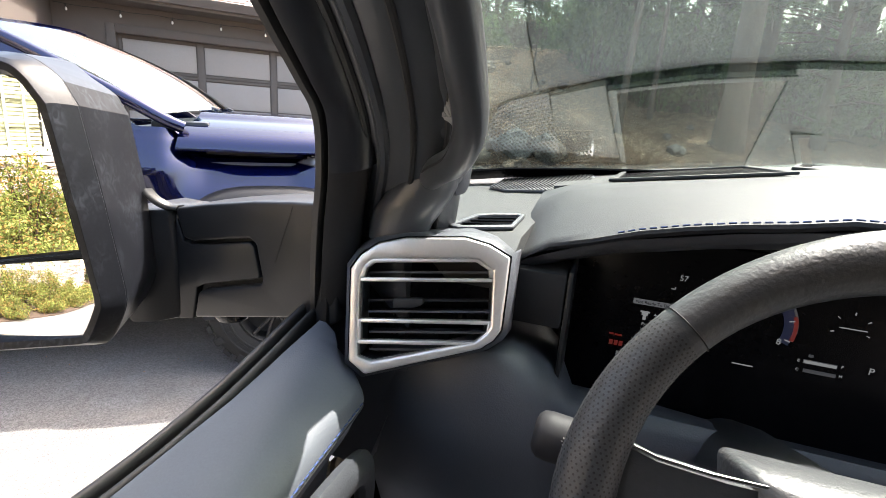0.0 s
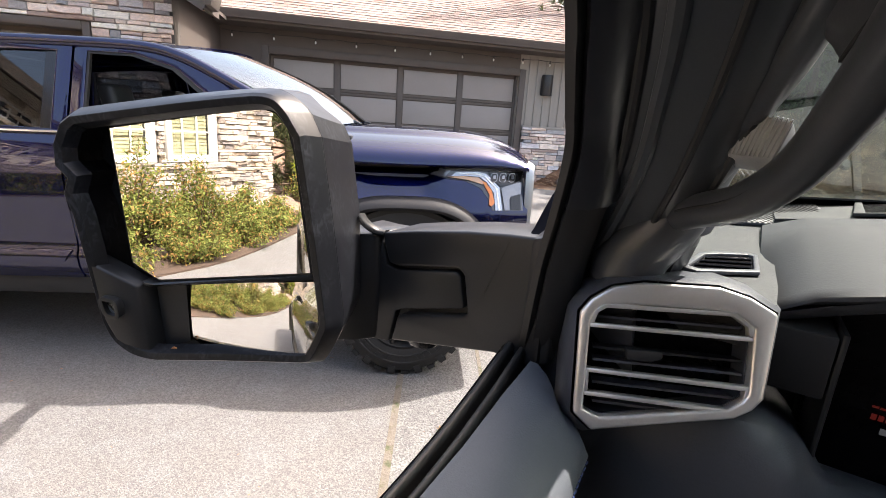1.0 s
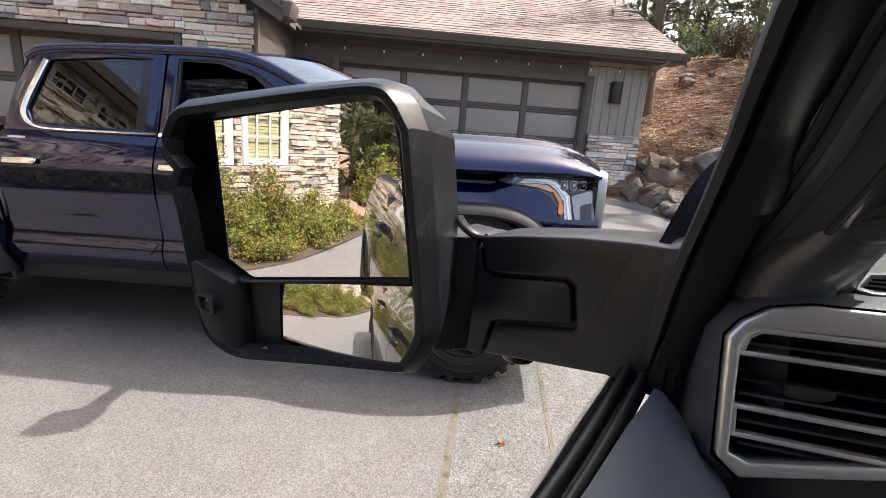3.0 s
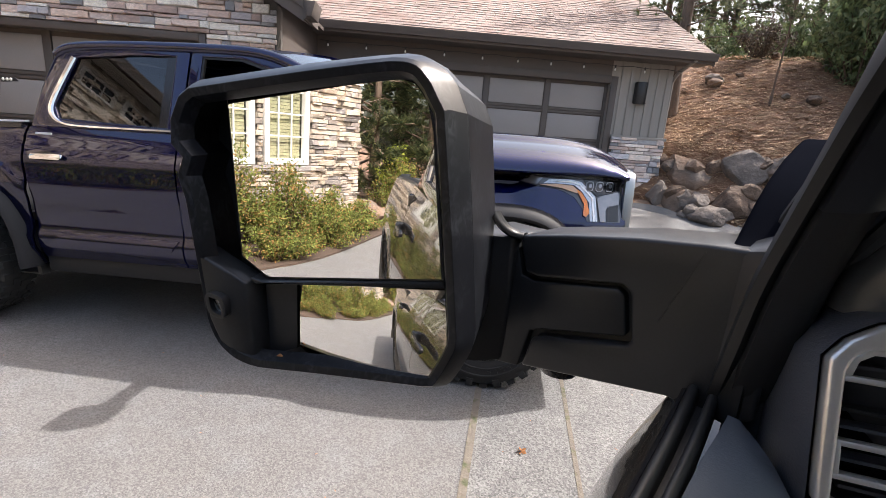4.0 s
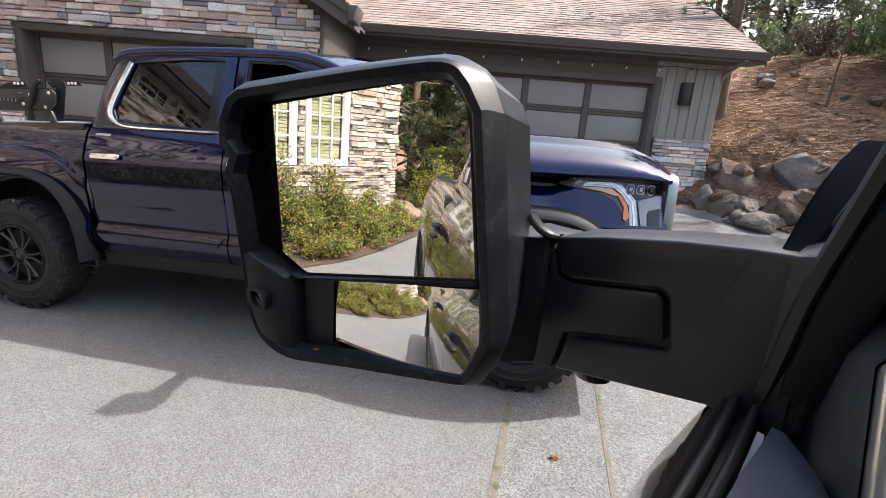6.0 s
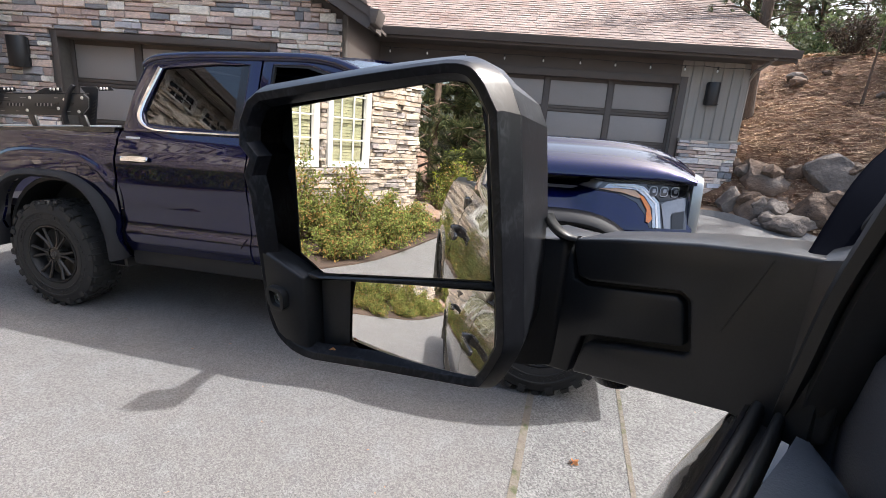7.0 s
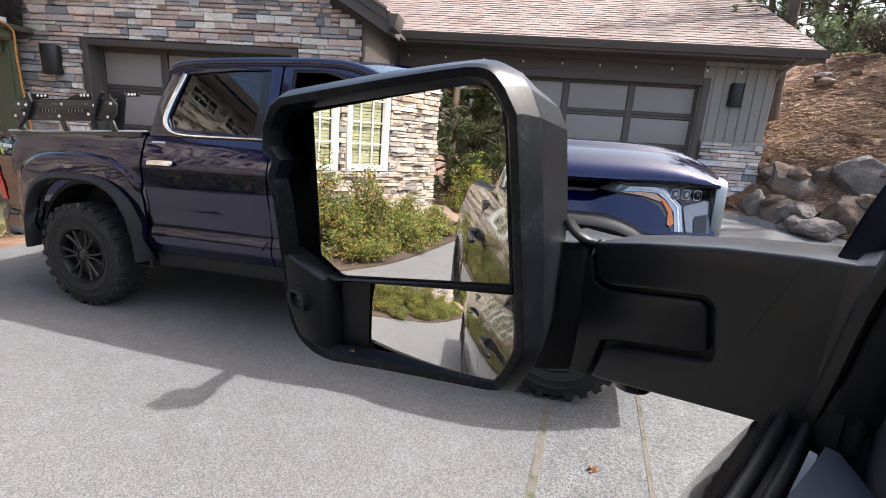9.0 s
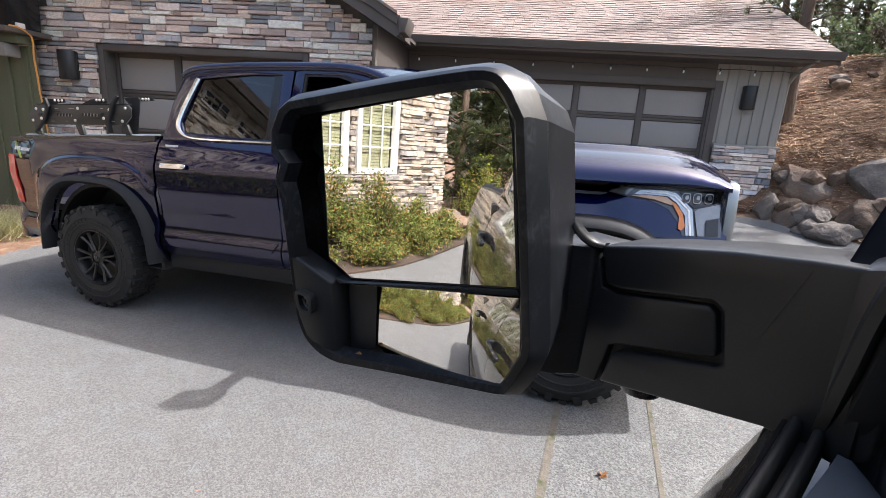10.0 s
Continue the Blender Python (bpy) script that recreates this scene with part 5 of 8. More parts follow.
            s = c - (r + 0.005) * ca
            d = abs(s - c)
            zi = 0.50 + (r + 0.04) * (max(0.0, 1 - (min(d, r) / r) ** 3.2)) ** (1 / 2.2)
            sx = c - (r + w) * ca
            d2 = abs(sx - c)
            zo = 0.50 + (r + 0.04 + w) * (max(0.0, 1 - (min(d2, r + w) / (r + w)) ** 3.2)) ** (1 / 2.2)
            ring = []
            for s_, z_, y_ in ((s, zi, 0.10), (s, zi, -0.012), (s * 0.75 + sx * 0.25, zi * 0.75 + zo * 0.25, -0.028), (s * 0.3 + sx * 0.7, zi * 0.3 + zo * 0.7, -0.012), (sx, zo, 0.085), (sx, zo, 0.11)):
                y_ += 0.108 if CUR["own"] else 0.008
                ring.append((s_, 2 * YC - y_ if far_side else y_, z_))
            out.append(ring)
        return tp("fender_flare", loft(out), CUR["paint"] if CUR["own"] else M["flare"], "" if CUR["own"] else "matte black fender flare", angle=60)


    for c in (-0.13, 3.70):
        for f_ in (False, True):
            flare(c, f_)
        for y0, y1 in ((0.12, 0.42), (1.64, 1.94)):
            arc = [(c + 0.60 * math.cos(a), 0.44 + 0.66 * math.sin(a)) for a in (math.pi * k / 16 for k in range(17))]
            tp("wheel_well", ring_prism(arc + [(c - 0.60, 0.42), (c + 0.60, 0.42)], [(c + (u - c) * 0.95, 0.42 + (v - 0.42) * 0.95) for u, v in arc] + [(c - 0.57, 0.43), (c + 0.57, 0.43)], lambda u, v, d: (u, d, v), y0, y1), M["rubber"], "dark wheel well liner")
            tp("wheel_well", prism(arc + [(c - 0.60, 0.42), (c + 0.60, 0.42)], lambda u, v, d: (u, d, v), (y1 if y0 < 1 else y0) - 0.01, (y1 if y0 < 1 else y0) + 0.01), M["rubber"])




build_shell()

# handles, mirrors, badge shapes
def door_handle(parent, s, z):
    h = tp("door_handle", prism([(s - 0.118, z - 0.010), (s - 0.105, z - 0.018), (s + 0.105, z - 0.017), (s + 0.120, z - 0.008), (s + 0.120, z + 0.014), (s + 0.105, z + 0.021), (s - 0.105, z + 0.018), (s - 0.118, z + 0.010)], lambda u, v, d: (u, side_y(u, v) - 0.012 - d - 0.018 * (1 - ((u - s) / 0.12) ** 2), v), 0, 0.014, 0.004), M["chrome"], "chrome door handle", parent)
    tp("handle_cup", prism([(s - 0.07 + 0.07 * math.cos(q) * 1.2 + 0.05, z + 0.034 * math.sin(q)) for q in (2 * math.pi * k / 18 for k in range(18))], lambda u, v, d: (u, side_y(u, v) - d, v), -0.006, 0.003), M["gloss_black"], "", parent)


door_handle(side_parts["rear_door"], 0.72, 1.285)
door_handle(side_parts["front_door"], 1.80, 1.29)
def on_side(u, v, d):
    return (u, side_y(u, v) - d, v)


for u0, u1, z0, z1 in ((-1.10, -1.075, 1.322, 1.352), (-1.07, -1.045, 1.322, 1.352), (-1.04, -1.015, 1.320, 1.350), (-1.00, -0.955, 1.318, 1.347), (-0.95, -0.905, 1.317, 1.345), (-0.90, -0.86, 1.316, 1.343)):
    tp("decal", conform([(u0, z0), (u1, z0), (u1 + 0.006, z1), (u0 + 0.006, z1)], on_side, -0.004, 0.002, 1), M["decal"], "silver decal bar", side_parts["bed_side"])
for k in range(3):
    tp("decal", conform([(-1.135 + 0.05 * k, 1.39 - 0.045 * k), (-1.10 + 0.05 * k, 1.395 - 0.045 * k), (-1.06 + 0.05 * k, 1.35 - 0.045 * k), (-1.09 + 0.05 * k, 1.345 - 0.045 * k)], on_side, -0.004, 0.0015, 1), M["decal_green"], "yellow green decal stripe", side_parts["bed_side"])
tp("badge", box(0.60, 0.72, side_y(0.66, 1.44) - 0.010, side_y(0.66, 1.44) + 0.004, 1.425, 1.438), M["decal"], "small silver badge bar", side_parts["rear_door"])
mir_t = tp("towing_mirror", bevel(loft([[(2.62 + a, y, 1.44 + b) for a, b in ((0.0, 0.0), (0.10, 0.02), (0.10, 0.26), (0.0, 0.29), (-0.03, 0.26), (-0.03, 0.03))] for y in (-0.30, -0.28, -0.13, -0.10)]), 0.02, 2), M["plastic"], "black towing mirror")
bevel_arm = box(2.62, 2.70, -0.105, 0.14, 1.48, 1.56, 0.02)
tp("mirror_arm", bevel_arm, M["plastic"], "", mir_t)


# wheels
def wheel(x, y, sign):
    """sign -1: outer face towards -y."""
    W = CUR["wheels"] @ pose(x, y, 0.435) @ Matrix.Rotation(radians(90), 4, "X") if sign < 0 else CUR["wheels"] @ pose(x, y, 0.435) @ Matrix.Rotation(radians(-90), 4, "X")
    wh = new("wheel")
    wh.parent = CUR["truck"]
    wh.matrix_parent_inverse = WORLD_OF[CUR["truck"]].inverted()
    wh.matrix_basis = W
    WORLD_OF[wh] = W.copy()
    R_ = 0.427
    prof = [(0.225, -0.26), (0.31, -0.285), (0.385, -0.275), (R_ - 0.010, -0.235), (R_ - 0.005, -0.15), (R_ - 0.005, -0.10), (R_ - 0.009, -0.045), (0.400, -0.012), (0.385, -0.006), (0.352, -0.001), (0.346, 0.0035), (0.338, 0.0035), (0.333, -0.002), (0.30, -0.003), (0.296, 0.001), (0.288, 0.001), (0.284, -0.005), (0.275, -0.006), (0.245, -0.012), (0.232, -0.03), (0.225, -0.06)]
    b = lathe(prof, IDENT, 60)
    lugs = bmesh.new()
    nl = 28
    for k in range(nl):
        a0 = 2 * math.pi * k / nl
        for (h0, h1, o, wd, r0, r1) in ((-0.075, -0.012, 0, 0.60, R_ - 0.02, R_ + 0.006), (-0.030, 0.004, 0.0, 0.55, 0.372, 0.414), (-0.135, -0.085, 0.45, 0.6, R_ - 0.015, R_ + 0.003), (-0.19, -0.145, 0.1, 0.6, R_ - 0.015, R_ + 0.003), (-0.262, -0.205, 0.5, 0.6, R_ - 0.02, R_ + 0.003)):
            step_a = 2 * math.pi / nl
            q0, q1 = a0 + o * step_a, a0 + (o + wd) * step_a
            if r0 < 0.38 and k % 2:
                continue
            v = []
            for r, qq in ((r0, 0), (r1, 0.07)):
                for h in (h0, h1):
                    for q in (q0 + qq * step_a, q1 - qq * step_a):
                        v.append(lugs.verts.new((r * math.cos(q), r * math.sin(q), h)))
            for f in ((0, 1, 3, 2), (4, 6, 7, 5), (0, 4, 5, 1), (2, 3, 7, 6), (0, 2, 6, 4), (1, 5, 7, 3)):
                lugs.faces.new([v[i] for i in f])
    for k in range(44):                            # raised bars and blocks on the sidewall
        if k % 11 in (0, 10):
            continue
        q0 = 2 * math.pi * k / 44
        v = [lugs.verts.new((r * math.cos(q), r * math.sin(q), h)) for h in (-0.006, 0.0025) for r, q in ((0.305, q0), (0.330, q0), (0.330, q0 + 0.075), (0.305, q0 + 0.075))]
        for f in ((4, 5, 6, 7), (0, 1, 5, 4), (1, 2, 6, 5), (2, 3, 7, 6), (3, 0, 4, 7)):
            lugs.faces.new([v[i] for i in f])
    tagged(link("tread", finish(lugs, "tread", M["tyre"], 30), wh, "chunky tread lugs", W), kind="stuff")
    link("tyre", finish(b, "tyre", M["tyre"], 30), wh, "black knobbly all terrain tyre", W)
    link("rim", finish(lathe([(0.232, -0.02), (0.238, -0.012), (0.228, -0.008), (0.215, -0.03), (0.205, -0.10), (0.10, -0.14), (0.02, -0.14), (0.0, -0.14)], IDENT, 48), "rim", M["rim_dark"], 30), wh, "black alloy rim", W)
    for k in range(6):
        for off in (-0.17, 0.17):
            a = 2 * math.pi * k / 6
            p0 = Vector((0.055 * math.cos(a + off * 0.6), 0.055 * math.sin(a + off * 0.6), -0.035))
            p1 = Vector((0.13 * math.cos(a + off * 0.9), 0.13 * math.sin(a + off * 0.9), -0.035))
            p2 = Vector((0.215 * math.cos(a + off * 1.25), 0.215 * math.sin(a + off * 1.25), -0.022))
            link("spoke", finish(tube([p0, p1, p2], [0.014, 0.0105, 0.0125], 6), "spoke", M["rim"], 50), wh, "", W)
    link("hub_cap", finish(lathe([(0.0, -0.015), (0.030, -0.016), (0.034, -0.024), (0.05, -0.03), (0.066, -0.04), (0.07, -0.09)], IDENT, 24), "hub_cap", M["rim"], 40), wh, "", W)
    link("hub_emblem", finish(lathe([(0.0, -0.0135), (0.018, -0.0135), (0.019, -0.017)], IDENT, 20), "hub_emblem", M["gloss_black"], 40), wh, "black centre emblem", W)
    for k in range(6):
        a = 2 * math.pi * (k + 0.5) / 6
        link("lug_nut", finish(lathe([(0.0, -0.022), (0.008, -0.022), (0.010, -0.05)], pose(0.062 * math.cos(a), 0.062 * math.sin(a), 0), 8), "lug_nut", M["black_metal"], 40), wh, "", W)
    return wh


wheel(-0.13, 0.0, -1)
wheel(3.72, 0.0, -1)
wheel(-0.13, 2 * YC, 1)
wheel(3.72, 2 * YC, 1)

# seats seen through the open front window
for y in (0.62, 1.42):
    for s in (1.95, 1.05):
        st = tp("seat", loft([[(s - 0.18 - 0.10 * t, y + w * 0.24, 0.95 + 0.62 * t) for w in (-1, 1)] + [(s - 0.04 - 0.12 * t, y + w * 0.22, 0.95 + 0.62 * t) for w in (1, -1)] for t in (0, 0.3, 0.6, 0.85, 1.0)]), M["seat"], "black seat back")
        tp("headrest", bevel(loft([[(s - 0.31 - 0.03 * t, y - 0.13, 1.60 + 0.20 * t), (s - 0.31 - 0.03 * t, y + 0.13, 1.60 + 0.20 * t), (s - 0.20 - 0.03 * t, y + 0.12, 1.60 + 0.20 * t), (s - 0.20 - 0.03 * t, y - 0.12, 1.60 + 0.20 * t)] for t in (0, 1)]), 0.035, 3), M["seat"], "black headrest", st)
tp("dashboard", box(2.75, 3.15, 0.25, 1.8, 1.15, 1.48, 0.05), M["dash_dark"])

# slotted storage rack on the bed rails
def flat(y):
    return lambda u, v, d: (u, y + d, v)


def rack_bar(u0, v0, u1, v1, material, label=""):
    """A thin bar on the uncut panel, coloured as light or dark behind a slot."""
    return tp("slot", prism([(u0, v0), (u1, v0), (u1, v1), (u0, v1)], flat(0.1855), 0, 0.003), material, label, rack)


rack = tp("bed_rack", prism([(-0.950, 1.625), (-0.835, 1.705), (0.165, 1.728), (0.206, 1.698), (0.196, 1.635), (0.117, 1.568), (-0.893, 1.541), (-0.962, 1.575)], flat(0.19), 0.0, 0.010, 0.003), M["black_metal"], "black slotted steel bed rack panel")
tp("panel_lip", prism([(-0.835, 1.706), (0.165, 1.729), (0.165, 1.736), (-0.835, 1.713)], flat(0.188), 0.0, 0.05, 0.002), M["flare"], "turned top edge", rack)
for pts in ([(-0.725, 1.760), (-0.693, 1.766), (-0.661, 1.692), (-0.724, 1.583), (-0.834, 1.493), (-0.830, 1.461), (-0.877, 1.478), (-0.761, 1.586), (-0.698, 1.691)],
            [(0.090, 1.795), (0.116, 1.783), (0.062, 1.732), (-0.010, 1.585), (0.004, 1.504), (-0.032, 1.498), (-0.045, 1.584), (0.028, 1.735)]):
    tp("strap", prism(pts, flat(0.165), 0, 0.022, 0.004), M["flare"], "bent flat strap over the panel", rack)
for pts in ([(-0.814, 1.708), (-0.732, 1.756), (-0.516, 1.761), (-0.511, 1.730), (-0.650, 1.716)], [(-0.334, 1.721), (-0.219, 1.763), (-0.050, 1.771), (-0.046, 1.737), (-0.140, 1.728)]):
    tp("bracket", prism(pts, flat(0.20), 0, 0.006, 0.002), M["flare"], "pressed top bracket", rack)
tp("bracket", prism([(0.233, 1.787), (0.355, 1.790), (0.379, 1.765), (0.240, 1.758)], flat(0.26), 0, 0.006, 0.002), M["flare"], "", rack)
tp("end_plate", prism([(0.060, 1.783), (0.213, 1.795), (0.231, 1.770), (0.162, 1.485), (0.046, 1.476), (0.050, 1.568), (0.124, 1.631), (0.136, 1.704)], flat(0.26), 0, 0.008, 0.003), M["flare"], "angled rack end plate", rack)
for k in range(6):
    # near-black bars paint the shade of slots in the end plate
    tp("slot", prism([(0.130 + 0.008 * k, 1.54 + 0.026 * k), (0.165 + 0.008 * k, 1.556 + 0.026 * k), (0.165 + 0.008 * k, 1.564 + 0.026 * k), (0.130 + 0.008 * k, 1.548 + 0.026 * k)], flat(0.2565), 0, 0.003), M["unlit_depth"], "", rack)
for pts in ([(-0.932, 1.545), (-0.867, 1.547), (-0.836, 1.461), (-0.901, 1.458)], [(-0.440, 1.562), (-0.367, 1.565), (-0.343, 1.472), (-0.398, 1.470)], [(0.089, 1.572), (0.134, 1.574), (0.170, 1.481), (0.113, 1.478)]):
    tp("leg", prism(pts, flat(0.202), 0, 0.02, 0.003), M["black_metal"], "", rack)
for u, v, y in ((-0.847, 1.673, 0.19), (-0.723, 1.668, 0.163), (-0.364, 1.686, 0.19), (-0.021, 1.683, 0.19), (0.151, 1.700, 0.19), (-0.903, 1.577, 0.19), (-0.759, 1.595, 0.163), (-0.409, 1.589, 0.19), (-0.057, 1.614, 0.163), (0.106, 1.598, 0.19)):
    tp("bolt", lathe([(0.0, 0.008), (0.010, 0.007), (0.013, 0.0)], pose(u, y, v, 90), 10), M["bolt"], "bright bolt", rack)
for u, v, y in ((-0.624, 1.745, 0.198), (-0.581, 1.745, 0.198), (-0.541, 1.746, 0.198), (-0.155, 1.757, 0.198), (-0.121, 1.757, 0.198), (-0.081, 1.758, 0.198), (0.262, 1.776, 0.258), (0.293, 1.776, 0.258), (0.322, 1.776, 0.258)):
    tp("bolt", lathe([(0.0, 0.006), (0.009, 0.005), (0.012, 0.0)], pose(u, y, v, 90), 8), M["bolt"], "bright bolt", rack)
for u0, v0, u1, v1 in ((-0.620, 1.677, -0.584, 1.682), (-0.460, 1.682, -0.401, 1.687), (-0.116, 1.690, -0.082, 1.695), (-0.681, 1.574, -0.645, 1.578), (-0.520, 1.579, -0.496, 1.583), (-0.003, 1.592, 0.025, 1.596)):
    rack_bar(u0, v0, u1, v1, M["panel_grey"], "pale bar painted as light showing through a slot")
for u0, v0, u1, v1 in ((-0.237, 1.611, -0.074, 1.615), (-0.735, 1.597, -0.633, 1.600), (-0.694, 1.655, -0.570, 1.658)):
    rack_bar(u0, v0, u1, v1, M["trim_black"])
# alternate pale and black marks paint light and shade seen through slots
for u, v, n_ in ((-0.606, 1.618, 10), (-0.319, 1.627, 10)):
    for k in range(n_):
        tp("slot", prism([(u + 0.0175 * k, v), (u + 0.0175 * k + 0.008, v), (u + 0.0175 * k + 0.013, v + 0.022), (u + 0.0175 * k + 0.005, v + 0.022)], flat(0.1855), 0, 0.003), M["panel_grey"] if k % 2 else M["trim_black"], "", rack)
# near-black slanted marks paint shaded slots on the solid panel
for u, v in ((-0.835, 1.615), (-0.805, 1.616), (-0.715, 1.618), (-0.690, 1.619), (-0.128, 1.634), (-0.105, 1.635), (-0.001, 1.637), (0.020, 1.638), (0.041, 1.639)):
    tp("slot", prism([(u, v), (u + 0.008, v), (u + 0.030, v + 0.024), (u + 0.022, v + 0.024)], flat(0.1855), 0, 0.003), M["unlit_depth"], "", rack)
tp("bed_track", prism([(-1.06, 1.444), (0.43, 1.497), (0.43, 1.510), (-1.06, 1.457)], flat(0.215), 0, 0.03, 0.002), M["decal"], "bright aluminium track along the bed rail", rack)


# ---------- own pickup truck: shell, then the cab round the camera ----------
OW = pose(1.065, -1.75, 0.0, 0, 0, 90)
own = thing("pickup_truck", OW, "bronze grey pickup truck with black cab interior and towing mirror", "pickup truck")
CUR.update(truck=own, wheels=OW, body=OW @ pose(0, 0, -0.085), paint=M["paint_bronze"], own=True)
build_shell()
for s in (0.72, 1.80):
    tp("door_handle", prism(smooth([(s - 0.115, 1.267), (s + 0.115, 1.269), (s + 0.115, 1.31), (s - 0.115, 1.303)], 2), lambda u, v, d: (u, 2 * YC - side_y(u, v) + 0.02 + d + 0.018 * (1 - ((u - s) / 0.12) ** 2), v), 0, 0.016, 0.004), M["gloss_black"], "black door handle")
    tp("handle_base", box(s - 0.13, s - 0.08, 2 * YC - side_y(s, 1.28) - 0.01, 2 * YC - side_y(s, 1.28) + 0.04, 1.262, 1.312, 0.01), M["gloss_black"])
wheel(-0.13, 0.11, -1)
wheel(3.72, 0.11, -1)
wheel(-0.13, 2 * YC - 0.11, 1)
wheel(3.72, 2 * YC - 0.11, 1)


def op(name, bm, material, label="", parent=None, angle=35):
    return part(name, bm, material, parent or own, label, IDENT, angle)


# headliner, floor and rear of the cab
op("headliner", box(-0.66, 0.74, -1.10, 0.74, 1.918, 1.94, 0.008), M["fabric"], "grey fabric headliner")
op("cab_floor", box(-0.80, 0.88, -1.15, 1.4, 0.83, 0.86), M["dash_dark"])
for x in (-0.40, 0.46):
    st = op("seat", bevel(loft([[(x - 0.26, y0 + k, z), (x + 0.26, y0 + k, z), (x + 0.26, y0 + 0.14 + k, z), (x - 0.26, y0 + 0.14 + k, z)] for y0, k, z in ((-0.30, 0.0, 1.0), (-0.34, 0.0, 1.3), (-0.42, 0.0, 1.58))]), 0.04, 3), M["seat"], "black leather seat")
    op("seat_base", box(x - 0.27, x + 0.27, -0.28, 0.24, 0.9, 1.06, 0.05), M["seat"], "", st)

# --- driver's door: belt seals, padded top, window frame ---
BELT = [(-0.765, -0.62, 1.42), (-0.765, 0.0, 1.39), (-0.765, 0.35, 1.378), (-0.765, 0.60, 1.381), (-0.766, 0.72, 1.393), (-0.767, 0.80, 1.410), (-0.769, 0.86, 1.424), (-0.773, 0.93, 1.437)]


def along(path, profile):
    """Sweep a profile in (x, z) along a path that runs mostly in y."""
    return loft([[(p[0] + u, p[1], p[2] + v) for u, v in profile] for p in path])


belt = spline(BELT, 30)
flank = [(side_y(2.0, 1.485 + dz) - 0.230, dz) for dz in (-0.46, -0.40, -0.33, -0.26, -0.20, -0.15, -0.11, -0.075, -0.045, -0.022)]
door = op("driver_door", along(belt, flank + [(-0.0235, -0.012), (-0.0235, -0.46)]), M["paint_bronze"], "bronze grey door shoulder under the window", angle=50)
def lip(u0, u1, top):
    """Rounded section of a seal between two offsets across the door."""
    w = u1 - u0
    return [(u0, -0.03), (u0, top - 0.006), (u0 + 0.12 * w, top - 0.002), (u0 + 0.35 * w, top), (u0 + 0.65 * w, top - 0.0005), (u0 + 0.88 * w, top - 0.0025), (u1, top - 0.007), (u1, -0.03)]


op("outer_belt_seal", along(belt, lip(-0.0190, -0.0085, 0.004)), M["rubber"], "black rubber belt seal", door, 60)
op("belt_strip", along(belt, [(-0.0235, -0.02), (-0.0232, -0.004), (-0.0195, -0.002), (-0.0195, -0.02)]), M["gloss_black"], "glossy black strip along the belt line", door)
op("window_slot", along(belt, [(-0.0083, -0.04), (-0.0083, -0.016), (-0.0018, -0.016), (-0.0018, -0.04)]), M["rubber"], "", door)
op("inner_belt_seal", along(belt, lip(-0.0015, 0.0075, 0.003)), M["rubber"], "black rubber belt seal", door, 60)


def pad_inner(y):
    """Inner edge of the padded top: straight, then cut back to a rounded nose."""
    return -0.646 - 0.016 * step(0.60, 0.84, y) - 0.058 * max(0.0, (y - 0.838) / 0.05) ** 1.25


pad_rows = []
for y in [-0.62, -0.2, 0.2, 0.45, 0.60, 0.68, 0.74, 0.79, 0.82, 0.838, 0.848, 0.858, 0.868, 0.878, 0.886]:
    bz = next(b[2] + (a[2] - b[2]) * (b[1] - y) / (b[1] - a[1]) for a, b in zip(BELT, BELT[1:]) if y <= b[1])
    xo, xi = -0.7568 + 0.004 * step(0.80, 0.88, y), pad_inner(y)
    drop = 0.055 - 0.015 * step(0.86, 0.886, y)
    z0 = bz + 0.001 - 0.006 * step(0.66, 0.80, y)
    zi = min(z0, 1.386) + 0.4 * max(0.0, z0 - 1.386) * step(0.80, 0.886, y)
    sec = [(xo, z0 - 0.06), (xo, z0), (xo + (xi - xo) * 0.25, z0 + 0.003 - 0.15 * (z0 - zi)), (xo + (xi - xo) * 0.6, 0.45 * z0 + 0.55 * zi + 0.002), (xi - 0.022, zi - 0.004), (xi - 0.008, zi - 0.010), (xi, zi - 0.024), (xi - 0.002, zi - 0.038), (xi - 0.012, zi - drop), (xi - 0.02, zi - 0.075)]
    pad_rows.append([(u, y, v) for u, v in sec])
pad = op("door_pad", loft(pad_rows), M["pad_vinyl"], "smooth dark grey padded door top", door, 60)
for k in range(70):
    y = 0.22 + k * 0.0088
    i = next(j for j in range(len(pad_rows) - 1) if pad_rows[j + 1][0][1] >= y)
    a, b = pad_rows[i], pad_rows[i + 1]
    t = (y - a[0][1]) / (b[0][1] - a[0][1])
    p = Vector(a[6]).lerp(Vector(b[6]), t)
    q = Vector(a[7]).lerp(Vector(b[7]), t)
    c = p.lerp(q, 0.1)
    op("stitch", tube([(c.x + 0.0008, c.y, c.z), (c.x + 0.0012, c.y + 0.0032, c.z + 0.0003), (c.x + 0.0008, c.y + 0.0062, c.z)], 0.0008, 5), M["stitch"], "", pad)
op("pad_seam", tube([Vector(r[7]) + Vector((0.0004, 0, 0.004)) for r in pad_rows], 0.0014, 6), M["rubber"], "", pad)
op("door_panel", loft([[(-0.755, y, 1.345), (pad_inner(y) - 0.035, y, 1.330), (pad_inner(y) - 0.05, y, 1.24), (pad_inner(y) - 0.02, y, 1.10), (-0.755, y, 1.05)] for y in (-0.62, 0.2, 0.6, 0.78, 0.838, 0.86)]), M["dash_dark"], "black lower door panel", door)
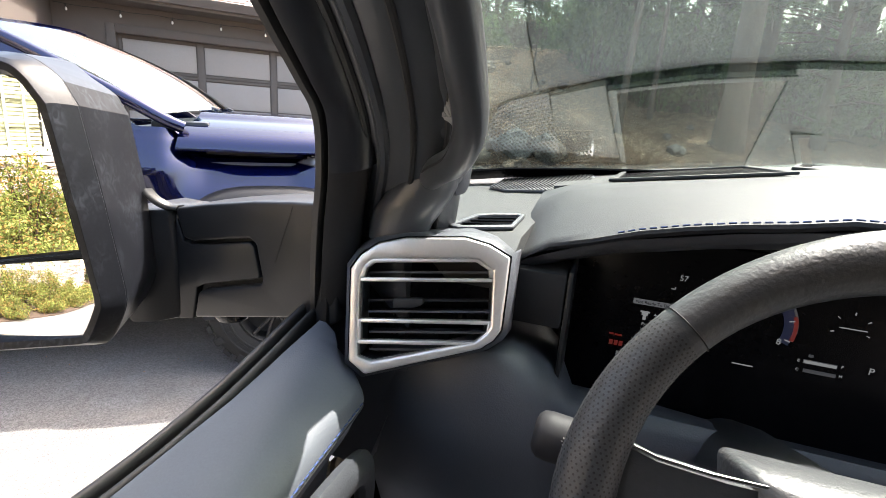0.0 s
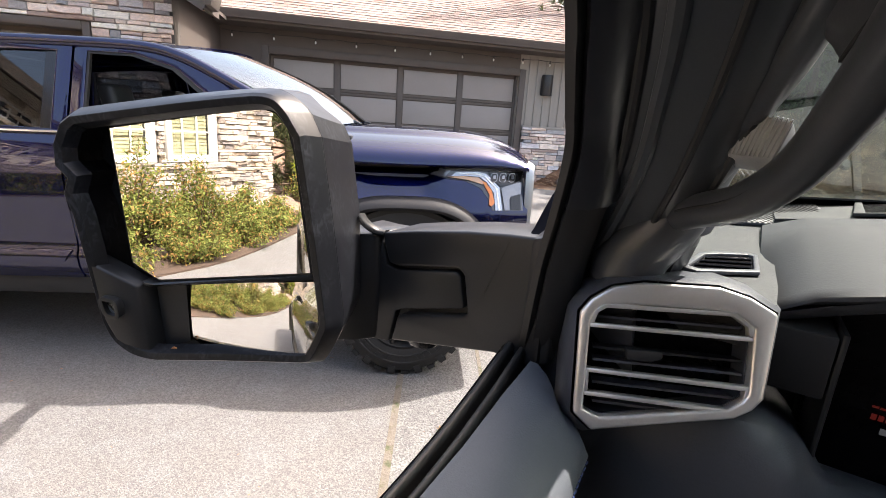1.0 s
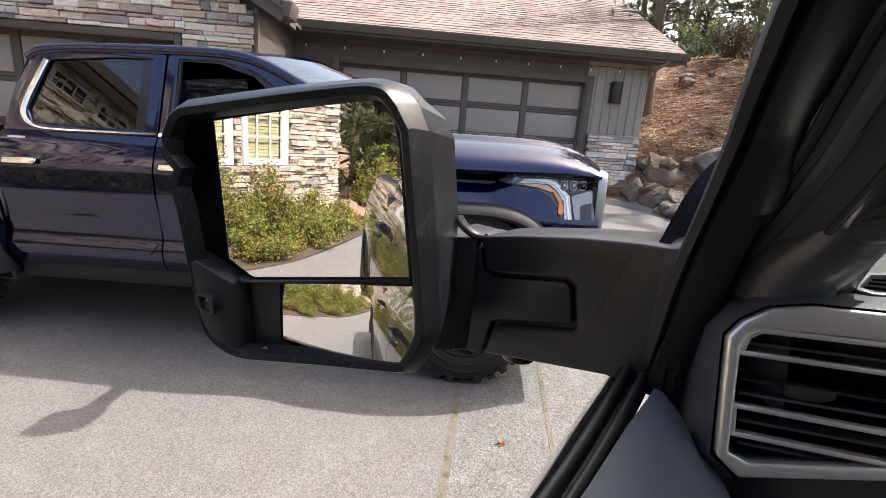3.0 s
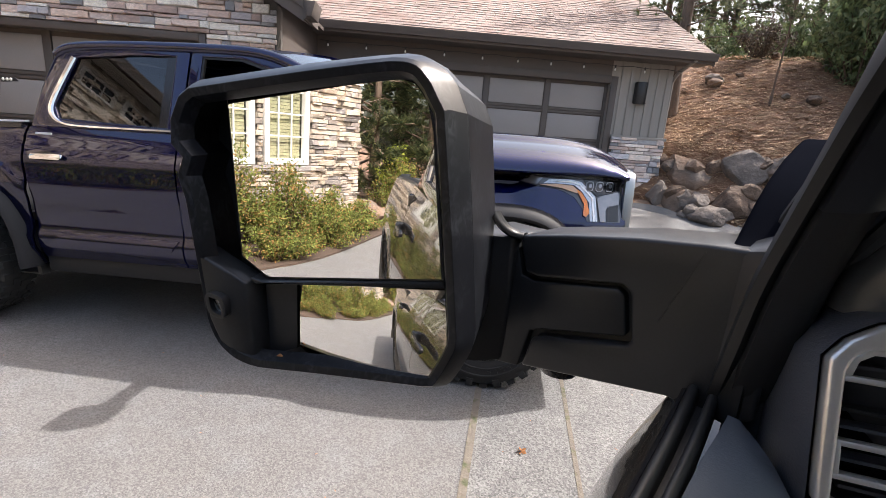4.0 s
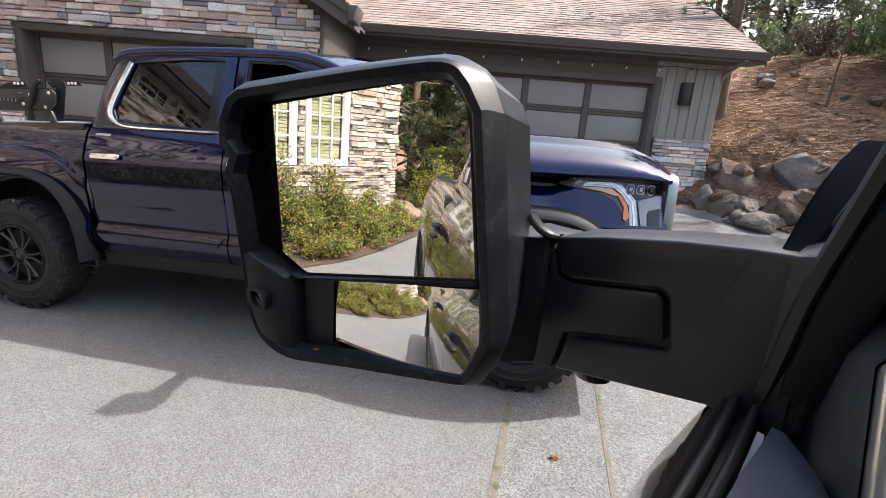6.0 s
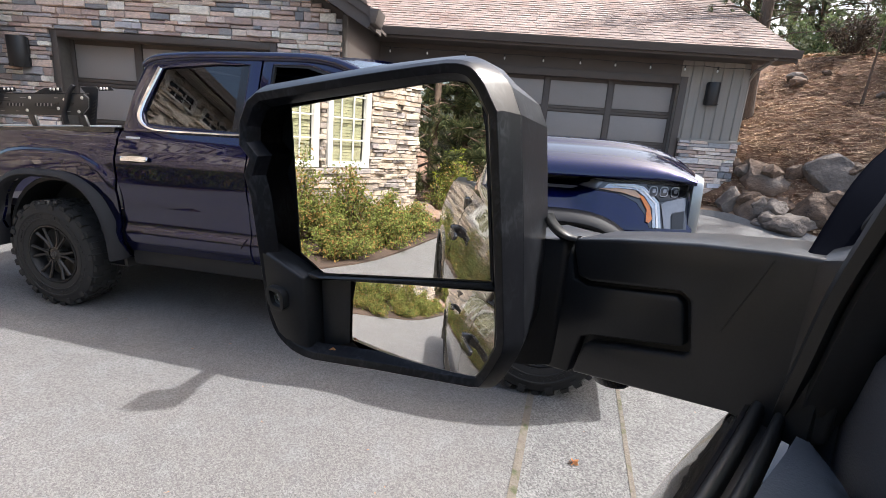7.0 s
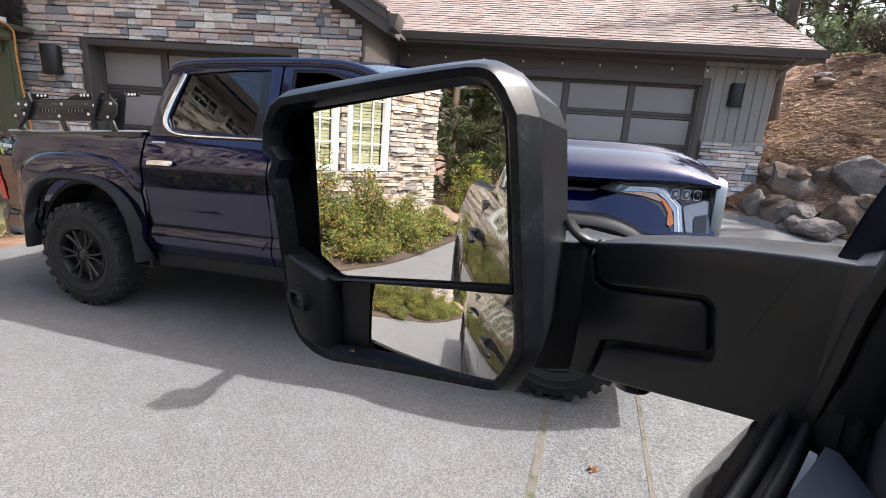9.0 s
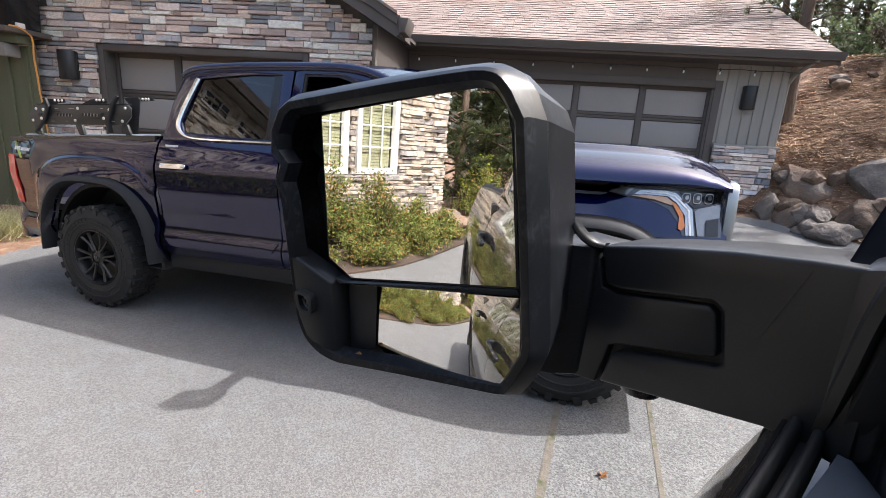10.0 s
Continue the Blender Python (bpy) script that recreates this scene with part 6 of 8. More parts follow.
op("pull_handle", tube(spline([(-0.668, 0.60, 1.31), (-0.640, 0.66, 1.33), (-0.640, 0.76, 1.325), (-0.655, 0.83, 1.28), (-0.665, 0.85, 1.2)], 16), 0.012, 10, flat=1.6), M["vinyl"], "grey door pull", door)

# window frame: seal, trim and weather strip along the front edge of the opening
EDGE = [(-0.788, 0.935, 1.395), (-0.775, 0.900, 1.425), (-0.766, 0.886, 1.48), (-0.757, 0.877, 1.545), (-0.741, 0.861, 1.614), (-0.726, 0.833, 1.671), (-0.715, 0.790, 1.702), (-0.702, 0.738, 1.734), (-0.690, 0.690, 1.762), (-0.675, 0.600, 1.810), (-0.660, 0.450, 1.870), (-0.650, 0.25, 1.905), (-0.645, -0.15, 1.925), (-0.645, -0.6, 1.925)]
edge = spline(EDGE, 60)


def ribbon(path, pts):
    """Sweep a section along the window edge: pts are (in towards the cab, along the outward normal)."""
    rings = []
    for i, p in enumerate(path):
        d = (path[min(i + 1, len(path) - 1)] - path[max(i - 1, 0)]).normalized()
        out = Vector((0, d.z, -d.y)).normalized()          # ahead of the opening, square to the edge
        if out.y < 0:
            out = -out
        inn = Vector((1, 0, 0))
        rings.append([p + inn * u + out * v for u, v in pts])
    return loft(rings)


op("window_frame", ribbon(edge, [(0.003, 0.014), (0.011, 0.012), (0.022, 0.050), (0.014, 0.075), (0.003, 0.06)]), M["gloss_black"], "black outer window frame", door, 50)
op("frame_seal", ribbon(edge, [(-0.003, 0.010), (0.000, -0.001), (0.008, -0.002), (0.012, 0.006), (0.008, 0.02), (0.001, 0.04)]), M["rubber"], "black rubber run seal", door, 50)
low, high = edge[3:19], edge[18:]
op("frame_trim", ribbon(low, [(0.0105, 0.008), (0.016, 0.000), (0.030, 0.004), (0.042, 0.016), (0.048, 0.032), (0.040, 0.05), (0.0105, 0.045)]), M["trim_black"], "dark lower window trim", door, 60)
op("frame_trim", ribbon(high, [(0.0105, 0.008), (0.016, -0.001), (0.036, 0.004), (0.052, 0.018), (0.056, 0.036), (0.048, 0.055), (0.0105, 0.045)]), M["trim_ink"], "dark upper window trim", door, 60)
# corner plate that carries the mirror
SAIL = [(0.905, 1.43), (0.905, 1.564), (0.915, 1.5675), (0.927, 1.576), (0.943, 1.592), (0.965, 1.611), (0.995, 1.629), (1.04, 1.646), (1.10, 1.660), (1.14, 1.668), (1.14, 1.45)]
op("mirror_sail", bevel(prism(SAIL, lambda u, v, d: (d + 0.10 * (v - 1.56), u, v), -0.785, -0.735), 0.007, 3, 25), M["sail"], "black mirror base plate", door, 50)

# --- pillar inside the windscreen with grab handle ---
PIL = [((-0.704, 1.01, 1.470), 0.072, 0.065), ((-0.700, 1.00, 1.520), 0.070, 0.056), ((-0.687, 0.975, 1.580), 0.070, 0.049), ((-0.664, 0.935, 1.640), 0.063, 0.045), ((-0.645, 0.885, 1.692), 0.061, 0.044), ((-0.630, 0.825, 1.740), 0.062, 0.044), ((-0.614, 0.74, 1.795), 0.062, 0.044), ((-0.600, 0.62, 1.855), 0.066, 0.042), ((-0.585, 0.45, 1.915), 0.075, 0.04), ((-0.575, 0.2, 1.94), 0.078, 0.03)]
rings = []
for k, (c, w, dpt) in enumerate(PIL):
    c = Vector(c)
    nxt = Vector(PIL[min(k + 1, len(PIL) - 1)][0]) - Vector(PIL[max(k - 1, 0)][0])
    nxt.normalize()
    out = Vector((0, nxt.z, -nxt.y)).normalized()
    ring = []
    for j in range(20):
        a = 2 * math.pi * j / 20
        ca, sa = math.cos(a), math.sin(a)
        r = 1 + 0.10 * math.cos(2 * a)
        rib = -0.004 if j in (12, 13) else 0.0
        ring.append(c + Vector((1, 0, 0)) * (w * ca * r) + out * (dpt * sa * r + rib))
    rings.append(ring)
cols = [spline([r[j] for r in rings], 36) for j in range(20)]
pillar_ob = op("pillar_trim", loft([[cols[j][i] for j in range(20)] for i in range(36)]), M["pillar"], "dark windscreen pillar trim", angle=60)
# black tubes draw the shaded gaps between folds; the pillar-coloured one is a fold
for j, r_, mt in ((13, 0.0045, "rubber"), (14, 0.007, "pillar"), (16, 0.0035, "rubber"), (18, 0.004, "rubber")):
    op("pillar_fold", tube(cols[j], r_, 8), M[mt], "", pillar_ob)
rib1 = [c + Vector((-0.066, -0.022, 0)) for c in spline([p[0] for p in PIL[2:]], 24)]
op("pillar_seal", tube(rib1, 0.010, 8), M["rubber"], "rubber seal beside the pillar", pillar_ob)
op("pillar_seal", tube([p + Vector((0.022, -0.014, 0.0)) for p in rib1], 0.006, 8), M["pillar"], "", pillar_ob)
gh = spline([(-0.640, 0.940, 1.606), (-0.615, 0.900, 1.622), (-0.580, 0.858, 1.640), (-0.554, 0.805, 1.670), (-0.541, 0.740, 1.708), (-0.533, 0.665, 1.752), (-0.535, 0.585, 1.800), (-0.555, 0.50, 1.85)], 40)
handle_g = op("grab_handle", tube(gh, [0.017, 0.0165] + [0.0148] * 36 + [0.016, 0.018], 18, flat=1.1), M["pillar"], "black grab handle on the windscreen pillar", pillar_ob, 60)
op("seam", tube([p + Vector((-0.0085, -0.0120, 0.002)) for p in gh[4:36]], 0.0016, 6), M["rubber"], "", handle_g)
op("handle_mount", bevel(loft([[(-0.612, 0.880, 1.6780), (-0.606, 0.905, 1.6650), (-0.598, 0.895, 1.7000), (-0.604, 0.865, 1.7150)], [(-0.566, 0.805, 1.6780), (-0.560, 0.838, 1.6650), (-0.553, 0.832, 1.6900), (-0.560, 0.798, 1.7040)]]), 0.003, 2), M["mount_grey"], "ribbed grey handle mount", handle_g)
for k in range(16):
    t = (k + 0.5) / 16
    a, b = Vector((-0.612, 0.8790, 1.6785)).lerp(Vector((-0.566, 0.8040, 1.6785)), t), Vector((-0.604, 0.8640, 1.7155)).lerp(Vector((-0.560, 0.7970, 1.7045)), t)
    op("rib", tube([a, b], 0.0007, 5), M["mount_grey"], "", handle_g)
foot = []
for x, z, rx, ry in ((-0.604, 1.654, 0.016, 0.020), (-0.603, 1.640, 0.030, 0.030), (-0.603, 1.620, 0.036, 0.034), (-0.605, 1.600, 0.040, 0.036), (-0.613, 1.583, 0.042, 0.036), (-0.622, 1.568, 0.042, 0.034), (-0.632, 1.552, 0.040, 0.030), (-0.640, 1.530, 0.036, 0.026)):
    foot.append([(x - rx + rx * math.cos(a), 0.944 + ry * math.sin(a) - 0.10 * (1.60 - z), z) for a in (2 * math.pi * k / 18 for k in range(18))])
op("pillar_foot", loft(foot), M["pillar"], "moulded foot of the pillar trim", pillar_ob, 60)
op("tweeter_grille", prism(smooth([(-0.012, -0.024), (0.010, -0.020), (0.012, 0.022), (-0.008, 0.024)], 2), lambda u, v, d: (-0.611 + d * 0.9 + u * 0.5 - 0.12 * max(0.0, 0.0 - v), 0.962 + u - d * 0.2, 1.612 + v), 0, 0.012, 0.003), M["dash_dark"], "small tweeter grille", pillar_ob)
op("pillar_flange", tube(spline([(-0.622, 0.925, 1.640), (-0.607, 0.895, 1.668), (-0.590, 0.845, 1.703), (-0.574, 0.795, 1.732), (-0.566, 0.755, 1.752), (-0.555, 0.70, 1.785)], 20), [0.018] * 6 + [0.012] * 14, 14), M["pillar"], "", pillar_ob, 60)
# trim that joins the handle's upper end to the pillar, rounded over the opening
web = []
for a, b in (((-0.571, 0.757, 1.747), (-0.5475, 0.712, 1.722)), ((-0.569, 0.742, 1.7555), (-0.545, 0.695, 1.735)), ((-0.560, 0.70, 1.782), (-0.536, 0.655, 1.757)), ((-0.552, 0.64, 1.815), (-0.535, 0.60, 1.790)), ((-0.548, 0.56, 1.845), (-0.550, 0.53, 1.830))):
    a, b = Vector(a), Vector(b)
    web.append([a.lerp(b, q / 6) + Vector((0, 0.010, 0.012)) * math.sin(math.pi * q / 6) * (1.0 if not web else 0.4) for q in range(7)])
op("handle_root", layer(web, (0.004, 0.014, 0.004)), M["pillar"], "", pillar_ob, 60)
op("seam", tube([r_[5] + Vector((0, -0.0006, -0.0004)) for r_ in web], 0.0012, 6), M["rubber"], "", pillar_ob)

# --- dashboard ---
dash = op("dashboard", box(-0.70, 0.78, 1.12, 1.40, 1.02, 1.30, 0.02), M["dash_dark"], "black dashboard lower body")


def base_z(x):
    return 1.556 + 0.145 * min(0.62, max(0.0, x + 0.684)) - 0.02 * step(0.1, 0.78, x)


def rear_z(x):
    return lerp_table(((-0.545, 1.522), (-0.479, 1.548), (-0.40, 1.573), (-0.305, 1.594), (-0.18, 1.612), (0.1, 1.62), (0.78, 1.58)), x)


# flat outer plate with the side demister, and the area under the glass
plate = [[(x, y, 1.543 + (base_z(x) - 1.556) * step(1.1, 1.45, y) + 0.012 * step(1.05, 1.45, y) - 0.010 * step(0.985, 0.955, y)) for x in (-0.74, -0.70, -0.66, -0.62, -0.58, -0.55, -0.53)] for y in (0.950, 0.96, 0.985, 1.03, 1.10, 1.2, 1.3, 1.4, 1.50)]
op("dash_plate", layer(plate, (0, 0, -0.05)), M["dash"], "grey textured dash corner", dash, 60)
glasside = [[(x, y, base_z(x) + 0.002 - 0.004 * step(1.44, 1.30, y)) for x in [-0.53 + 0.0655 * k for k in range(21)]] for y in (1.285, 1.32, 1.40, 1.50)]
op("dash_top", layer(glasside, (0, 0, -0.03)), M["dash"], "grey textured dash top", dash, 60)
padsecs = []
for k in range(28):
    x = -0.545 + k * 1.325 / 27
    rz_, bz_ = rear_z(x), base_z(x) - 0.004
    e = 0.012 * step(-0.50, -0.545, x)
    padsecs.append([(x, 1.03, rz_ - 0.018), (x, 1.002 + e, rz_ - 0.0155), (x, 0.989 + e, rz_ - 0.0085 - e), (x, 0.990 + e, rz_ - 0.004 - e), (x, 1.012, rz_ - e), (x, 1.12, 0.55 * rz_ + 0.45 * bz_ + 0.010 - e), (x, 1.20, 0.25 * rz_ + 0.75 * bz_ + 0.010 - e), (x, 1.265, bz_ + 0.006 - e), (x, 1.282, bz_ - 0.012), (x, 1.282, bz_ - 0.06)])
dpad = op("dash_pad", loft(padsecs), M["vinyl"], "soft padded instrument hood", dash, 60)
def seam_z(x):
    """Height of the pad's rear edge on its own straight stretches."""
    g = (x + 0.545) * 27 / 1.325
    i = int(g)
    z0, z1 = (rear_z(-0.545 + n_ * 1.325 / 27) for n_ in (i, i + 1))
    return z0 + (z1 - z0) * (g - i)


for k in range(88):
    x = -0.42 + k * 0.011
    op("stitch", tube([(x, 0.9945, seam_z(x) - 0.0025), (x + 0.0072, 0.9945, seam_z(x + 0.0072) - 0.0025)], 0.0010, 5), M["stitch"], "", dpad)
op("hood_underside", loft([[(x, 1.000, rear_z(x) - 0.0165), (x, 1.11, rear_z(x) - 0.019), (x, 1.11, rear_z(x) - 0.060), (x, 1.03, rear_z(x) - 0.038), (x, 1.008, rear_z(x) - 0.029)] for x in [-0.54 + 0.06 * k for k in range(22)]]), M["dash_dark"], "", dash)
# storage tray and perforated loudspeaker grille
op("dash_tray", ring_prism([(-0.440, 1.290), (-0.415, 1.462), (-0.20, 1.462), (-0.165, 1.290)], [(-0.425, 1.297), (-0.407, 1.454), (-0.206, 1.454), (-0.178, 1.297)], lambda u, v, d: (u, v, base_z(u) + d), 0.0015, 0.007, 0.0015), M["dash"], "raised rim of the dash tray", dash)
op("tray_floor", prism([(-0.425, 1.297), (-0.407, 1.454), (-0.206, 1.454), (-0.178, 1.297)], lambda u, v, d: (u, v, base_z(u) + d), 0.001, 0.0035), M["screen"], "black tray floor", dash)
op("dash_tray", ring_prism([(-0.15, 1.385), (-0.12, 1.462), (0.30, 1.462), (0.33, 1.385)], [(-0.138, 1.392), (-0.112, 1.454), (0.292, 1.454), (0.318, 1.392)], lambda u, v, d: (u, v, base_z(u) + d), 0.0015, 0.007, 0.0015), M["dash"], "", dash)
op("tray_floor", prism([(-0.138, 1.392), (-0.112, 1.454), (0.292, 1.454), (0.318, 1.392)], lambda u, v, d: (u, v, base_z(u) + d), 0.001, 0.0035), M["screen"], "", dash)
grl = op("speaker_grille", prism(smooth([(-0.655, 1.275), (-0.645, 1.43), (-0.50, 1.445), (-0.465, 1.425), (-0.468, 1.285)], 1), lambda u, v, d: (u, v, 1.543 + (base_z(u) - 1.556) * step(1.1, 1.45, v) + 0.012 * step(1.05, 1.45, v) + d), 0.001, 0.006, 0.0015), M["dash_dark"], "perforated speaker grille", dash)
mesh_bm = bmesh.new()
for i in range(25):
    for j in range(22):
        u, v = -0.645 + (i + 0.5 * (j % 2)) * 0.0072, 1.283 + j * 0.0068
        if u > -0.472 or v > 1.43 - 0.1 * max(0, -0.63 - u):
            continue
        z = 1.543 + (base_z(u) - 1.556) * step(1.1, 1.45, v) + 0.012 * step(1.05, 1.45, v) + 0.0062
        vs = [mesh_bm.verts.new((u + 0.0026 * math.cos(a), v + 0.0026 * math.sin(a), z)) for a in (math.pi / 3 * k for k in range(6))]
        vt = [mesh_bm.verts.new((u + 0.0016 * math.cos(a), v + 0.0016 * math.sin(a), z + 0.0012)) for a in (math.pi / 3 * k for k in range(6))]
        mesh_bm.faces.new(vt)
        for k in range(6):
            mesh_bm.faces.new((vs[k], vs[(k + 1) % 6], vt[(k + 1) % 6], vt[k]))
tagged(op("grille_studs", mesh_bm, M["trim_black"], "", grl), kind="stuff")
# side demister
DEM = [(-0.624, 0.974), (-0.612, 1.068), (-0.594, 1.092), (-0.558, 1.118), (-0.548, 1.110), (-0.5465, 1.016), (-0.607, 0.968)]
DEMI = [(-0.6165, 0.986), (-0.605, 1.062), (-0.589, 1.082), (-0.559, 1.106), (-0.554, 1.100), (-0.5525, 1.025), (-0.605, 0.981)]
dem = op("demister_vent", ring_prism(DEM, DEMI, lambda u, v, d: (u, v, 1.5445 + d), 0.0, 0.005, 0.0015), M["dash_dark"], "side demister vent", dash)
# flat black sheet paints the demister's shaded depth; no hole is cut
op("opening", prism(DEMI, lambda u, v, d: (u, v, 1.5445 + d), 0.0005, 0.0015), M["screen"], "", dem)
for k in range(3):
    op("slat", loft([[(-0.612 + 0.004 * k + (0.057 - 0.004 * k) * t, 1.000 + 0.024 * k + 0.034 * t + dy, dz) for dy, dz in ((0, 1.549), (0.008, 1.5465), (0.008, 1.5455), (0, 1.548))] for t in (0, 1)]), M["dash_dark"], "", dem)

# side air vent with silver bezel
VO, VX, VZ, VN = Vector((-0.693, 0.876, 1.510)), Vector((0.9475, 0.3018, 0.1053)), Vector((-0.184, 0.2457, 0.9517)), Vector((0.2614, -0.9212, 0.2883))


def vat(u, v, d):
    return VO + VX * u + VZ * v + VN * d


V_OUT = [(-0.009, -0.004), (0.003, 0.011), (0.024, 0.024), (0.055, 0.029), (0.122, 0.027), (0.149, 0.018), (0.172, 0.003), (0.159, -0.078), (0.150, -0.089), (0.135, -0.098), (0.004, -0.124), (-0.014, -0.108)]
V_IN = [(0.002, -0.012), (0.007, -0.001), (0.016, 0.005), (0.055, 0.006), (0.122, 0.004), (0.137, 0.001), (0.152, -0.011), (0.147, -0.074), (0.142, -0.081), (0.129, -0.090), (0.012, -0.110), (-0.004, -0.104)]
vent = op("air_vent", ring_prism(V_OUT, V_IN, vat, -0.012, 0.006, 0.003, seg=3), M["satin"], "side air vent with satin silver bezel", dash)
op("vent_body", ring_prism([(u + (0.004 if u < 0.07 else -0.004), v * 1.0) for u, v in V_OUT], V_IN, vat, -0.055, -0.0125), M["dash_dark"], "", vent)
# black sheet behind the vanes puts the vent's shade into colour
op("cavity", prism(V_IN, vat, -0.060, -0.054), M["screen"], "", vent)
BAR = [[(0.000, -0.017, 0.152, -0.022, 0.0045)], [(-0.002, -0.0635, 0.149, -0.0695, 0.0045)], [(-0.004, -0.0875, 0.133, -0.0925, 0.0045)]]
for (u0, v0, u1, v1, h), in BAR:
    op("bezel_bar", prism([(u0, v0 - h / 2), (u1, v1 - h / 2), (u1, v1 + h / 2), (u0, v0 + h / 2)], vat, -0.010, 0.0035, 0.0012), M["satin"], "silver cross bar", vent)
op("bezel_bar", prism([(0.0, -0.015), (0.0055, -0.015), (0.0095, -0.004), (0.018, 0.0015), (0.134, -0.001), (0.147, -0.0105), (0.1475, -0.0195), (0.152, -0.0195), (0.1525, -0.008), (0.137, 0.0035), (0.016, 0.0065), (0.005, -0.002)], vat, -0.008, 0.0045, 0.001), M["satin"], "", vent)
op("bezel_bar", prism([(-0.003, -0.062), (0.0015, -0.062), (0.0005, -0.086), (-0.004, -0.086)], vat, -0.008, 0.004, 0.001), M["satin"], "", vent)
op("bezel_bar", prism([(0.1445, -0.068), (0.149, -0.068), (0.1475, -0.080), (0.133, -0.0925), (0.129, -0.0905), (0.143, -0.079)], vat, -0.008, 0.004, 0.001), M["satin"], "", vent)
for v0, mt in ((-0.041, "satin"), (-0.008, "dash_dark"), (-0.054, "dash_dark"), (-0.078, "dash_dark"), (-0.098, "dash_dark")):
    op("vane", prism([(0.006, v0), (0.148 - (0.02 if v0 < -0.09 else 0), v0 - 0.004), (0.148 - (0.02 if v0 < -0.09 else 0), v0 - 0.0065), (0.006, v0 - 0.0025)], vat, -0.045, -0.016), M[mt] if mt == "dash_dark" else M["trim_black"], "", vent)
op("vane_tab", prism([(0.038, -0.0395), (0.072, -0.0405), (0.072, -0.0475), (0.060, -0.0515), (0.038, -0.0505)], vat, -0.02, 0.002, 0.002), M["trim_black"], "grey vane tab", vent)
# surround and the lower dash
op("vent_shroud", loft([[vat(0.08 + (u - 0.08) * k, -0.045 + (v + 0.045) * k, d) for u, v in V_OUT] for k, d in ((1.03, -0.004), (1.10, -0.016), (1.22, -0.06), (1.25, -0.13))], cap=False), M["dash_dark"], "black vent shroud", dash, 60)
op("dash_side", loft([[(-0.760, y, 1.40), (-0.700, y, 1.545 - 0.02 * step(0.97, 0.90, y)), (-0.66, y, 1.545 - 0.02 * step(0.97, 0.90, y)), (-0.64, y, 1.38), (-0.70, y, 1.2), (-0.76, y, 1.2)] for y in (0.92, 0.96, 1.05, 1.3)]), M["dash_dark"], "", dash)
op("switch_panel", box(-0.548, -0.469, 0.985, 1.06, 1.432, 1.504, 0.004), M["trim_black"], "dark switch blank beside the cluster", dash)
op("display_cheek", box(-0.4675, -0.4615, 0.987, 1.10, 1.26, 1.508, 0.002), M["plastic"], "", dash)
knee = []
for x, yy, zz in ((-0.72, 0.0, 0.0), (-0.66, -0.015, 0), (-0.58, -0.02, 0), (-0.51, -0.01, 0), (-0.475, 0.01, 0.02), (-0.445, 0.03, 0.06), (-0.2, 0.05, 0.07), (0.3, 0.05, 0.07)):
    knee.append([(x, 0.955 + yy, 1.405 - zz), (x, 0.935 + yy, 1.36 - 0.6 * zz), (x, 0.93 + yy, 1.31 - 0.3 * zz), (x, 0.94 + yy, 1.25), (x, 0.97 + yy, 1.17), (x, 1.02 + yy, 1.05), (x, 1.15, 1.0), (x, 1.15, 1.38 - 1.6 * zz)])
op("knee_panel", loft(knee), M["dash_dark"], "soft black knee panel", dash, 60)
op("instrument_display", box(-0.474, 0.02, 1.085, 1.10, 1.28, 1.545, 0.004), M["screen"], "black instrument display", dash)


def ink(name, x0, x1, z0, z1, mt):
    return op(name, box(x0, x1, 1.0835, 1.0845, z0, z1), M[mt], "", dash)


def letters(txt, x, z, size, mt="white_ink"):
    return text_bar("display_text", txt, size, pose(x, 1.0832, z, 90), M[mt], dash)


for txt, x, z, size in (("57", -0.3265, 1.4965, 0.0105), ("8", -0.2055, 1.4336, 0.011), ("4", -0.2564, 1.4900, 0.010), ("2", -0.2865, 1.4658, 0.010), ("6", -0.219, 1.479, 0.010), ("P", -0.1042, 1.4165, 0.012), ("E", -0.1795, 1.4142, 0.005), ("F", -0.1335, 1.4156, 0.005), ("C", -0.1785, 1.4020, 0.005), ("H", -0.1325, 1.4030, 0.005), ("Press Brake and", -0.3485, 1.4236, 0.0058), ("Push Engine Start", -0.3470, 1.4154, 0.0058), ("Switch", -0.3455, 1.4065, 0.0058)):
    letters(txt, x, z, size)
# message banner, symbols and level bars
ink("display_banner", -0.3825, -0.3280, 1.4515, 1.4590, "dim_ink")
text_bar("display_text", "Not Ready To Drive", 0.0058, pose(-0.3552, 1.0825, 1.4552, 90), M["screen"], dash)
ink("display_banner", -0.3931, -0.3510, 1.3690, 1.3765, "dim_ink")
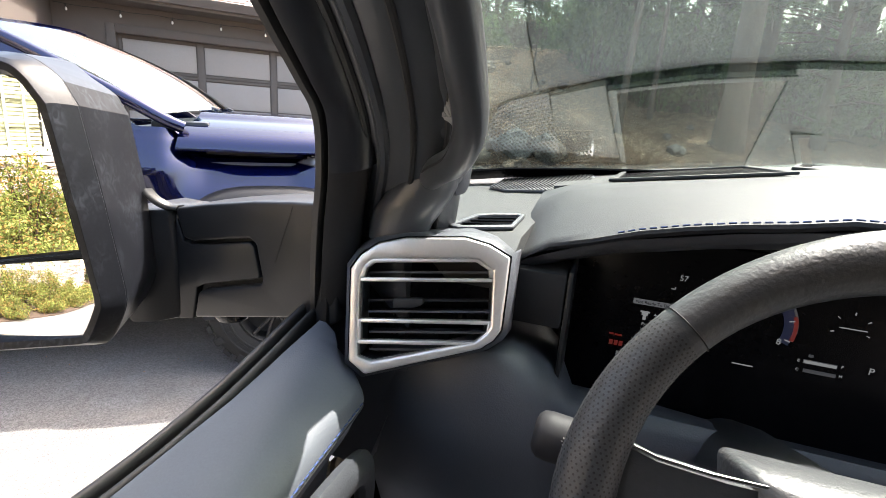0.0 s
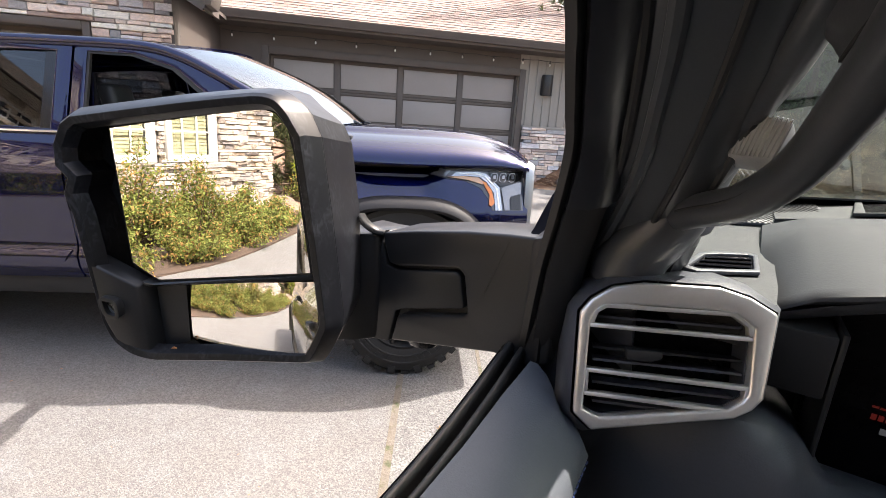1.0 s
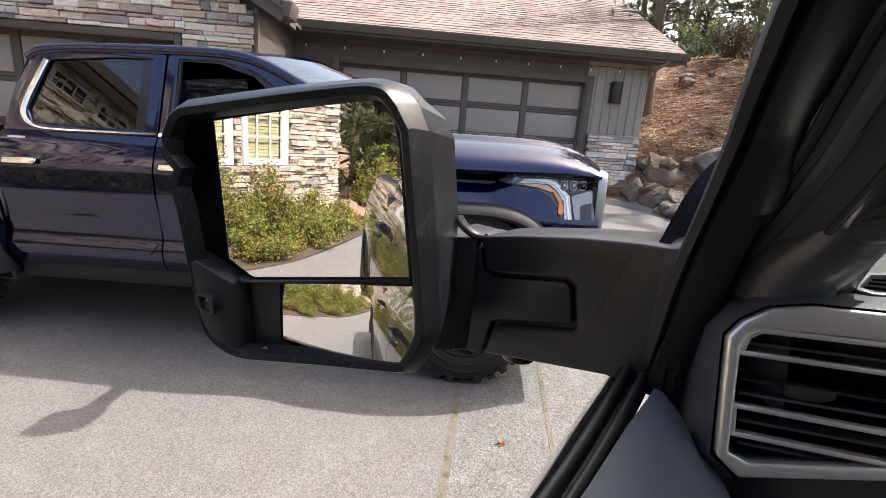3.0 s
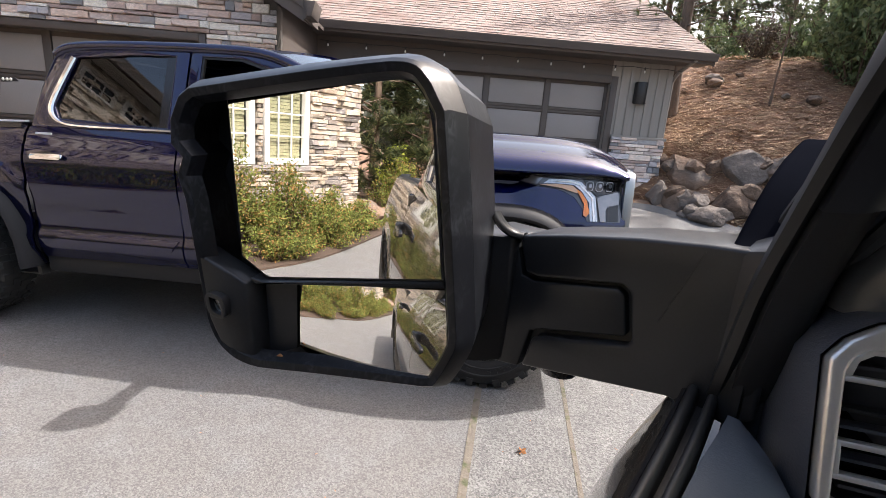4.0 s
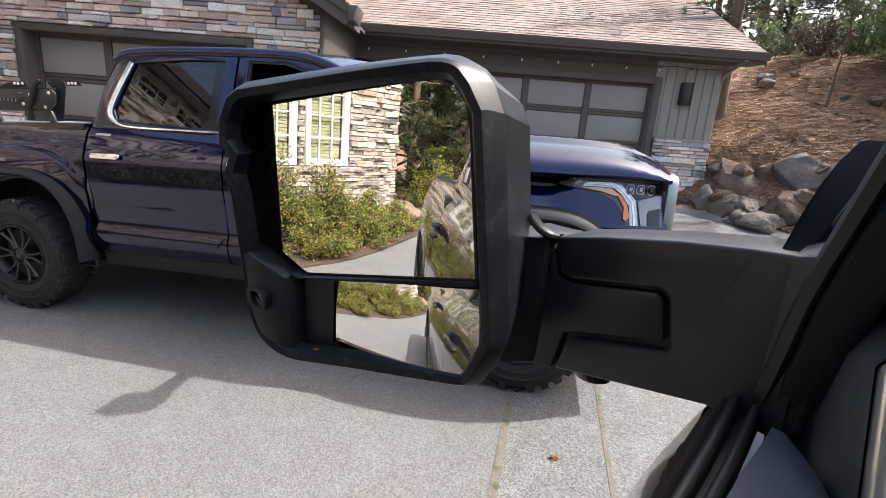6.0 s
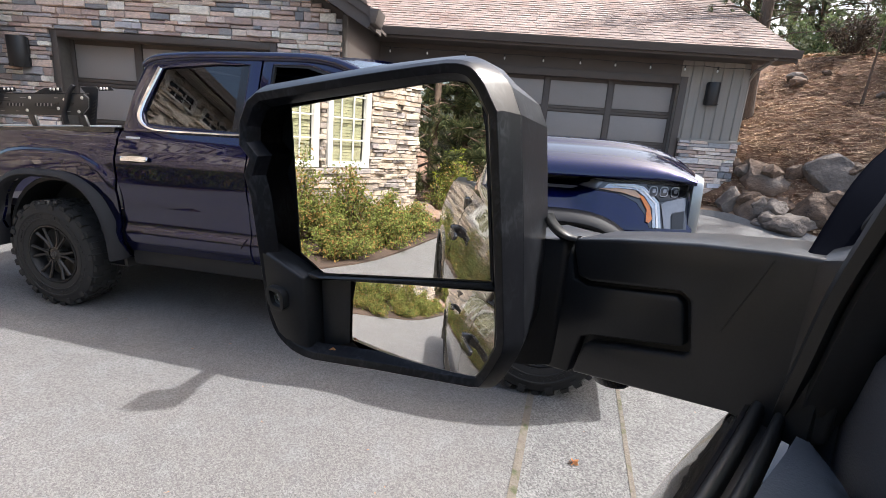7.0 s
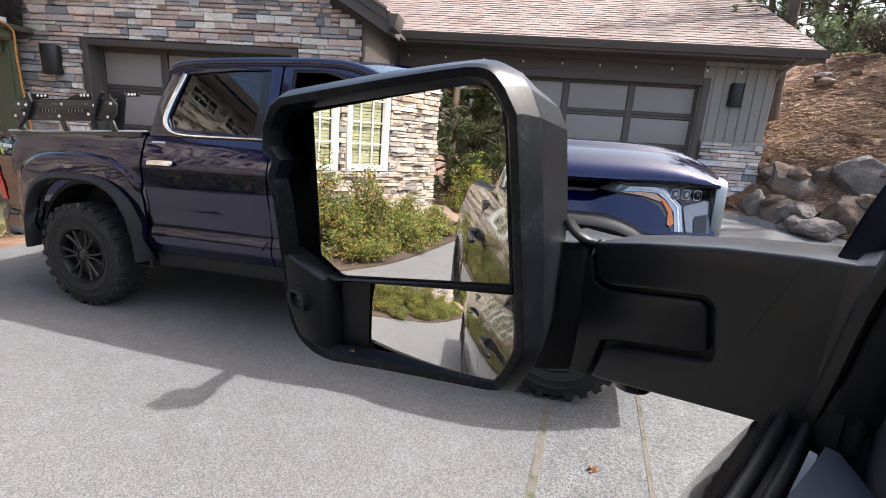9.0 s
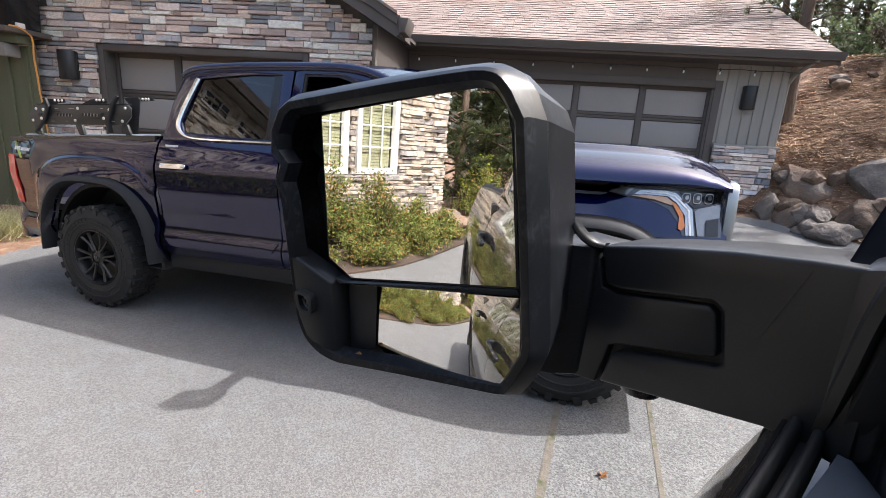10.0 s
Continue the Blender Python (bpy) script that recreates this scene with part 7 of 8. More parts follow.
for x0, x1, z0, z1, mt in ((-0.3710, -0.3590, 1.4405, 1.4425, "white_ink"), (-0.3690, -0.3610, 1.4365, 1.4400, "white_ink"), (-0.3670, -0.3630, 1.4300, 1.4360, "white_ink"), (-0.3535, -0.3500, 1.4385, 1.4393, "white_ink"), (-0.3522, -0.3513, 1.4372, 1.4406, "white_ink"),
                           (-0.3435, -0.3355, 1.4432, 1.4440, "white_ink"), (-0.3435, -0.3355, 1.4412, 1.4420, "white_ink"), (-0.3420, -0.3370, 1.4392, 1.4400, "white_ink"), (-0.3390, -0.3340, 1.4798, 1.4806, "white_ink"), (-0.3345, -0.3337, 1.4806, 1.4830, "white_ink"),
                           (-0.4060, -0.4000, 1.4000, 1.4024, "red_ink"), (-0.3985, -0.3890, 1.3995, 1.4018, "red_ink"), (-0.4045, -0.3995, 1.3850, 1.3920, "red_ink"), (-0.3978, -0.3930, 1.3850, 1.3920, "red_ink"), (-0.3912, -0.3865, 1.3850, 1.3920, "red_ink"), (-0.3185, -0.3120, 1.4300, 1.4318, "red_ink"),
                           (-0.3300, -0.2950, 1.3925, 1.3965, "grey_ink"), (-0.3296, -0.3180, 1.3930, 1.3960, "white_ink"), (-0.3290, -0.2950, 1.3800, 1.3840, "grey_ink"), (-0.3430, -0.3385, 1.3935, 1.3960, "white_ink"), (-0.3420, -0.3380, 1.3815, 1.3835, "white_ink"),
                           (-0.1740, -0.1384, 1.4115, 1.4165, "grey_ink"), (-0.1735, -0.1389, 1.4121, 1.4159, "white_ink"), (-0.1715, -0.1370, 1.3995, 1.4040, "grey_ink"), (-0.1480, -0.1200, 1.4655, 1.4665, "white_ink"), (-0.2500, -0.2260, 1.3925, 1.3936, "white_ink"), (-0.1700, -0.1650, 1.4205, 1.4240, "grey_ink")):
    proud = 1.0832 if mt == "white_ink" else 1.0836
    op("display_bar", box(x0, x1, proud, 1.0848, z0, z1), M[mt], "", dash)


def dial(name, cx, cz, r0, r1, a0, a1, mt, depth=1.0834, n=28):
    """Flat arc of a dial between two radii and two angles."""
    b = bmesh.new()
    rows_ = []
    for k in range(n + 1):
        q = radians(a0 + (a1 - a0) * k / n)
        rows_.append([b.verts.new((cx + rr * math.cos(q), depth + dd, cz + rr * math.sin(q))) for rr, dd in ((r0, 0.0), (r1, 0.0), (r1, 0.0012), (r0, 0.0012))])
    for p_, q_ in zip(rows_, rows_[1:]):
        for i in range(4):
            b.faces.new((p_[i], p_[(i + 1) % 4], q_[(i + 1) % 4], q_[i]))
    bmesh.ops.recalc_face_normals(b, faces=b.faces)
    return op(name, b, M[mt], "", dash)


GX, GZ = -0.249, 1.450
dial("dial_face", GX, GZ, 0.0455, 0.0575, 222, -20, "blue_ink", 1.0840)
dial("dial_rim", GX, GZ, 0.0580, 0.0605, 205, -2, "grey_ink")
dial("dial_redline", GX, GZ, 0.0555, 0.0600, 20, -13, "red_ink", 1.0832)
dial("start_button_icon", -0.3393, 1.4412, 0.0062, 0.0072, 0, 360, "white_ink")
for k in range(33):
    q = 214 - 28.5 * k / 4
    dial("dial_tick", GX, GZ, 0.0505 if k % 4 == 0 else 0.0535, 0.0570, q - (0.9 if k % 4 == 0 else 0.35), q + (0.9 if k % 4 == 0 else 0.35), "white_ink" if k % 4 == 0 else "grey_ink", 1.0830, 1)
for q in (90, 142, 35, 200, -20):
    dial("dial_tick", -0.1362, 1.4665, 0.0175, 0.0210, q - 1.6, q + 1.6, "white_ink", 1.0832, 1)

# --- steering wheel, column and stalk ---
SWM = pose(-0.235, 0.685, 1.442, 90 - 23)       # wheel plane: x right, y up the rim, z towards the driver


def swp(name, bm, material, label="", parent=None, angle=60):
    return part(name, bm, material, parent, label, SWM, angle)


wheel_ob = part("steering_wheel", tube([(0.19 * math.cos(a), 0.19 * math.sin(a), 0) for a in (2 * math.pi * k / 96 for k in range(96))], [0.0185 + 0.0015 * math.cos(4 * a) for a in (2 * math.pi * k / 96 for k in range(96))], 20, closed=True), M["leather"], own, "leather steering wheel", SWM, 60)
for q in (2.42, 0.72):
    op_ = lathe([(0.0165, -0.0008), (0.0181, 0.0), (0.0165, 0.0008)], Matrix.Translation((0.19 * math.cos(q), 0.19 * math.sin(q), 0)) @ Matrix.Rotation(q, 4, "Z") @ Matrix.Rotation(radians(90), 4, "X"), 24)
    swp("rim_seam", op_, M["rubber"], "", wheel_ob)
# flat black dots paint the shade inside the leather's dimples
dim = bmesh.new()
for i in range(58):
    q = 2.47 + i * 0.0162
    for j in range(22):
        a = -0.9 + j * 0.183 + (0.0915 if i % 2 else 0)
        rr_ = 0.0186 + 0.0015 * math.cos(4 * q)
        c = Vector(((0.19 + rr_ * math.cos(a)) * math.cos(q), (0.19 + rr_ * math.cos(a)) * math.sin(q), rr_ * math.sin(a)))
        nrm = Vector((math.cos(a) * math.cos(q), math.cos(a) * math.sin(q), math.sin(a)))
        t1 = nrm.orthogonal().normalized()
        t2 = nrm.cross(t1)
        vs = [dim.verts.new(c + nrm * 0.0003 + (t1 * math.cos(b) + t2 * math.sin(b)) * 0.00078) for b in (math.pi / 3 * k for k in range(6))]
        dim.faces.new(vs)
tagged(swp("dimple_texture", dim, M["rubber"], "", wheel_ob), kind="stuff")
swp("airbag_cover", bevel(loft([[(u * k, v * k - 0.01, d) for u, v in ((-0.098, 0.058), (0.098, 0.058), (0.085, -0.05), (0.03, -0.075), (-0.03, -0.075), (-0.085, -0.05))] for k, d in ((1.1, -0.05), (1.05, -0.010), (0.96, 0.006), (0.75, 0.014))]), 0.012, 3), M["leather"], "black leather airbag cover", wheel_ob)
for sgn in (-1, 1):
    swp("spoke", loft([[(sgn * x, y + 0.016, -0.012), (sgn * x, y - 0.022, -0.012), (sgn * x, y - 0.02, 0.002), (sgn * x, y + 0.014, 0.002)] for x, y in ((0.075, 0.026), (0.11, 0.025), (0.15, 0.027), (0.178, 0.034))]), M["leather"], "grey spoke with switches", wheel_ob)
    swp("spoke_trim", tube([(sgn * 0.08, 0.043, 0.002), (sgn * 0.12, 0.042, 0.003), (sgn * 0.150, 0.0435, 0.003), (sgn * 0.172, 0.048, 0.001)], 0.0016, 8), M["chrome"], "bright spoke edge", wheel_ob)
swp("spoke", loft([[(-0.03, y, -0.012), (0.03, y, -0.012), (0.03, y, 0.0), (-0.03, y, 0.0)] for y in (-0.06, -0.12, -0.175)]), M["plastic"], "", wheel_ob)
op("steering_column", lathe([(0.05, 0.0), (0.055, -0.05), (0.06, -0.30), (0.05, -0.45)], SWM @ pose(0, -0.02, -0.05), 24), M["plastic"], "black steering column shroud")
stalk = op("stalk", tube([(-0.30, 0.79, 1.392), (-0.36, 0.795, 1.398), (-0.418, 0.80, 1.406), (-0.420, 0.80, 1.4062), (-0.4225, 0.80, 1.4064), (-0.424, 0.80, 1.4065), (-0.455, 0.80, 1.4085), (-0.463, 0.80, 1.409), (-0.467, 0.80, 1.4092), (-0.469, 0.80, 1.4094)], [0.010, 0.014, 0.0205, 0.0205, 0.0190, 0.0212, 0.0218, 0.0205, 0.0165, 0.011], 20), M["flare"], "grey turn signal stalk", None, 50)
ICON = Matrix.Translation((-0.4395, 0.80, 1.4075)) @ Matrix.Rotation(radians(-33), 4, "X") @ Matrix.Rotation(radians(90), 4, "X") @ Matrix.Translation((0, 0, 0.0213))
icon = tube([(0.0020 * math.cos(q), 0.0020 * math.sin(q), 0) for q in (2 * math.pi * k / 14 for k in range(14))], 0.0005, 5, closed=True)
for k in range(8):
    q = math.pi * k / 4
    tube([(0.0031 * math.cos(q), 0.0031 * math.sin(q), 0), (0.0044 * math.cos(q), 0.0044 * math.sin(q), 0)], 0.00045, 5, icon)
part("lamp_symbol", icon, M["white_trim"], stalk, "white lamp symbol", ICON)


# ---------- towing mirror of the own truck ----------
MO = Vector((-1.105, 0.725, 1.575))
MA = radians(29.0)
MX, MZ, MN = Vector((math.cos(MA), math.sin(MA), 0)), Vector((0, 0, 1)), Vector((math.sin(MA), -math.cos(MA), 0))


def mat_(u, v, d):
    return MO + MX * u + MZ * v + MN * d


RIM = [(-0.152, 0.097), (-0.090, 0.108), (-0.026, 0.119), (0.058, 0.1315), (0.084, 0.1285), (0.100, 0.113), (0.114, 0.090), (0.129, -0.017), (0.1425, -0.125), (0.138, -0.150), (0.124, -0.180), (0.108, -0.1885), (0.0, -0.196), (-0.080, -0.203), (-0.112, -0.197), (-0.134, -0.180), (-0.147, -0.150), (-0.158, -0.073), (-0.1655, -0.020), (-0.1735, 0.006), (-0.1665, 0.024), (-0.179, 0.036), (-0.178, 0.062), (-0.166, 0.087)]
MC = (-0.018, -0.035)


def scaled(pts, k, du=0.0, dv=0.0):
    return [(MC[0] + (u - MC[0]) * k + du, MC[1] + (v - MC[1]) * k + dv) for u, v in pts]


def inset(pts, w):
    """Shift the polygon's edges inwards by w."""
    n = len(pts)
    out = []
    for i in range(n):
        a, b, c = Vector(pts[i - 1]), Vector(pts[i]), Vector(pts[(i + 1) % n])
        e1, e2 = (b - a).normalized(), (c - b).normalized()
        n1, n2 = Vector((e1.y, -e1.x)), Vector((e2.y, -e2.x))
        m = (n1 + n2).normalized()
        out.append(tuple(b + m * w / max(0.5, m.dot(n1))))
    return out


def rounded(pts):
    """Round the outer corners: curved stretches put in between the points there."""
    out = []
    n = len(pts)
    for i, p in enumerate(pts):
        out.append(p)
        if i in (2, 3, 4, 8, 9, 10, 13, 14, 15):
            a, b, c, d = (Vector(pts[(i + k) % n]) for k in (-1, 0, 1, 2))
            for t in (0.33, 0.67):
                m = 0.5 * ((2 * b) + (c - a) * t + (2 * a - 5 * b + 4 * c - d) * t * t + (3 * b - a - 3 * c + d) * t ** 3)
                q = b.lerp(c, t)
                out.append(tuple(q.lerp(m, 0.75)))
    return out


def shell(k, du, dv, corner):
    """A deeper outline of the head: the rim scaled, with the chamfered outer corner and side given."""
    pts = scaled(RIM, k, du, dv)
    pts[3:3 + len(corner)] = corner
    return pts


SHELL_MID = shell(1.05, 0.000, 0.0, [(0.066, 0.1385), (0.094, 0.1315), (0.1150, 0.1125), (0.1265, 0.088), (0.1405, -0.017), (0.153, -0.125), (0.149, -0.155), (0.132, -0.190), (0.112, -0.199)])
SHELL_BACK = shell(1.02, 0.004, 0.0, [(0.072, 0.1405), (0.102, 0.1215), (0.1300, 0.1010), (0.1405, 0.079), (0.1525, -0.015), (0.155, -0.120), (0.149, -0.148), (0.128, -0.182), (0.104, -0.192)])
RIM, SHELL_MID, SHELL_BACK = rounded(RIM), rounded(SHELL_MID), rounded(SHELL_BACK)
mirror_ob = op("towing_mirror", bevel(loft([[mat_(u, v, 0.004) for u, v in inset(RIM, 0.0175)], [mat_(u, v, 0.020) for u, v in inset(RIM, 0.012)], [mat_(u, v, 0.022) for u, v in inset(RIM, 0.004)], [mat_(u, v, 0.016) for u, v in RIM], [mat_(u, v, -0.006) for u, v in SHELL_MID], [mat_(u, v, -0.0072) for u, v in inset(SHELL_MID, 0.0010)], [mat_(u, v, -0.0085) for u, v in SHELL_MID], [mat_(u, v, -0.090) for u, v in SHELL_BACK], [mat_(u, v, -0.125) for u, v in scaled(RIM, 0.90, 0.020)], [mat_(u, v, -0.155) for u, v in scaled(RIM, 0.62, 0.015)], [mat_(u, v, -0.168) for u, v in scaled(RIM, 0.30, 0.010)]], cap=False), 0.0016, 2, 40), M["housing"], "dusty black towing mirror head", door, 16)
op("inner_bezel", prism(inset(RIM, 0.016), mat_, -0.050, -0.036), M["plastic"], "", mirror_ob)


def gat(yaw, tilt, u0, v0, bow=0.0):
    """Glass plane turned from the housing about its own middle."""
    a, t = radians(yaw), radians(tilt)
    n = Vector((math.sin(a) * math.cos(t), -math.cos(a) * math.cos(t), math.sin(t)))
    c = mat_(u0, v0, 0.0)

    def at(u, v, d):
        p = mat_(u, v, 0.0)
        h = (c - p).dot(n) / MN.dot(n)
        r2 = (u - u0) ** 2 + (v - v0) ** 2
        return p + MN * h + n * (d - bow * r2)
    return at


UP = [(-0.128, 0.088), (-0.03, 0.103), (0.060, 0.1155), (0.078, 0.111), (0.091, 0.096), (0.098, 0.070), (0.107, 0.0), (0.117, -0.071), (-0.081, -0.100), (-0.114, -0.081), (-0.121, 0.0)]
LO = [(-0.047, -0.1035), (0.121, -0.083), (0.1265, -0.115), (0.1300, -0.152), (0.108, -0.184), (0.039, -0.192), (-0.022, -0.1905), (-0.044, -0.1790)]
YAW, TILT_ = 25.5, 0.95
at_up = gat(YAW, TILT_, 0.0, 0.0)


def glass_sheet(poly, at, d, n=1):
    """Flat or bowed glass: the polygon cut into a fan of small faces."""
    b = bmesh.new()
    c = (sum(p[0] for p in poly) / len(poly), sum(p[1] for p in poly) / len(poly))
    dense = []
    for i in range(len(poly)):
        p, q = poly[i], poly[(i + 1) % len(poly)]
        for k in range(4):
            dense.append((p[0] + (q[0] - p[0]) * k / 4, p[1] + (q[1] - p[1]) * k / 4))
    rows = []
    for k in range(1, n + 1):
        rows.append([b.verts.new(at(c[0] + (u - c[0]) * k / n, c[1] + (v - c[1]) * k / n, d)) for u, v in dense])
    mid = b.verts.new(at(c[0], c[1], d))
    m = len(dense)
    for i in range(m):
        b.faces.new((mid, rows[0][i], rows[0][(i + 1) % m]))
        for r, s in zip(rows, rows[1:]):
            b.faces.new((r[i], s[i], s[(i + 1) % m], r[(i + 1) % m]))
    edge_back = [b.verts.new(at(u, v, d - 0.003)) for u, v in dense]
    for i in range(m):
        b.faces.new((rows[-1][i], edge_back[i], edge_back[(i + 1) % m], rows[-1][(i + 1) % m]))
    return b


op("upper_glass", glass_sheet(UP, at_up, 0.002, 1), M["mirror"], "flat upper mirror glass", mirror_ob)
op("glass_backing", prism(inset(UP, -0.0022), at_up, -0.008, 0.0008), M["rubber"], "", mirror_ob)
at_lo = gat(22.1, 4.7, 0.045, -0.135, 0.64)
op("lower_glass", glass_sheet(LO, at_lo, 0.009, 10), M["mirror"], "convex lower mirror glass", mirror_ob, 80)
op("glass_backing", prism(inset(LO, -0.0030), gat(22.1, 4.7, 0.045, -0.135), -0.024, -0.016), M["rubber"], "", mirror_ob)
op("divider", prism([(-0.098, -0.100), (-0.081, -0.103), (0.118, -0.0735), (0.122, -0.081), (-0.047, -0.1015), (-0.092, -0.107)], mat_, -0.034, 0.009, 0.002), M["plastic"], "", mirror_ob)
op("side_wall", loft([[mat_(u, v, d) for u, v in ((-0.088, -0.105), (-0.049, -0.103), (-0.049, -0.183), (-0.083, -0.196))] for d in (-0.035, -0.006)]), M["plastic"], "", mirror_ob)
low_plate = op("lower_plate", bevel(loft([[mat_(u, v, d) for u, v, d in ((-0.152, -0.074, -0.012), (-0.090, -0.104, -0.012), (-0.082, -0.196, -0.012), (-0.112, -0.192, -0.012), (-0.130, -0.177, -0.012), (-0.142, -0.150, -0.012))], [mat_(u, v, d) for u, v, d in ((-0.152, -0.076, 0.0215), (-0.100, -0.106, 0.0135), (-0.088, -0.194, 0.0165), (-0.112, -0.191, 0.0205), (-0.129, -0.176, 0.0218), (-0.141, -0.150, 0.0218))]]), 0.003, 2), M["plastic"], "black plate with a small lamp", mirror_ob)
ring_o = smooth([(-0.141, -0.116), (-0.117, -0.120), (-0.115, -0.146), (-0.136, -0.143)], 2)
op("lamp_frame", ring_prism(ring_o, inset(ring_o, 0.0045), mat_, 0.016, 0.0285, 0.0015), M["plastic"], "", low_plate)
op("lamp_lens", prism(inset(ring_o, 0.0043), mat_, 0.017, 0.0215), M["grille_silver"], "small square lamp lens", low_plate)
op("lamp_lens", prism(inset(ring_o, 0.0085), mat_, 0.0214, 0.0230, 0.001), M["lens_clear"], "", low_plate)
tagged(part("fallen_leaf", prism([(-0.065, -0.187), (-0.060, -0.1905), (-0.057, -0.186), (-0.061, -0.184)], mat_, 0.0105, 0.0125), M["dry_leaf"]), "tiny yellow leaf scrap lying in the mirror rim", "leaf")

# arm: proud sleeve round a set back tongue


def arm_at(u, v, d):
    return (u, 0.897 + d, v)


SLEEVE = [(-0.990, 1.5355), (-0.988, 1.524), (-0.9785, 1.4945), (-0.962, 1.4925), (-0.866, 1.5105), (-0.857, 1.504), (-0.848, 1.455), (-0.853, 1.448), (-0.952, 1.4225), (-0.960, 1.4175), (-0.9695, 1.378), (-0.807, 1.4115), (-0.755, 1.4065), (-0.735, 1.42), (-0.735, 1.571), (-0.77, 1.5685), (-0.80, 1.5665), (-0.858, 1.5600), (-0.935, 1.5470)]
arm = op("mirror_arm", bevel(prism(SLEEVE, arm_at, 0.0, 0.090), 0.0040, 3, 18), M["plastic"], "black telescoping mirror arm", mirror_ob, 50)
op("arm_tongue", bevel(prism([(-1.05, 1.53), (-0.997, 1.533), (-0.985, 1.488), (-0.968, 1.485), (-0.872, 1.5035), (-0.864, 1.498), (-0.856, 1.458), (-0.859, 1.4545), (-0.954, 1.4295), (-0.966, 1.4235), (-0.977, 1.372), (-1.05, 1.36)], arm_at, 0.005, 0.075), 0.003, 2, 25), M["plastic"], "black arm tongue", mirror_ob, 50)
op("arm_core", prism([(-1.05, 1.525), (-0.985, 1.530), (-0.85, 1.552), (-0.838, 1.44), (-0.955, 1.405), (-0.97, 1.380), (-1.05, 1.37)], arm_at, 0.016, 0.070), M["rubber"], "", mirror_ob)
op("arm_groove", prism([(-0.8000, 1.5600), (-0.7985, 1.5600), (-0.8265, 1.484), (-0.828, 1.484)], arm_at, -0.0006, 0.004), M["rubber"], "", arm)
op("arm_root", bevel(loft([[(-0.775, 0.897, 1.412), (-0.775, 0.897, 1.567), (-0.775, 0.985, 1.567), (-0.775, 0.985, 1.412)], [(-0.745, 0.890, 1.405), (-0.748, 0.893, 1.574), (-0.76, 1.02, 1.60), (-0.745, 1.02, 1.405)]]), 0.006, 2), M["plastic"], "", arm)
op("arm_knuckle", bevel(loft([[(-1.065, 0.860, 1.530), (-1.03, 0.874, 1.532), (-0.995, 0.893, 1.533), (-0.992, 0.97, 1.533), (-1.05, 0.97, 1.535)], [(-1.062, 0.868, 1.36), (-1.03, 0.885, 1.36), (-0.998, 0.903, 1.37), (-0.995, 0.965, 1.37), (-1.05, 0.965, 1.37)]]), 0.006, 2), M["plastic"], "black pivot of the mirror head", mirror_ob)
lip_line = spline([(-1.009, 0.868, 1.560), (-1.007, 0.870, 1.555), (-1.004, 0.874, 1.549), (-1.000, 0.881, 1.5425), (-0.994, 0.889, 1.5375), (-0.986, 0.8965, 1.5360)], 18)
op("knuckle_edge", loft([[p + Vector((-0.003, 0.016, 0.001)), p + Vector((-0.001, 0.004, 0.0025)), p, p + Vector((-0.0010, -0.0010, -0.003)), p + Vector((-0.004, 0.003, -0.006)), p + Vector((-0.008, 0.016, -0.006))] for p in lip_line]), M["plastic"], "flared lip of the pivot", mirror_ob, 60)
op("arm_lamp", lathe([(0.0, -0.012), (0.022, -0.010), (0.028, 0.0), (0.028, 0.02)], pose(-0.940, 0.94, 1.378), 24), M["gloss_black"], "round lamp under the mirror arm", arm)


# ---------- rocks ----------
def rock_mesh(seed, sx, sy, sz, rough=0.30, cuts=13, sub=4):
    r = random.Random(seed)
    b = bmesh.new()
    bmesh.ops.create_icosphere(b, subdivisions=sub, radius=1.0)
    planes = []
    for _ in range(cuts):
        n = Vector((r.uniform(-1, 1), r.uniform(-1, 1), r.uniform(-0.6, 1))).normalized()
        planes.append((n, r.uniform(0.62, 0.88)))
    o = Vector((seed * 3.7, seed * 1.3, 0))
    for v in b.verts:
        p = v.co.copy()
        for n, d in planes:
            k = p.dot(n) - d
            if k > 0:
                p -= n * k * 0.92
        p *= 1 + rough * 0.45 * noise.noise(p * 1.7 + o) + rough * 0.22 * noise.noise(p * 4 + o) + rough * 0.10 * noise.noise(p * 11 + o)
        v.co = (p.x * sx, p.y * sy, p.z * sz)
    return b


def rock(seed, x, y, z, sx, sy, sz, rz, label="weathered brown basalt boulder on the bank"):
    return tagged(part("boulder", rock_mesh(seed, sx, sy, sz), M["rock"], None, "", pose(x, y, z, 0, 0, rz), 28), label, "boulder", "boulders on the bank")


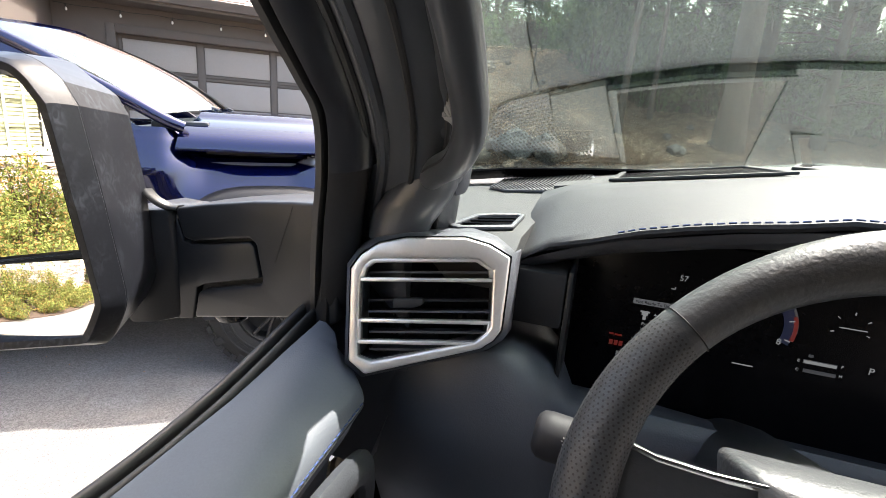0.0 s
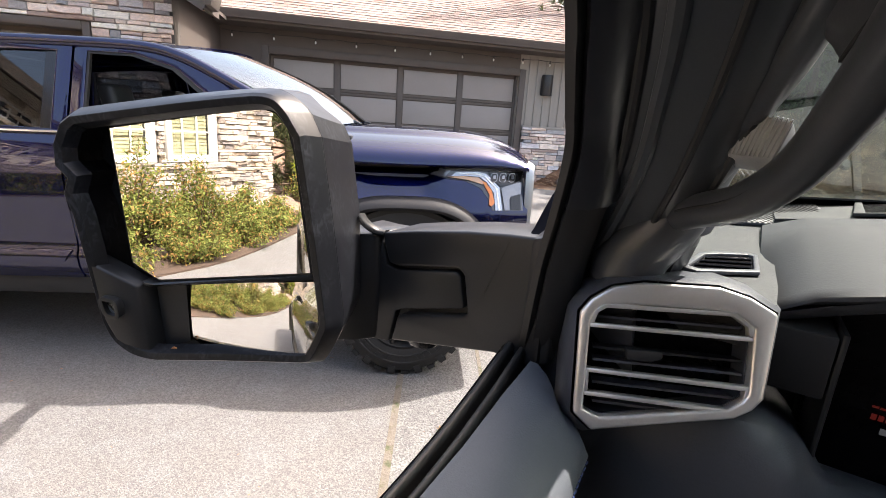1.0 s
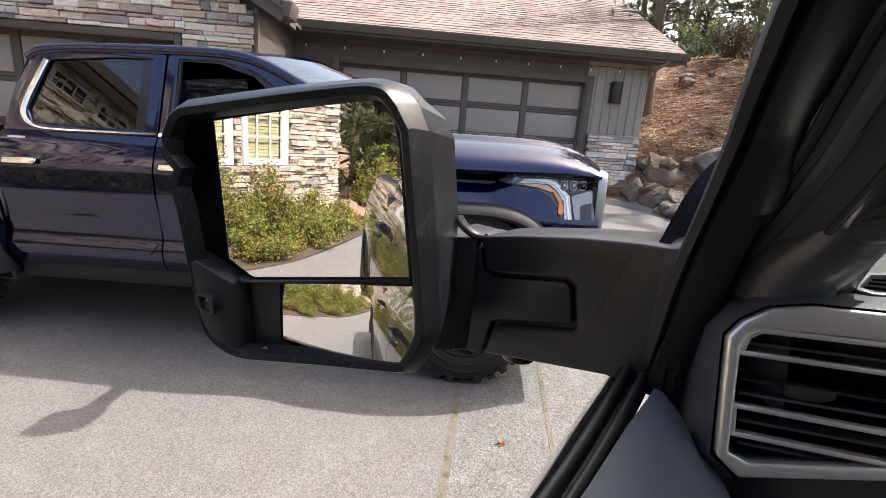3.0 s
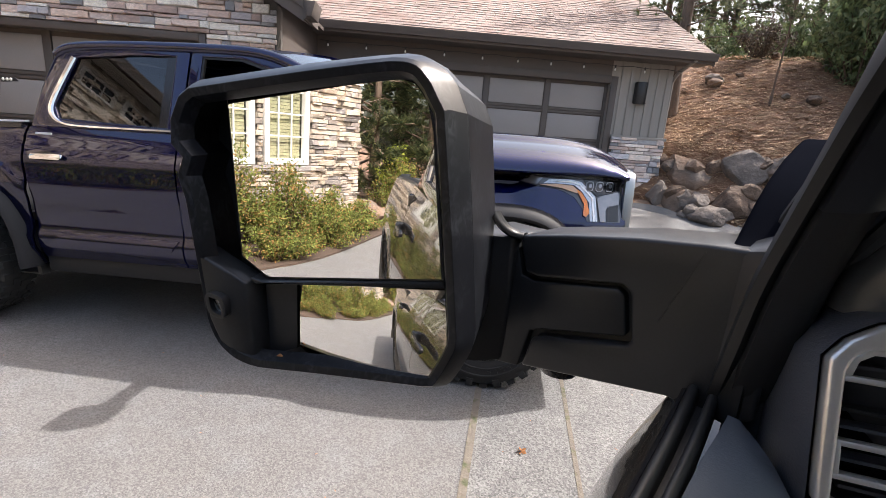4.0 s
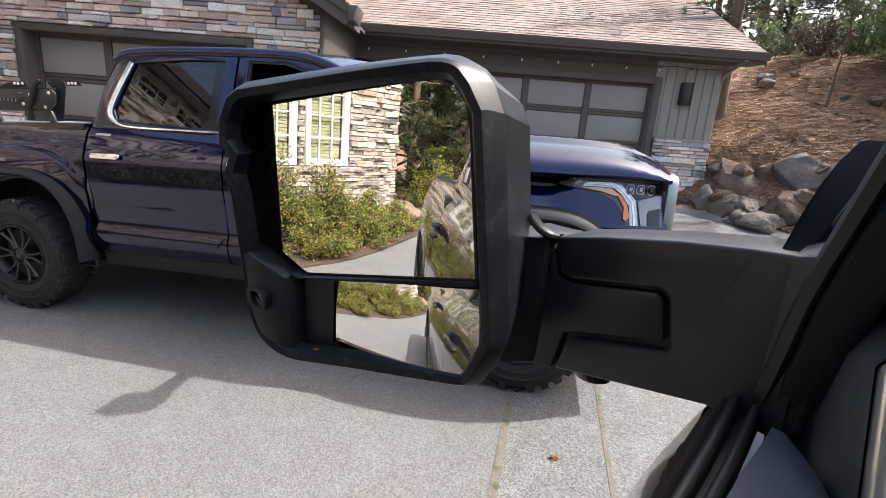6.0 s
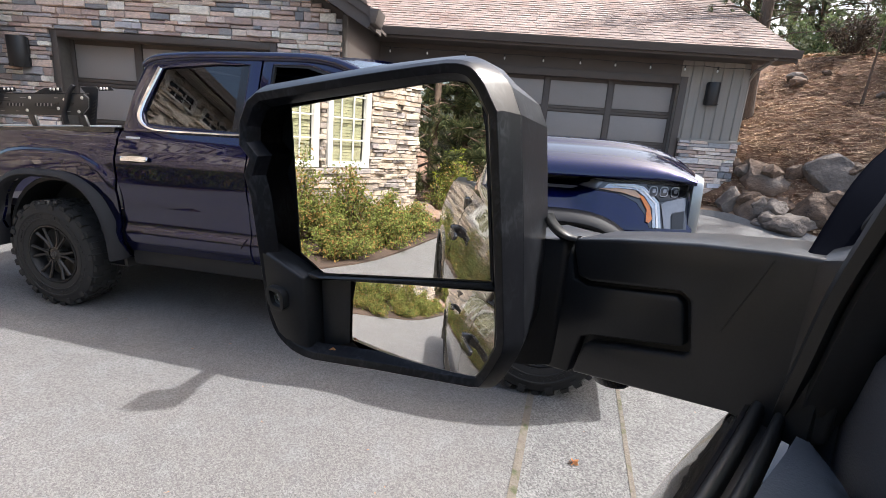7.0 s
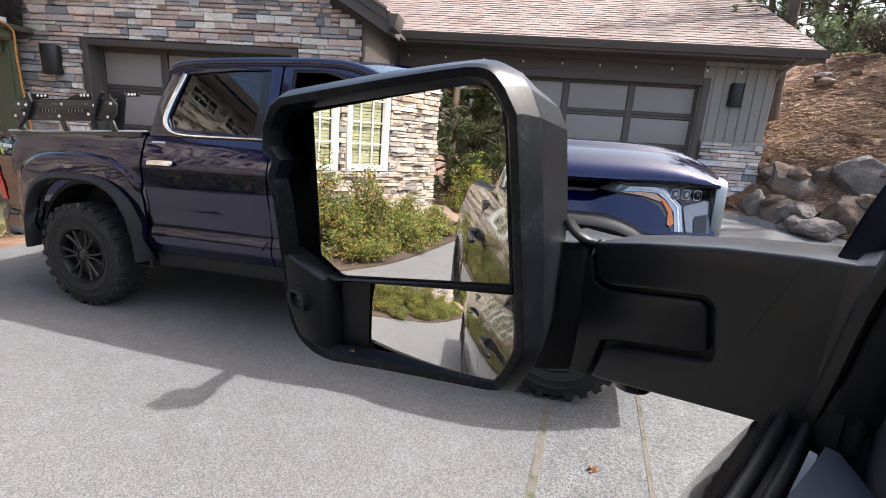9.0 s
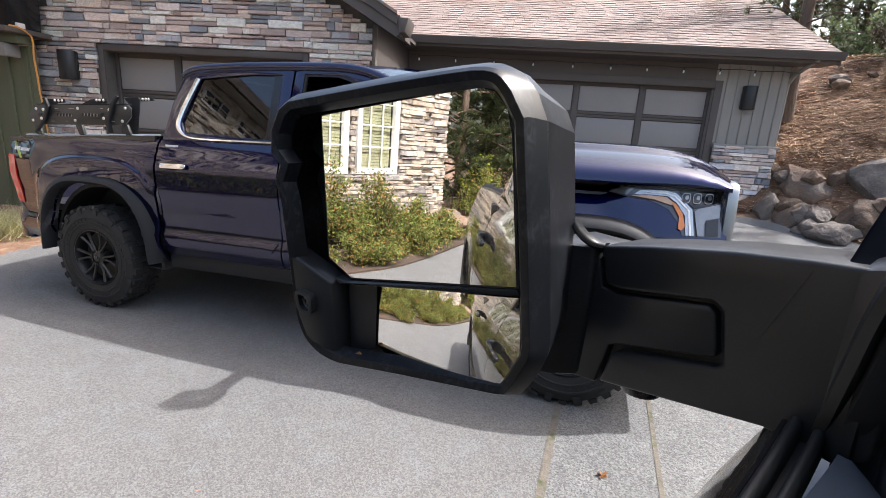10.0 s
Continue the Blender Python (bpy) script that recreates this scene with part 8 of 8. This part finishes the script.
for i, (x, y, z, w, h) in enumerate(((-3.44, 10.85, 0.98, 1.10, 0.85), (-2.94, 10.70, 1.22, 0.30, 0.36), (-2.50, 10.85, 1.22, 0.85, 0.66), (-3.62, 10.05, 0.58, 0.48, 0.56), (-3.20, 10.05, 0.50, 0.66, 0.52), (-2.90, 10.32, 0.66, 0.50, 0.30), (-2.42, 10.35, 0.62, 0.72, 0.60), (-2.70, 9.90, 0.44, 0.72, 0.33), (-3.574, 11.42, 1.50, 0.50, 0.28), (-1.85, 10.4, 0.55, 0.7, 0.6), (-1.75, 10.9, 1.2, 0.8, 0.6), (-1.15, 10.5, 0.6, 0.9, 0.7), (-0.4, 10.6, 0.5, 0.7, 0.6), (0.4, 10.75, 0.6, 1.0, 0.8), (1.3, 10.9, 0.5, 0.7, 0.6), (-4.05, 10.62, 0.7, 0.4, 0.42), (-3.05, 9.75, 0.40, 0.22, 0.16))):
    rock(i + 11, x, y, z, w / 2 * 1.23, w / 2 * 1.1, h / 2 * 1.26, (i * 47) % 360 if i > 8 else (i * 31) % 50 - 25)
rock(41, -0.95, -8.1, 0.12, 0.42, 0.34, 0.30, 20, "pale rounded rock at the foot of the stone wall")
for i in range(16):
    r_ = random.Random(170 + i)
    x, y = r_.uniform(-3.95, -1.7), r_.uniform(9.75, 10.9)
    k = r_.uniform(0.10, 0.20)
    rock(100 + i, x, y, height(x, y) + k * 0.5, k * 1.3, k, k * 0.9, r_.uniform(0, 360), "small brown rock wedged among the boulders")
for i in range(14):
    r_ = random.Random(70 + i)
    x, y = r_.uniform(-6.5, 2.5), r_.uniform(11.6, 16)
    k = r_.uniform(0.08, 0.22)
    rock(60 + i, x, y, height(x, y) + k * 0.3, k * 1.3, k, k * 0.8, r_.uniform(0, 360), "small rock lying on the pine straw bank")


# ---------- trees, shrubs, ground litter ----------
def blade(verts, faces, p, d, length, width, side):
    i = len(verts)
    verts += [p + side * width, p - side * width, p + d * length]
    faces.append((i, i + 1, i + 2))


def from_lists(name, verts, faces, material):
    me = bpy.data.meshes.new(name)
    me.from_pydata([tuple(v) for v in verts], [], faces)
    me.materials.append(material)
    return me


def pine(seed, h, r0, bare, spread, needle=0.22, lean_=(0.0, 0.0), label="tall pine tree on the wooded hillside", sparse=1.0, tuft=34):
    r = random.Random(seed)
    tree = thing("pine_tree", IDENT, label, "tree", "pine trees")
    trunk = [(lean_[0] * t + 0.10 * math.sin(3 * t + seed), lean_[1] * t + 0.10 * math.cos(2.2 * t + seed) - 0.10 * math.cos(seed), h * t - 0.3) for t in [k / 9 for k in range(10)]]
    tb = tube(trunk, [r0 * (1.35 if k == 0 else 1.0 - 0.09 * k) for k in range(10)], 12)
    verts, faces = [], []
    n_limbs = int(46 * sparse)
    for k in range(n_limbs):
        t = bare + (0.98 - bare) * (k + r.random()) / n_limbs
        i = min(8, int(t * 9))
        f = t * 9 - i
        p = Vector(trunk[i]).lerp(Vector(trunk[i + 1]), f)
        az_ = r.uniform(0, 2 * math.pi)
        reach = spread * (1.05 - ((t - bare) / (1 - bare)) ** 1.3 * 0.85) * r.uniform(0.55, 1.1)
        rise = r.uniform(-0.12, 0.30)
        e = p + Vector((math.cos(az_) * reach, math.sin(az_) * reach, rise * reach))
        m = p.lerp(e, 0.5) + Vector((0, 0, 0.06 * reach))
        tube([p, m, e], [0.035 * (1.2 - t), 0.022, 0.008], 5, tb)
        for q in range(6):
            s = 0.30 + 0.72 * q / 5
            c = (p.lerp(m, s * 2) if s < 0.5 else m.lerp(e, (s - 0.5) * 2)) + Vector((r.uniform(-1, 1), r.uniform(-1, 1), r.uniform(-0.5, 0.8))) * 0.16 * reach
            axis = (e - p).normalized() + Vector((r.uniform(-0.6, 0.6), r.uniform(-0.6, 0.6), r.uniform(0.0, 0.7)))
            axis.normalize()
            for _ in range(tuft):
                d = (axis * 0.55 + Vector((r.uniform(-1, 1), r.uniform(-1, 1), r.uniform(-1, 1))).normalized()).normalized()
                blade(verts, faces, c, d, needle * r.uniform(0.7, 1.25), 0.016, d.orthogonal().normalized())
    part("trunk", tb, M["bark"], tree, "", IDENT, 50)
    link("crown", from_lists("crown", verts, faces, M["needles"]), tree, "dark green needle tufts")
    return tree


def plant(tree, x, y, rz=0.0, k=1.0):
    c = copy_thing(tree, pose(x, y, height(x, y) if -24 < x < 24 and -24 < y < 40 else 0, 0, 0, rz) @ Matrix.Diagonal((k, k, k, 1)))
    return c


pine_a = pine(1, 11.0, 0.22, 0.22, 2.4)
pine_b = pine(2, 9.0, 0.17, 0.30, 2.0)
pine_c = pine(3, 12.5, 0.30, 0.42, 2.6, sparse=0.8)
pine_d = pine(4, 6.5, 0.14, 0.06, 1.9, 0.2)
pine_e = pine(6, 7.0, 0.13, 0.04, 1.9, 0.34, label="long-needled green pine behind the truck", sparse=1.3, tuft=60)
thin = pine(5, 10.0, 0.085, 0.55, 1.6, sparse=0.6)
BANK_TREES = [(pine_a, -4.5, 12.3, 20, 0.66), (thin, -2.62, 13.1, 0, 0.3), (pine_d, -6.5, 26.2, 80, 1.4), (pine_d, -4.6, 27.0, 10, 1.3), (pine_d, -2.2, 25.6, 10, 1.3), (pine_a, -4.0, 28.5, 60, 1.0), (pine_b, -7.2, 26.5, 40, 1.1), (pine_d, -8.6, 25.0, 100, 1.4), (pine_a, -1.0, 26.0, 10, 1.0), (pine_a, -10.0, 27.0, 0, 1.0), (pine_d, -1.0, 22.8, 0, 1.3)]
AHEAD_TREES = [(pine_c, 1.95, 12.95, 40, 1.0), (thin, -0.33, 12.5, 0, 1.0), (thin, 0.35, 14.4, 60, 0.8), (pine_a, -0.6, 15.6, 30, 0.85), (pine_b, 1.2, 16.2, 0, 1.0), (pine_a, 2.8, 15.4, 70, 0.95), (pine_d, 4.3, 14.6, 0, 1.2), (pine_d, 0.4, 17.4, 50, 1.3), (pine_d, 2.2, 17.8, 90, 1.3), (pine_a, 4.6, 17.2, 120, 1.0), (pine_c, 5.2, 16.6, 200, 0.9), (pine_d, 6.4, 16.4, 60, 1.3), (pine_b, 7.5, 14.8, 10, 1.1), (pine_a, 3.6, 20.0, 15, 1.1), (pine_b, 6.0, 20.0, 75, 1.2), (pine_d, 0.9, 20.4, 10, 1.3)]
REAR_TREES = [(pine_e, 0.6, -11.2, 70, 1.05), (pine_a, -0.2, -12.6, 50, 1.0), (pine_d, 2.6, -12.2, 120, 1.2), (pine_d, -0.7, -11.4, 0, 1.0), (pine_b, 1.4, -15.5, 0, 1.2), (pine_d, -1.6, -14.0, 200, 1.4), (pine_d, 0.3, -13.6, 20, 1.5), (pine_d, 12.0, -7.5, 10, 0.9), (pine_d, 14.0, -12.0, 70, 1.0), (pine_d, 8.0, -16.0, 30, 0.9)]
SPOTS = BANK_TREES + AHEAD_TREES + REAR_TREES
for k in range(20):
    q = 2 * math.pi * k / 20 + 0.1
    rad = 23 + 3.5 * math.sin(k * 2.3)
    x, y = rad * math.cos(q), 4 + rad * math.sin(q)
    if not (x < -10 and y > -6) and not (x > 3 and y < 8):
        SPOTS.append(((pine_a, pine_b, pine_c, pine_d)[k % 4], x, y, k * 53, 1.15))
for tr, x, y, rz, k in SPOTS:
    plant(tr, x, y, rz, k)
pine_e.matrix_basis = pose(3.4, -10.6, height(3.4, -10.6))
for tr in (pine_a, pine_b, pine_c, pine_d, thin):
    far_x, far_y = {pine_a: (-8.5, 29), pine_b: (13, 22), pine_c: (9.5, 19), pine_d: (15, 17), thin: (-9.5, 28)}[tr]
    tr.matrix_basis = pose(far_x, far_y, height(far_x, far_y))


def shrub(seed, w, d, h, n, material, label, leaf_size=0.026, group="shrubs along the wall"):
    r = random.Random(seed)
    ob = thing("shrub", IDENT, label, "shrub", group)
    sb = bmesh.new()
    verts, faces = [], []
    tips = []
    for k in range(34):
        a = r.uniform(0, 2 * math.pi)
        rad = math.sqrt(r.random())
        top = Vector((math.cos(a) * rad * w / 2, math.sin(a) * rad * d / 2, h * (1 - 0.55 * rad ** 2) * r.uniform(0.55, 1.12)))
        base = Vector((top.x * 0.25, top.y * 0.25, 0))
        mid = base.lerp(top, 0.55) + Vector((r.uniform(-0.05, 0.05), r.uniform(-0.05, 0.05), 0.04))
        tube([base, mid, top], [0.012, 0.007, 0.003], 4, sb)
        tips.append((base, mid, top))
    for k in range(n):
        base, mid, top = tips[r.randrange(len(tips))]
        t = r.random() ** 0.55
        c = (base.lerp(mid, t * 2) if t < 0.5 else mid.lerp(top, t * 2 - 1)) + Vector((r.gauss(0, 0.06), r.gauss(0, 0.06), r.gauss(0, 0.05)))
        c.z = max(c.z, 0.03)
        nrm = Vector((r.uniform(-1, 1), r.uniform(-1, 1), r.uniform(-0.2, 1.2))).normalized()
        u = nrm.orthogonal().normalized()
        u.rotate(Matrix.Rotation(r.uniform(0, 6.28), 3, nrm))
        v = nrm.cross(u)
        s = leaf_size * r.uniform(0.6, 1.35)
        i = len(verts)
        verts += [c - u * s, c + v * s * 0.45 + nrm * s * 0.12, c + u * s, c - v * s * 0.45 + nrm * s * 0.12]
        faces.append((i, i + 1, i + 2, i + 3))
    part("twig_frame", sb, M["twig"], ob, "", IDENT, 60)
    link("foliage", from_lists("foliage", verts, faces, material), ob, "")
    return ob


sh_a = shrub(1, 1.8, 1.6, 1.5, 9000, M["leaf"], "leafy green shrub with some orange leaves")
sh_b = shrub(2, 1.6, 1.4, 1.25, 7600, M["leaf"], "leafy green shrub with some orange leaves")
sh_c = shrub(3, 1.3, 1.1, 0.7, 5200, M["leaf"], "low spreading shrub with green and rusty leaves")


def hpose(a, b, z, rz=0.0, k=1.0):
    p = R45 @ Vector((a, b, 0))
    return pose(p.x, p.y, z, 0, 0, rz) @ Matrix.Diagonal((k, k, k, 1))


for i, (o, a, b, rz, k) in enumerate(((sh_a, -6.0, -1.7, 80, 1.0), (sh_b, -5.7, -2.6, 190, 1.0), (sh_c, -5.8, -3.6, 20, 1.1), (sh_c, -5.9, -4.3, 60, 0.8), (sh_c, -5.0, -2.0, 10, 0.8), (sh_c, -4.95, -1.1, 70, 0.8), (sh_c, -5.1, -2.9, 140, 0.75), (sh_c, -5.35, -3.2, 200, 0.9), (sh_a, -6.0, 0.4, 150, 0.95), (sh_c, -5.5, -0.7, 90, 1.0), (sh_a, -6.1, -0.6, 20, 0.9))):
    copy_thing(o, hpose(a, b, -0.03, rz, k))
sh_a.matrix_basis, sh_b.matrix_basis, sh_c.matrix_basis = hpose(-6.0, 1.6, -0.03), hpose(-6.4, -6.2, -0.03), hpose(-5.6, 1.0, -0.03, 40)
lime = shrub(7, 0.9, 0.9, 1.5, 1800, M["leaf_lime"], "bright lime green bush behind the truck", 0.05, "bushes")
lime.matrix_basis = pose(-0.25, -10.2, 0)
brush = shrub(8, 1.5, 1.3, 1.1, 2200, M["leaf_brown"], "dry brown brush on the hilltop", 0.04, "bushes")
wood = shrub(9, 1.8, 1.6, 1.5, 4200, M["leaf_wood"], "tall leafy undergrowth in the shade of the pines", 0.045, "undergrowth")
wood.matrix_basis = pose(9.6, 16.8, height(9.6, 16.8) - 0.1)
brush.matrix_basis = pose(-3.5, 15.7, height(-3.5, 15.7) - 0.05)
copy_thing(brush, pose(2.9, 13.3, height(2.9, 13.3), 0, 0, 90) @ Matrix.Diagonal((0.5, 0.5, 0.45, 1)))
rb = random.Random(9)
for k in range(9):
    x, y = -6.2 + 0.72 * k + rb.uniform(-0.3, 0.3), rb.uniform(20.6, 24.0)
    s = rb.uniform(1.0, 1.8)
    copy_thing(wood, pose(x, y, height(x, y) - 0.1, 0, 0, rb.uniform(0, 360)) @ Matrix.Diagonal((s, s, s * 1.2, 1)))
for k in range(16):
    x, y = -1.6 + 0.62 * k + rb.uniform(-0.3, 0.3), rb.uniform(15.2, 17.6) + 0.1 * k
    s = rb.uniform(1.3, 2.0)
    copy_thing(wood, pose(x, y, height(x, y) - 0.1, 0, 0, rb.uniform(0, 360)) @ Matrix.Diagonal((s, s, s * 1.25, 1)))
gv, gf = [], []
rg = random.Random(12)
for k in range(900):
    a = rg.uniform(0, 6.28)
    d = Vector((math.cos(a) * rg.uniform(0.2, 1.2), math.sin(a) * rg.uniform(0.2, 1.2), rg.uniform(0.5, 1.2))).normalized()
    blade(gv, gf, Vector((rg.gauss(0, 0.18), rg.gauss(0, 0.25), 0.0)), d, rg.uniform(0.2, 0.48), 0.007, d.orthogonal().normalized())
tuft_ob = tagged(link("ornamental_grass", from_lists("ornamental_grass", gv, gf, M["grass_dry"]), None, "", hpose(-6.35, 6.05, 0.02)), "clump of pale green ornamental grass by the drive", "grass")
copy_thing(tuft_ob, hpose(-6.9, 5.7, 0.02, 70))

# scraps of leaf and needle on the drive
sv, sf = [], []
rs = random.Random(21)
for k in range(60):
    x, y = rs.uniform(-5.0, -0.9), rs.uniform(0.6, 4.2)
    a = rs.uniform(0, 6.28)
    d = Vector((math.cos(a), math.sin(a), 0.04))
    blade(sv, sf, Vector((x, y, height(x, y) + 0.006)), d, rs.uniform(0.010, 0.026), rs.uniform(0.0015, 0.0035), Vector((-d.y, d.x, 0.1)))
tagged(link("leaf_litter", from_lists("leaf_litter", sv, sf, M["dry_leaf"])), "tiny dry leaf scraps scattered on the driveway", "leaf litter", kind="stuff")

# pine straw on the bank
lv, lff = [], []
rl = random.Random(5)
for k in range(34000):
    x, y = rl.uniform(-5.6, 3.5) if k % 3 else rl.uniform(-4.6, -1.2), 9.9 + 7 * rl.random() ** 1.4
    if on_drive(x, y):
        continue
    z = height(x, y) + 0.005
    a = rl.uniform(0, math.pi)
    d = Vector((math.cos(a), math.sin(a), rl.uniform(-0.1, 0.35))).normalized()
    blade(lv, lff, Vector((x, y, z)), d, rl.uniform(0.08, 0.32), rl.uniform(0.004, 0.012), Vector((-d.y, d.x, 0.2)))
M["straw"] = mat("dry_pine_straw", (0.23, 0.118, 0.063), 0.9, var=0.5, scale=2, fine=20, island=0.8, second=(0.42, 0.29, 0.18), second_amount=0.4, second_scale=1.0)
tagged(link("pine_straw", from_lists("pine_straw", lv, lff, M["straw"])), "loose dry pine straw and twigs on the bank", "pine straw", kind="stuff")
mb = bmesh.new()
bed = [R45 @ Vector(p) for p in [(-6.66, -5.6, 0), (-6.66, 2.0, 0)] + [(-4.62 + 0.05 * math.sin(b * 1.7) - 0.30 * max(0, -b - 2.2) - 0.10 * max(0, b + 1), b, 0) for b in [2.0 - 0.4 * k for k in range(18)]] + [(-5.4, -5.6, 0)]]
lo_ = [mb.verts.new((p.x, p.y, -0.05)) for p in bed]
hi_ = [mb.verts.new((p.x, p.y, 0.025)) for p in bed]
mb.faces.new(hi_)
for i in range(len(bed)):
    mb.faces.new((lo_[i], lo_[(i + 1) % len(bed)], hi_[(i + 1) % len(bed)], hi_[i]))
tagged(part("planting_bed", mb, M["soil"]), "bark mulch planting bed along the wall", "planting bed", kind="structure")


# ---------- ledge stones ----------
def stone_mesh(seed, material):
    r = random.Random(seed)
    b = bmesh.new()
    j = lambda s: r.uniform(-s, s)
    back = [b.verts.new(p) for p in ((0, 0, 0), (1, 0, 0), (1, 0, 1), (0, 0, 1))]
    mid = [b.verts.new((x + j(0.03), -0.72 + j(0.15), z + j(0.08))) for x, z in ((0.0, 0.02), (1.0, 0.02), (1.0, 0.98), (0.0, 0.98))]
    fr = [b.verts.new((x + j(0.03), -1 + j(0.28), z + j(0.09))) for x, z in ((0.035, 0.12), (0.5, 0.10), (0.965, 0.12), (0.965, 0.88), (0.5, 0.90), (0.035, 0.88))]
    for i in range(4):
        k = (i + 1) % 4
        b.faces.new((back[i], back[k], mid[k], mid[i]))
    b.faces.new((mid[0], mid[1], fr[2], fr[1], fr[0]))
    b.faces.new((mid[1], mid[2], fr[3], fr[2]))
    b.faces.new((mid[2], mid[3], fr[5], fr[4], fr[3]))
    b.faces.new((mid[3], mid[0], fr[0], fr[5]))
    b.faces.new((fr[0], fr[1], fr[4], fr[5])); b.faces.new((fr[1], fr[2], fr[3], fr[4]))
    return finish(b, "stone", material, 25)


def lay(parent, W, u0, u1, z0, z1, keep, meshes, seed, cap=300, near=None, hmin=0.046, hmax=0.125, dmin=0.028, dmax=0.066, breaks=(), runs=(0.12, 0.17, 0.23, 0.30, 0.39)):
    """Courses of ledge stones on a wall; W puts (along, out is -y, up) on the wall."""
    r = random.Random(seed)
    todo = []
    z = z0
    while z < z1:
        h = r.uniform(hmin, hmax)
        for k in breaks:
            if z < k - 0.002 < z + h + 0.03:
                h = k - z
        u = u0 - r.uniform(0, 0.1)
        while u < u1:
            ln = r.choice(runs) * r.uniform(0.85, 1.15)
            a, b = max(u, u0), min(u + ln, u1)
            if b - a > 0.05:
                split = h > 0.095 and r.random() < 0.45
                for q in ((0, 0.5), (0.5, 1.0)) if split else ((0, 1),):
                    za, zb = z + h * q[0], z + h * q[1]
                    n = max(1, int((b - a) / 0.03))
                    run = None
                    for i in range(n + 1):
                        ua, ub = a + (b - a) * i / n, a + (b - a) * (i + 1) / n
                        good = i < n and keep(ua, za) and keep(ub, za) and keep(ua, zb) and keep(ub, zb)
                        if good and run is None:
                            run = ua
                        if not good and run is not None:
                            if ua - run > 0.045:
                                todo.append((run + 0.003, ua - 0.003, za + 0.003, zb - 0.003))
                            run = None
            u += ln
        z += h
    if near:
        todo.sort(key=near)
    rest = bmesh.new()
    for i, (a, b, za, zb) in enumerate(todo):
        T = W @ pose(a, 0, za) @ Matrix.Diagonal((b - a, r.uniform(dmin, dmax), zb - za, 1))
        me = meshes[r.randrange(len(meshes))]
        if i < cap:
            link("stone", me, parent, "", T)
        else:
            me2 = me.copy()
            me2.transform(T)
            rest.from_mesh(me2)
            bpy.data.meshes.remove(me2)
    if len(todo) > cap:
        tagged(link("stonework", finish(rest, "stonework", M["stone_pale_joined" if meshes is pale_set else "stone_joined"], 25), parent, "more ledge stones"), kind="stuff")
    else:
        rest.free()


dark_set = [stone_mesh(s, M["stone"]) for s in range(14)]
pale_set = [stone_mesh(s + 20, M["stone_pale"]) for s in range(8)]
lay(wall_l, HW @ pose(0, LB - 0.001, 0), LX0, LX1, 0.3, 4.1, lambda a, z: z < rake_z(a) - 0.05 and not (D0 - 0.10 < a < D1 + 0.10 and z < DT + 0.10), dark_set, 1, breaks=(DT + 0.101,), near=lambda s: (abs(s[2] - 2.4) + 0.12 * abs(s[0] + 4.5)))
lay(wall_r, HW @ pose(0, RB - 0.051, 0), G1 + 0.14, RX1 + 0.02, 0.35, 1.65, lambda a, z: True, dark_set, 2)
RS = HW @ pose(SA + 0.001, 0, 0) @ Matrix.Rotation(radians(90), 4, "Z")
lay(wall_s, RS, SB0, SB1, 0.0, 4.6, lambda b, z: not any(w[0] - 0.05 < b < w[1] + 0.05 and w[2] - 0.05 < z < w[3] + 0.05 for w in WINS), pale_set, 3, near=lambda s: abs(s[0] + 3.6) + 0.8 * abs(s[2] - 1.4), hmin=0.040, hmax=0.110, dmin=0.03, dmax=0.10, runs=(0.10, 0.14, 0.19, 0.25, 0.36), breaks=(WINS[0][2] - 0.051, WINS[0][3] + 0.051))
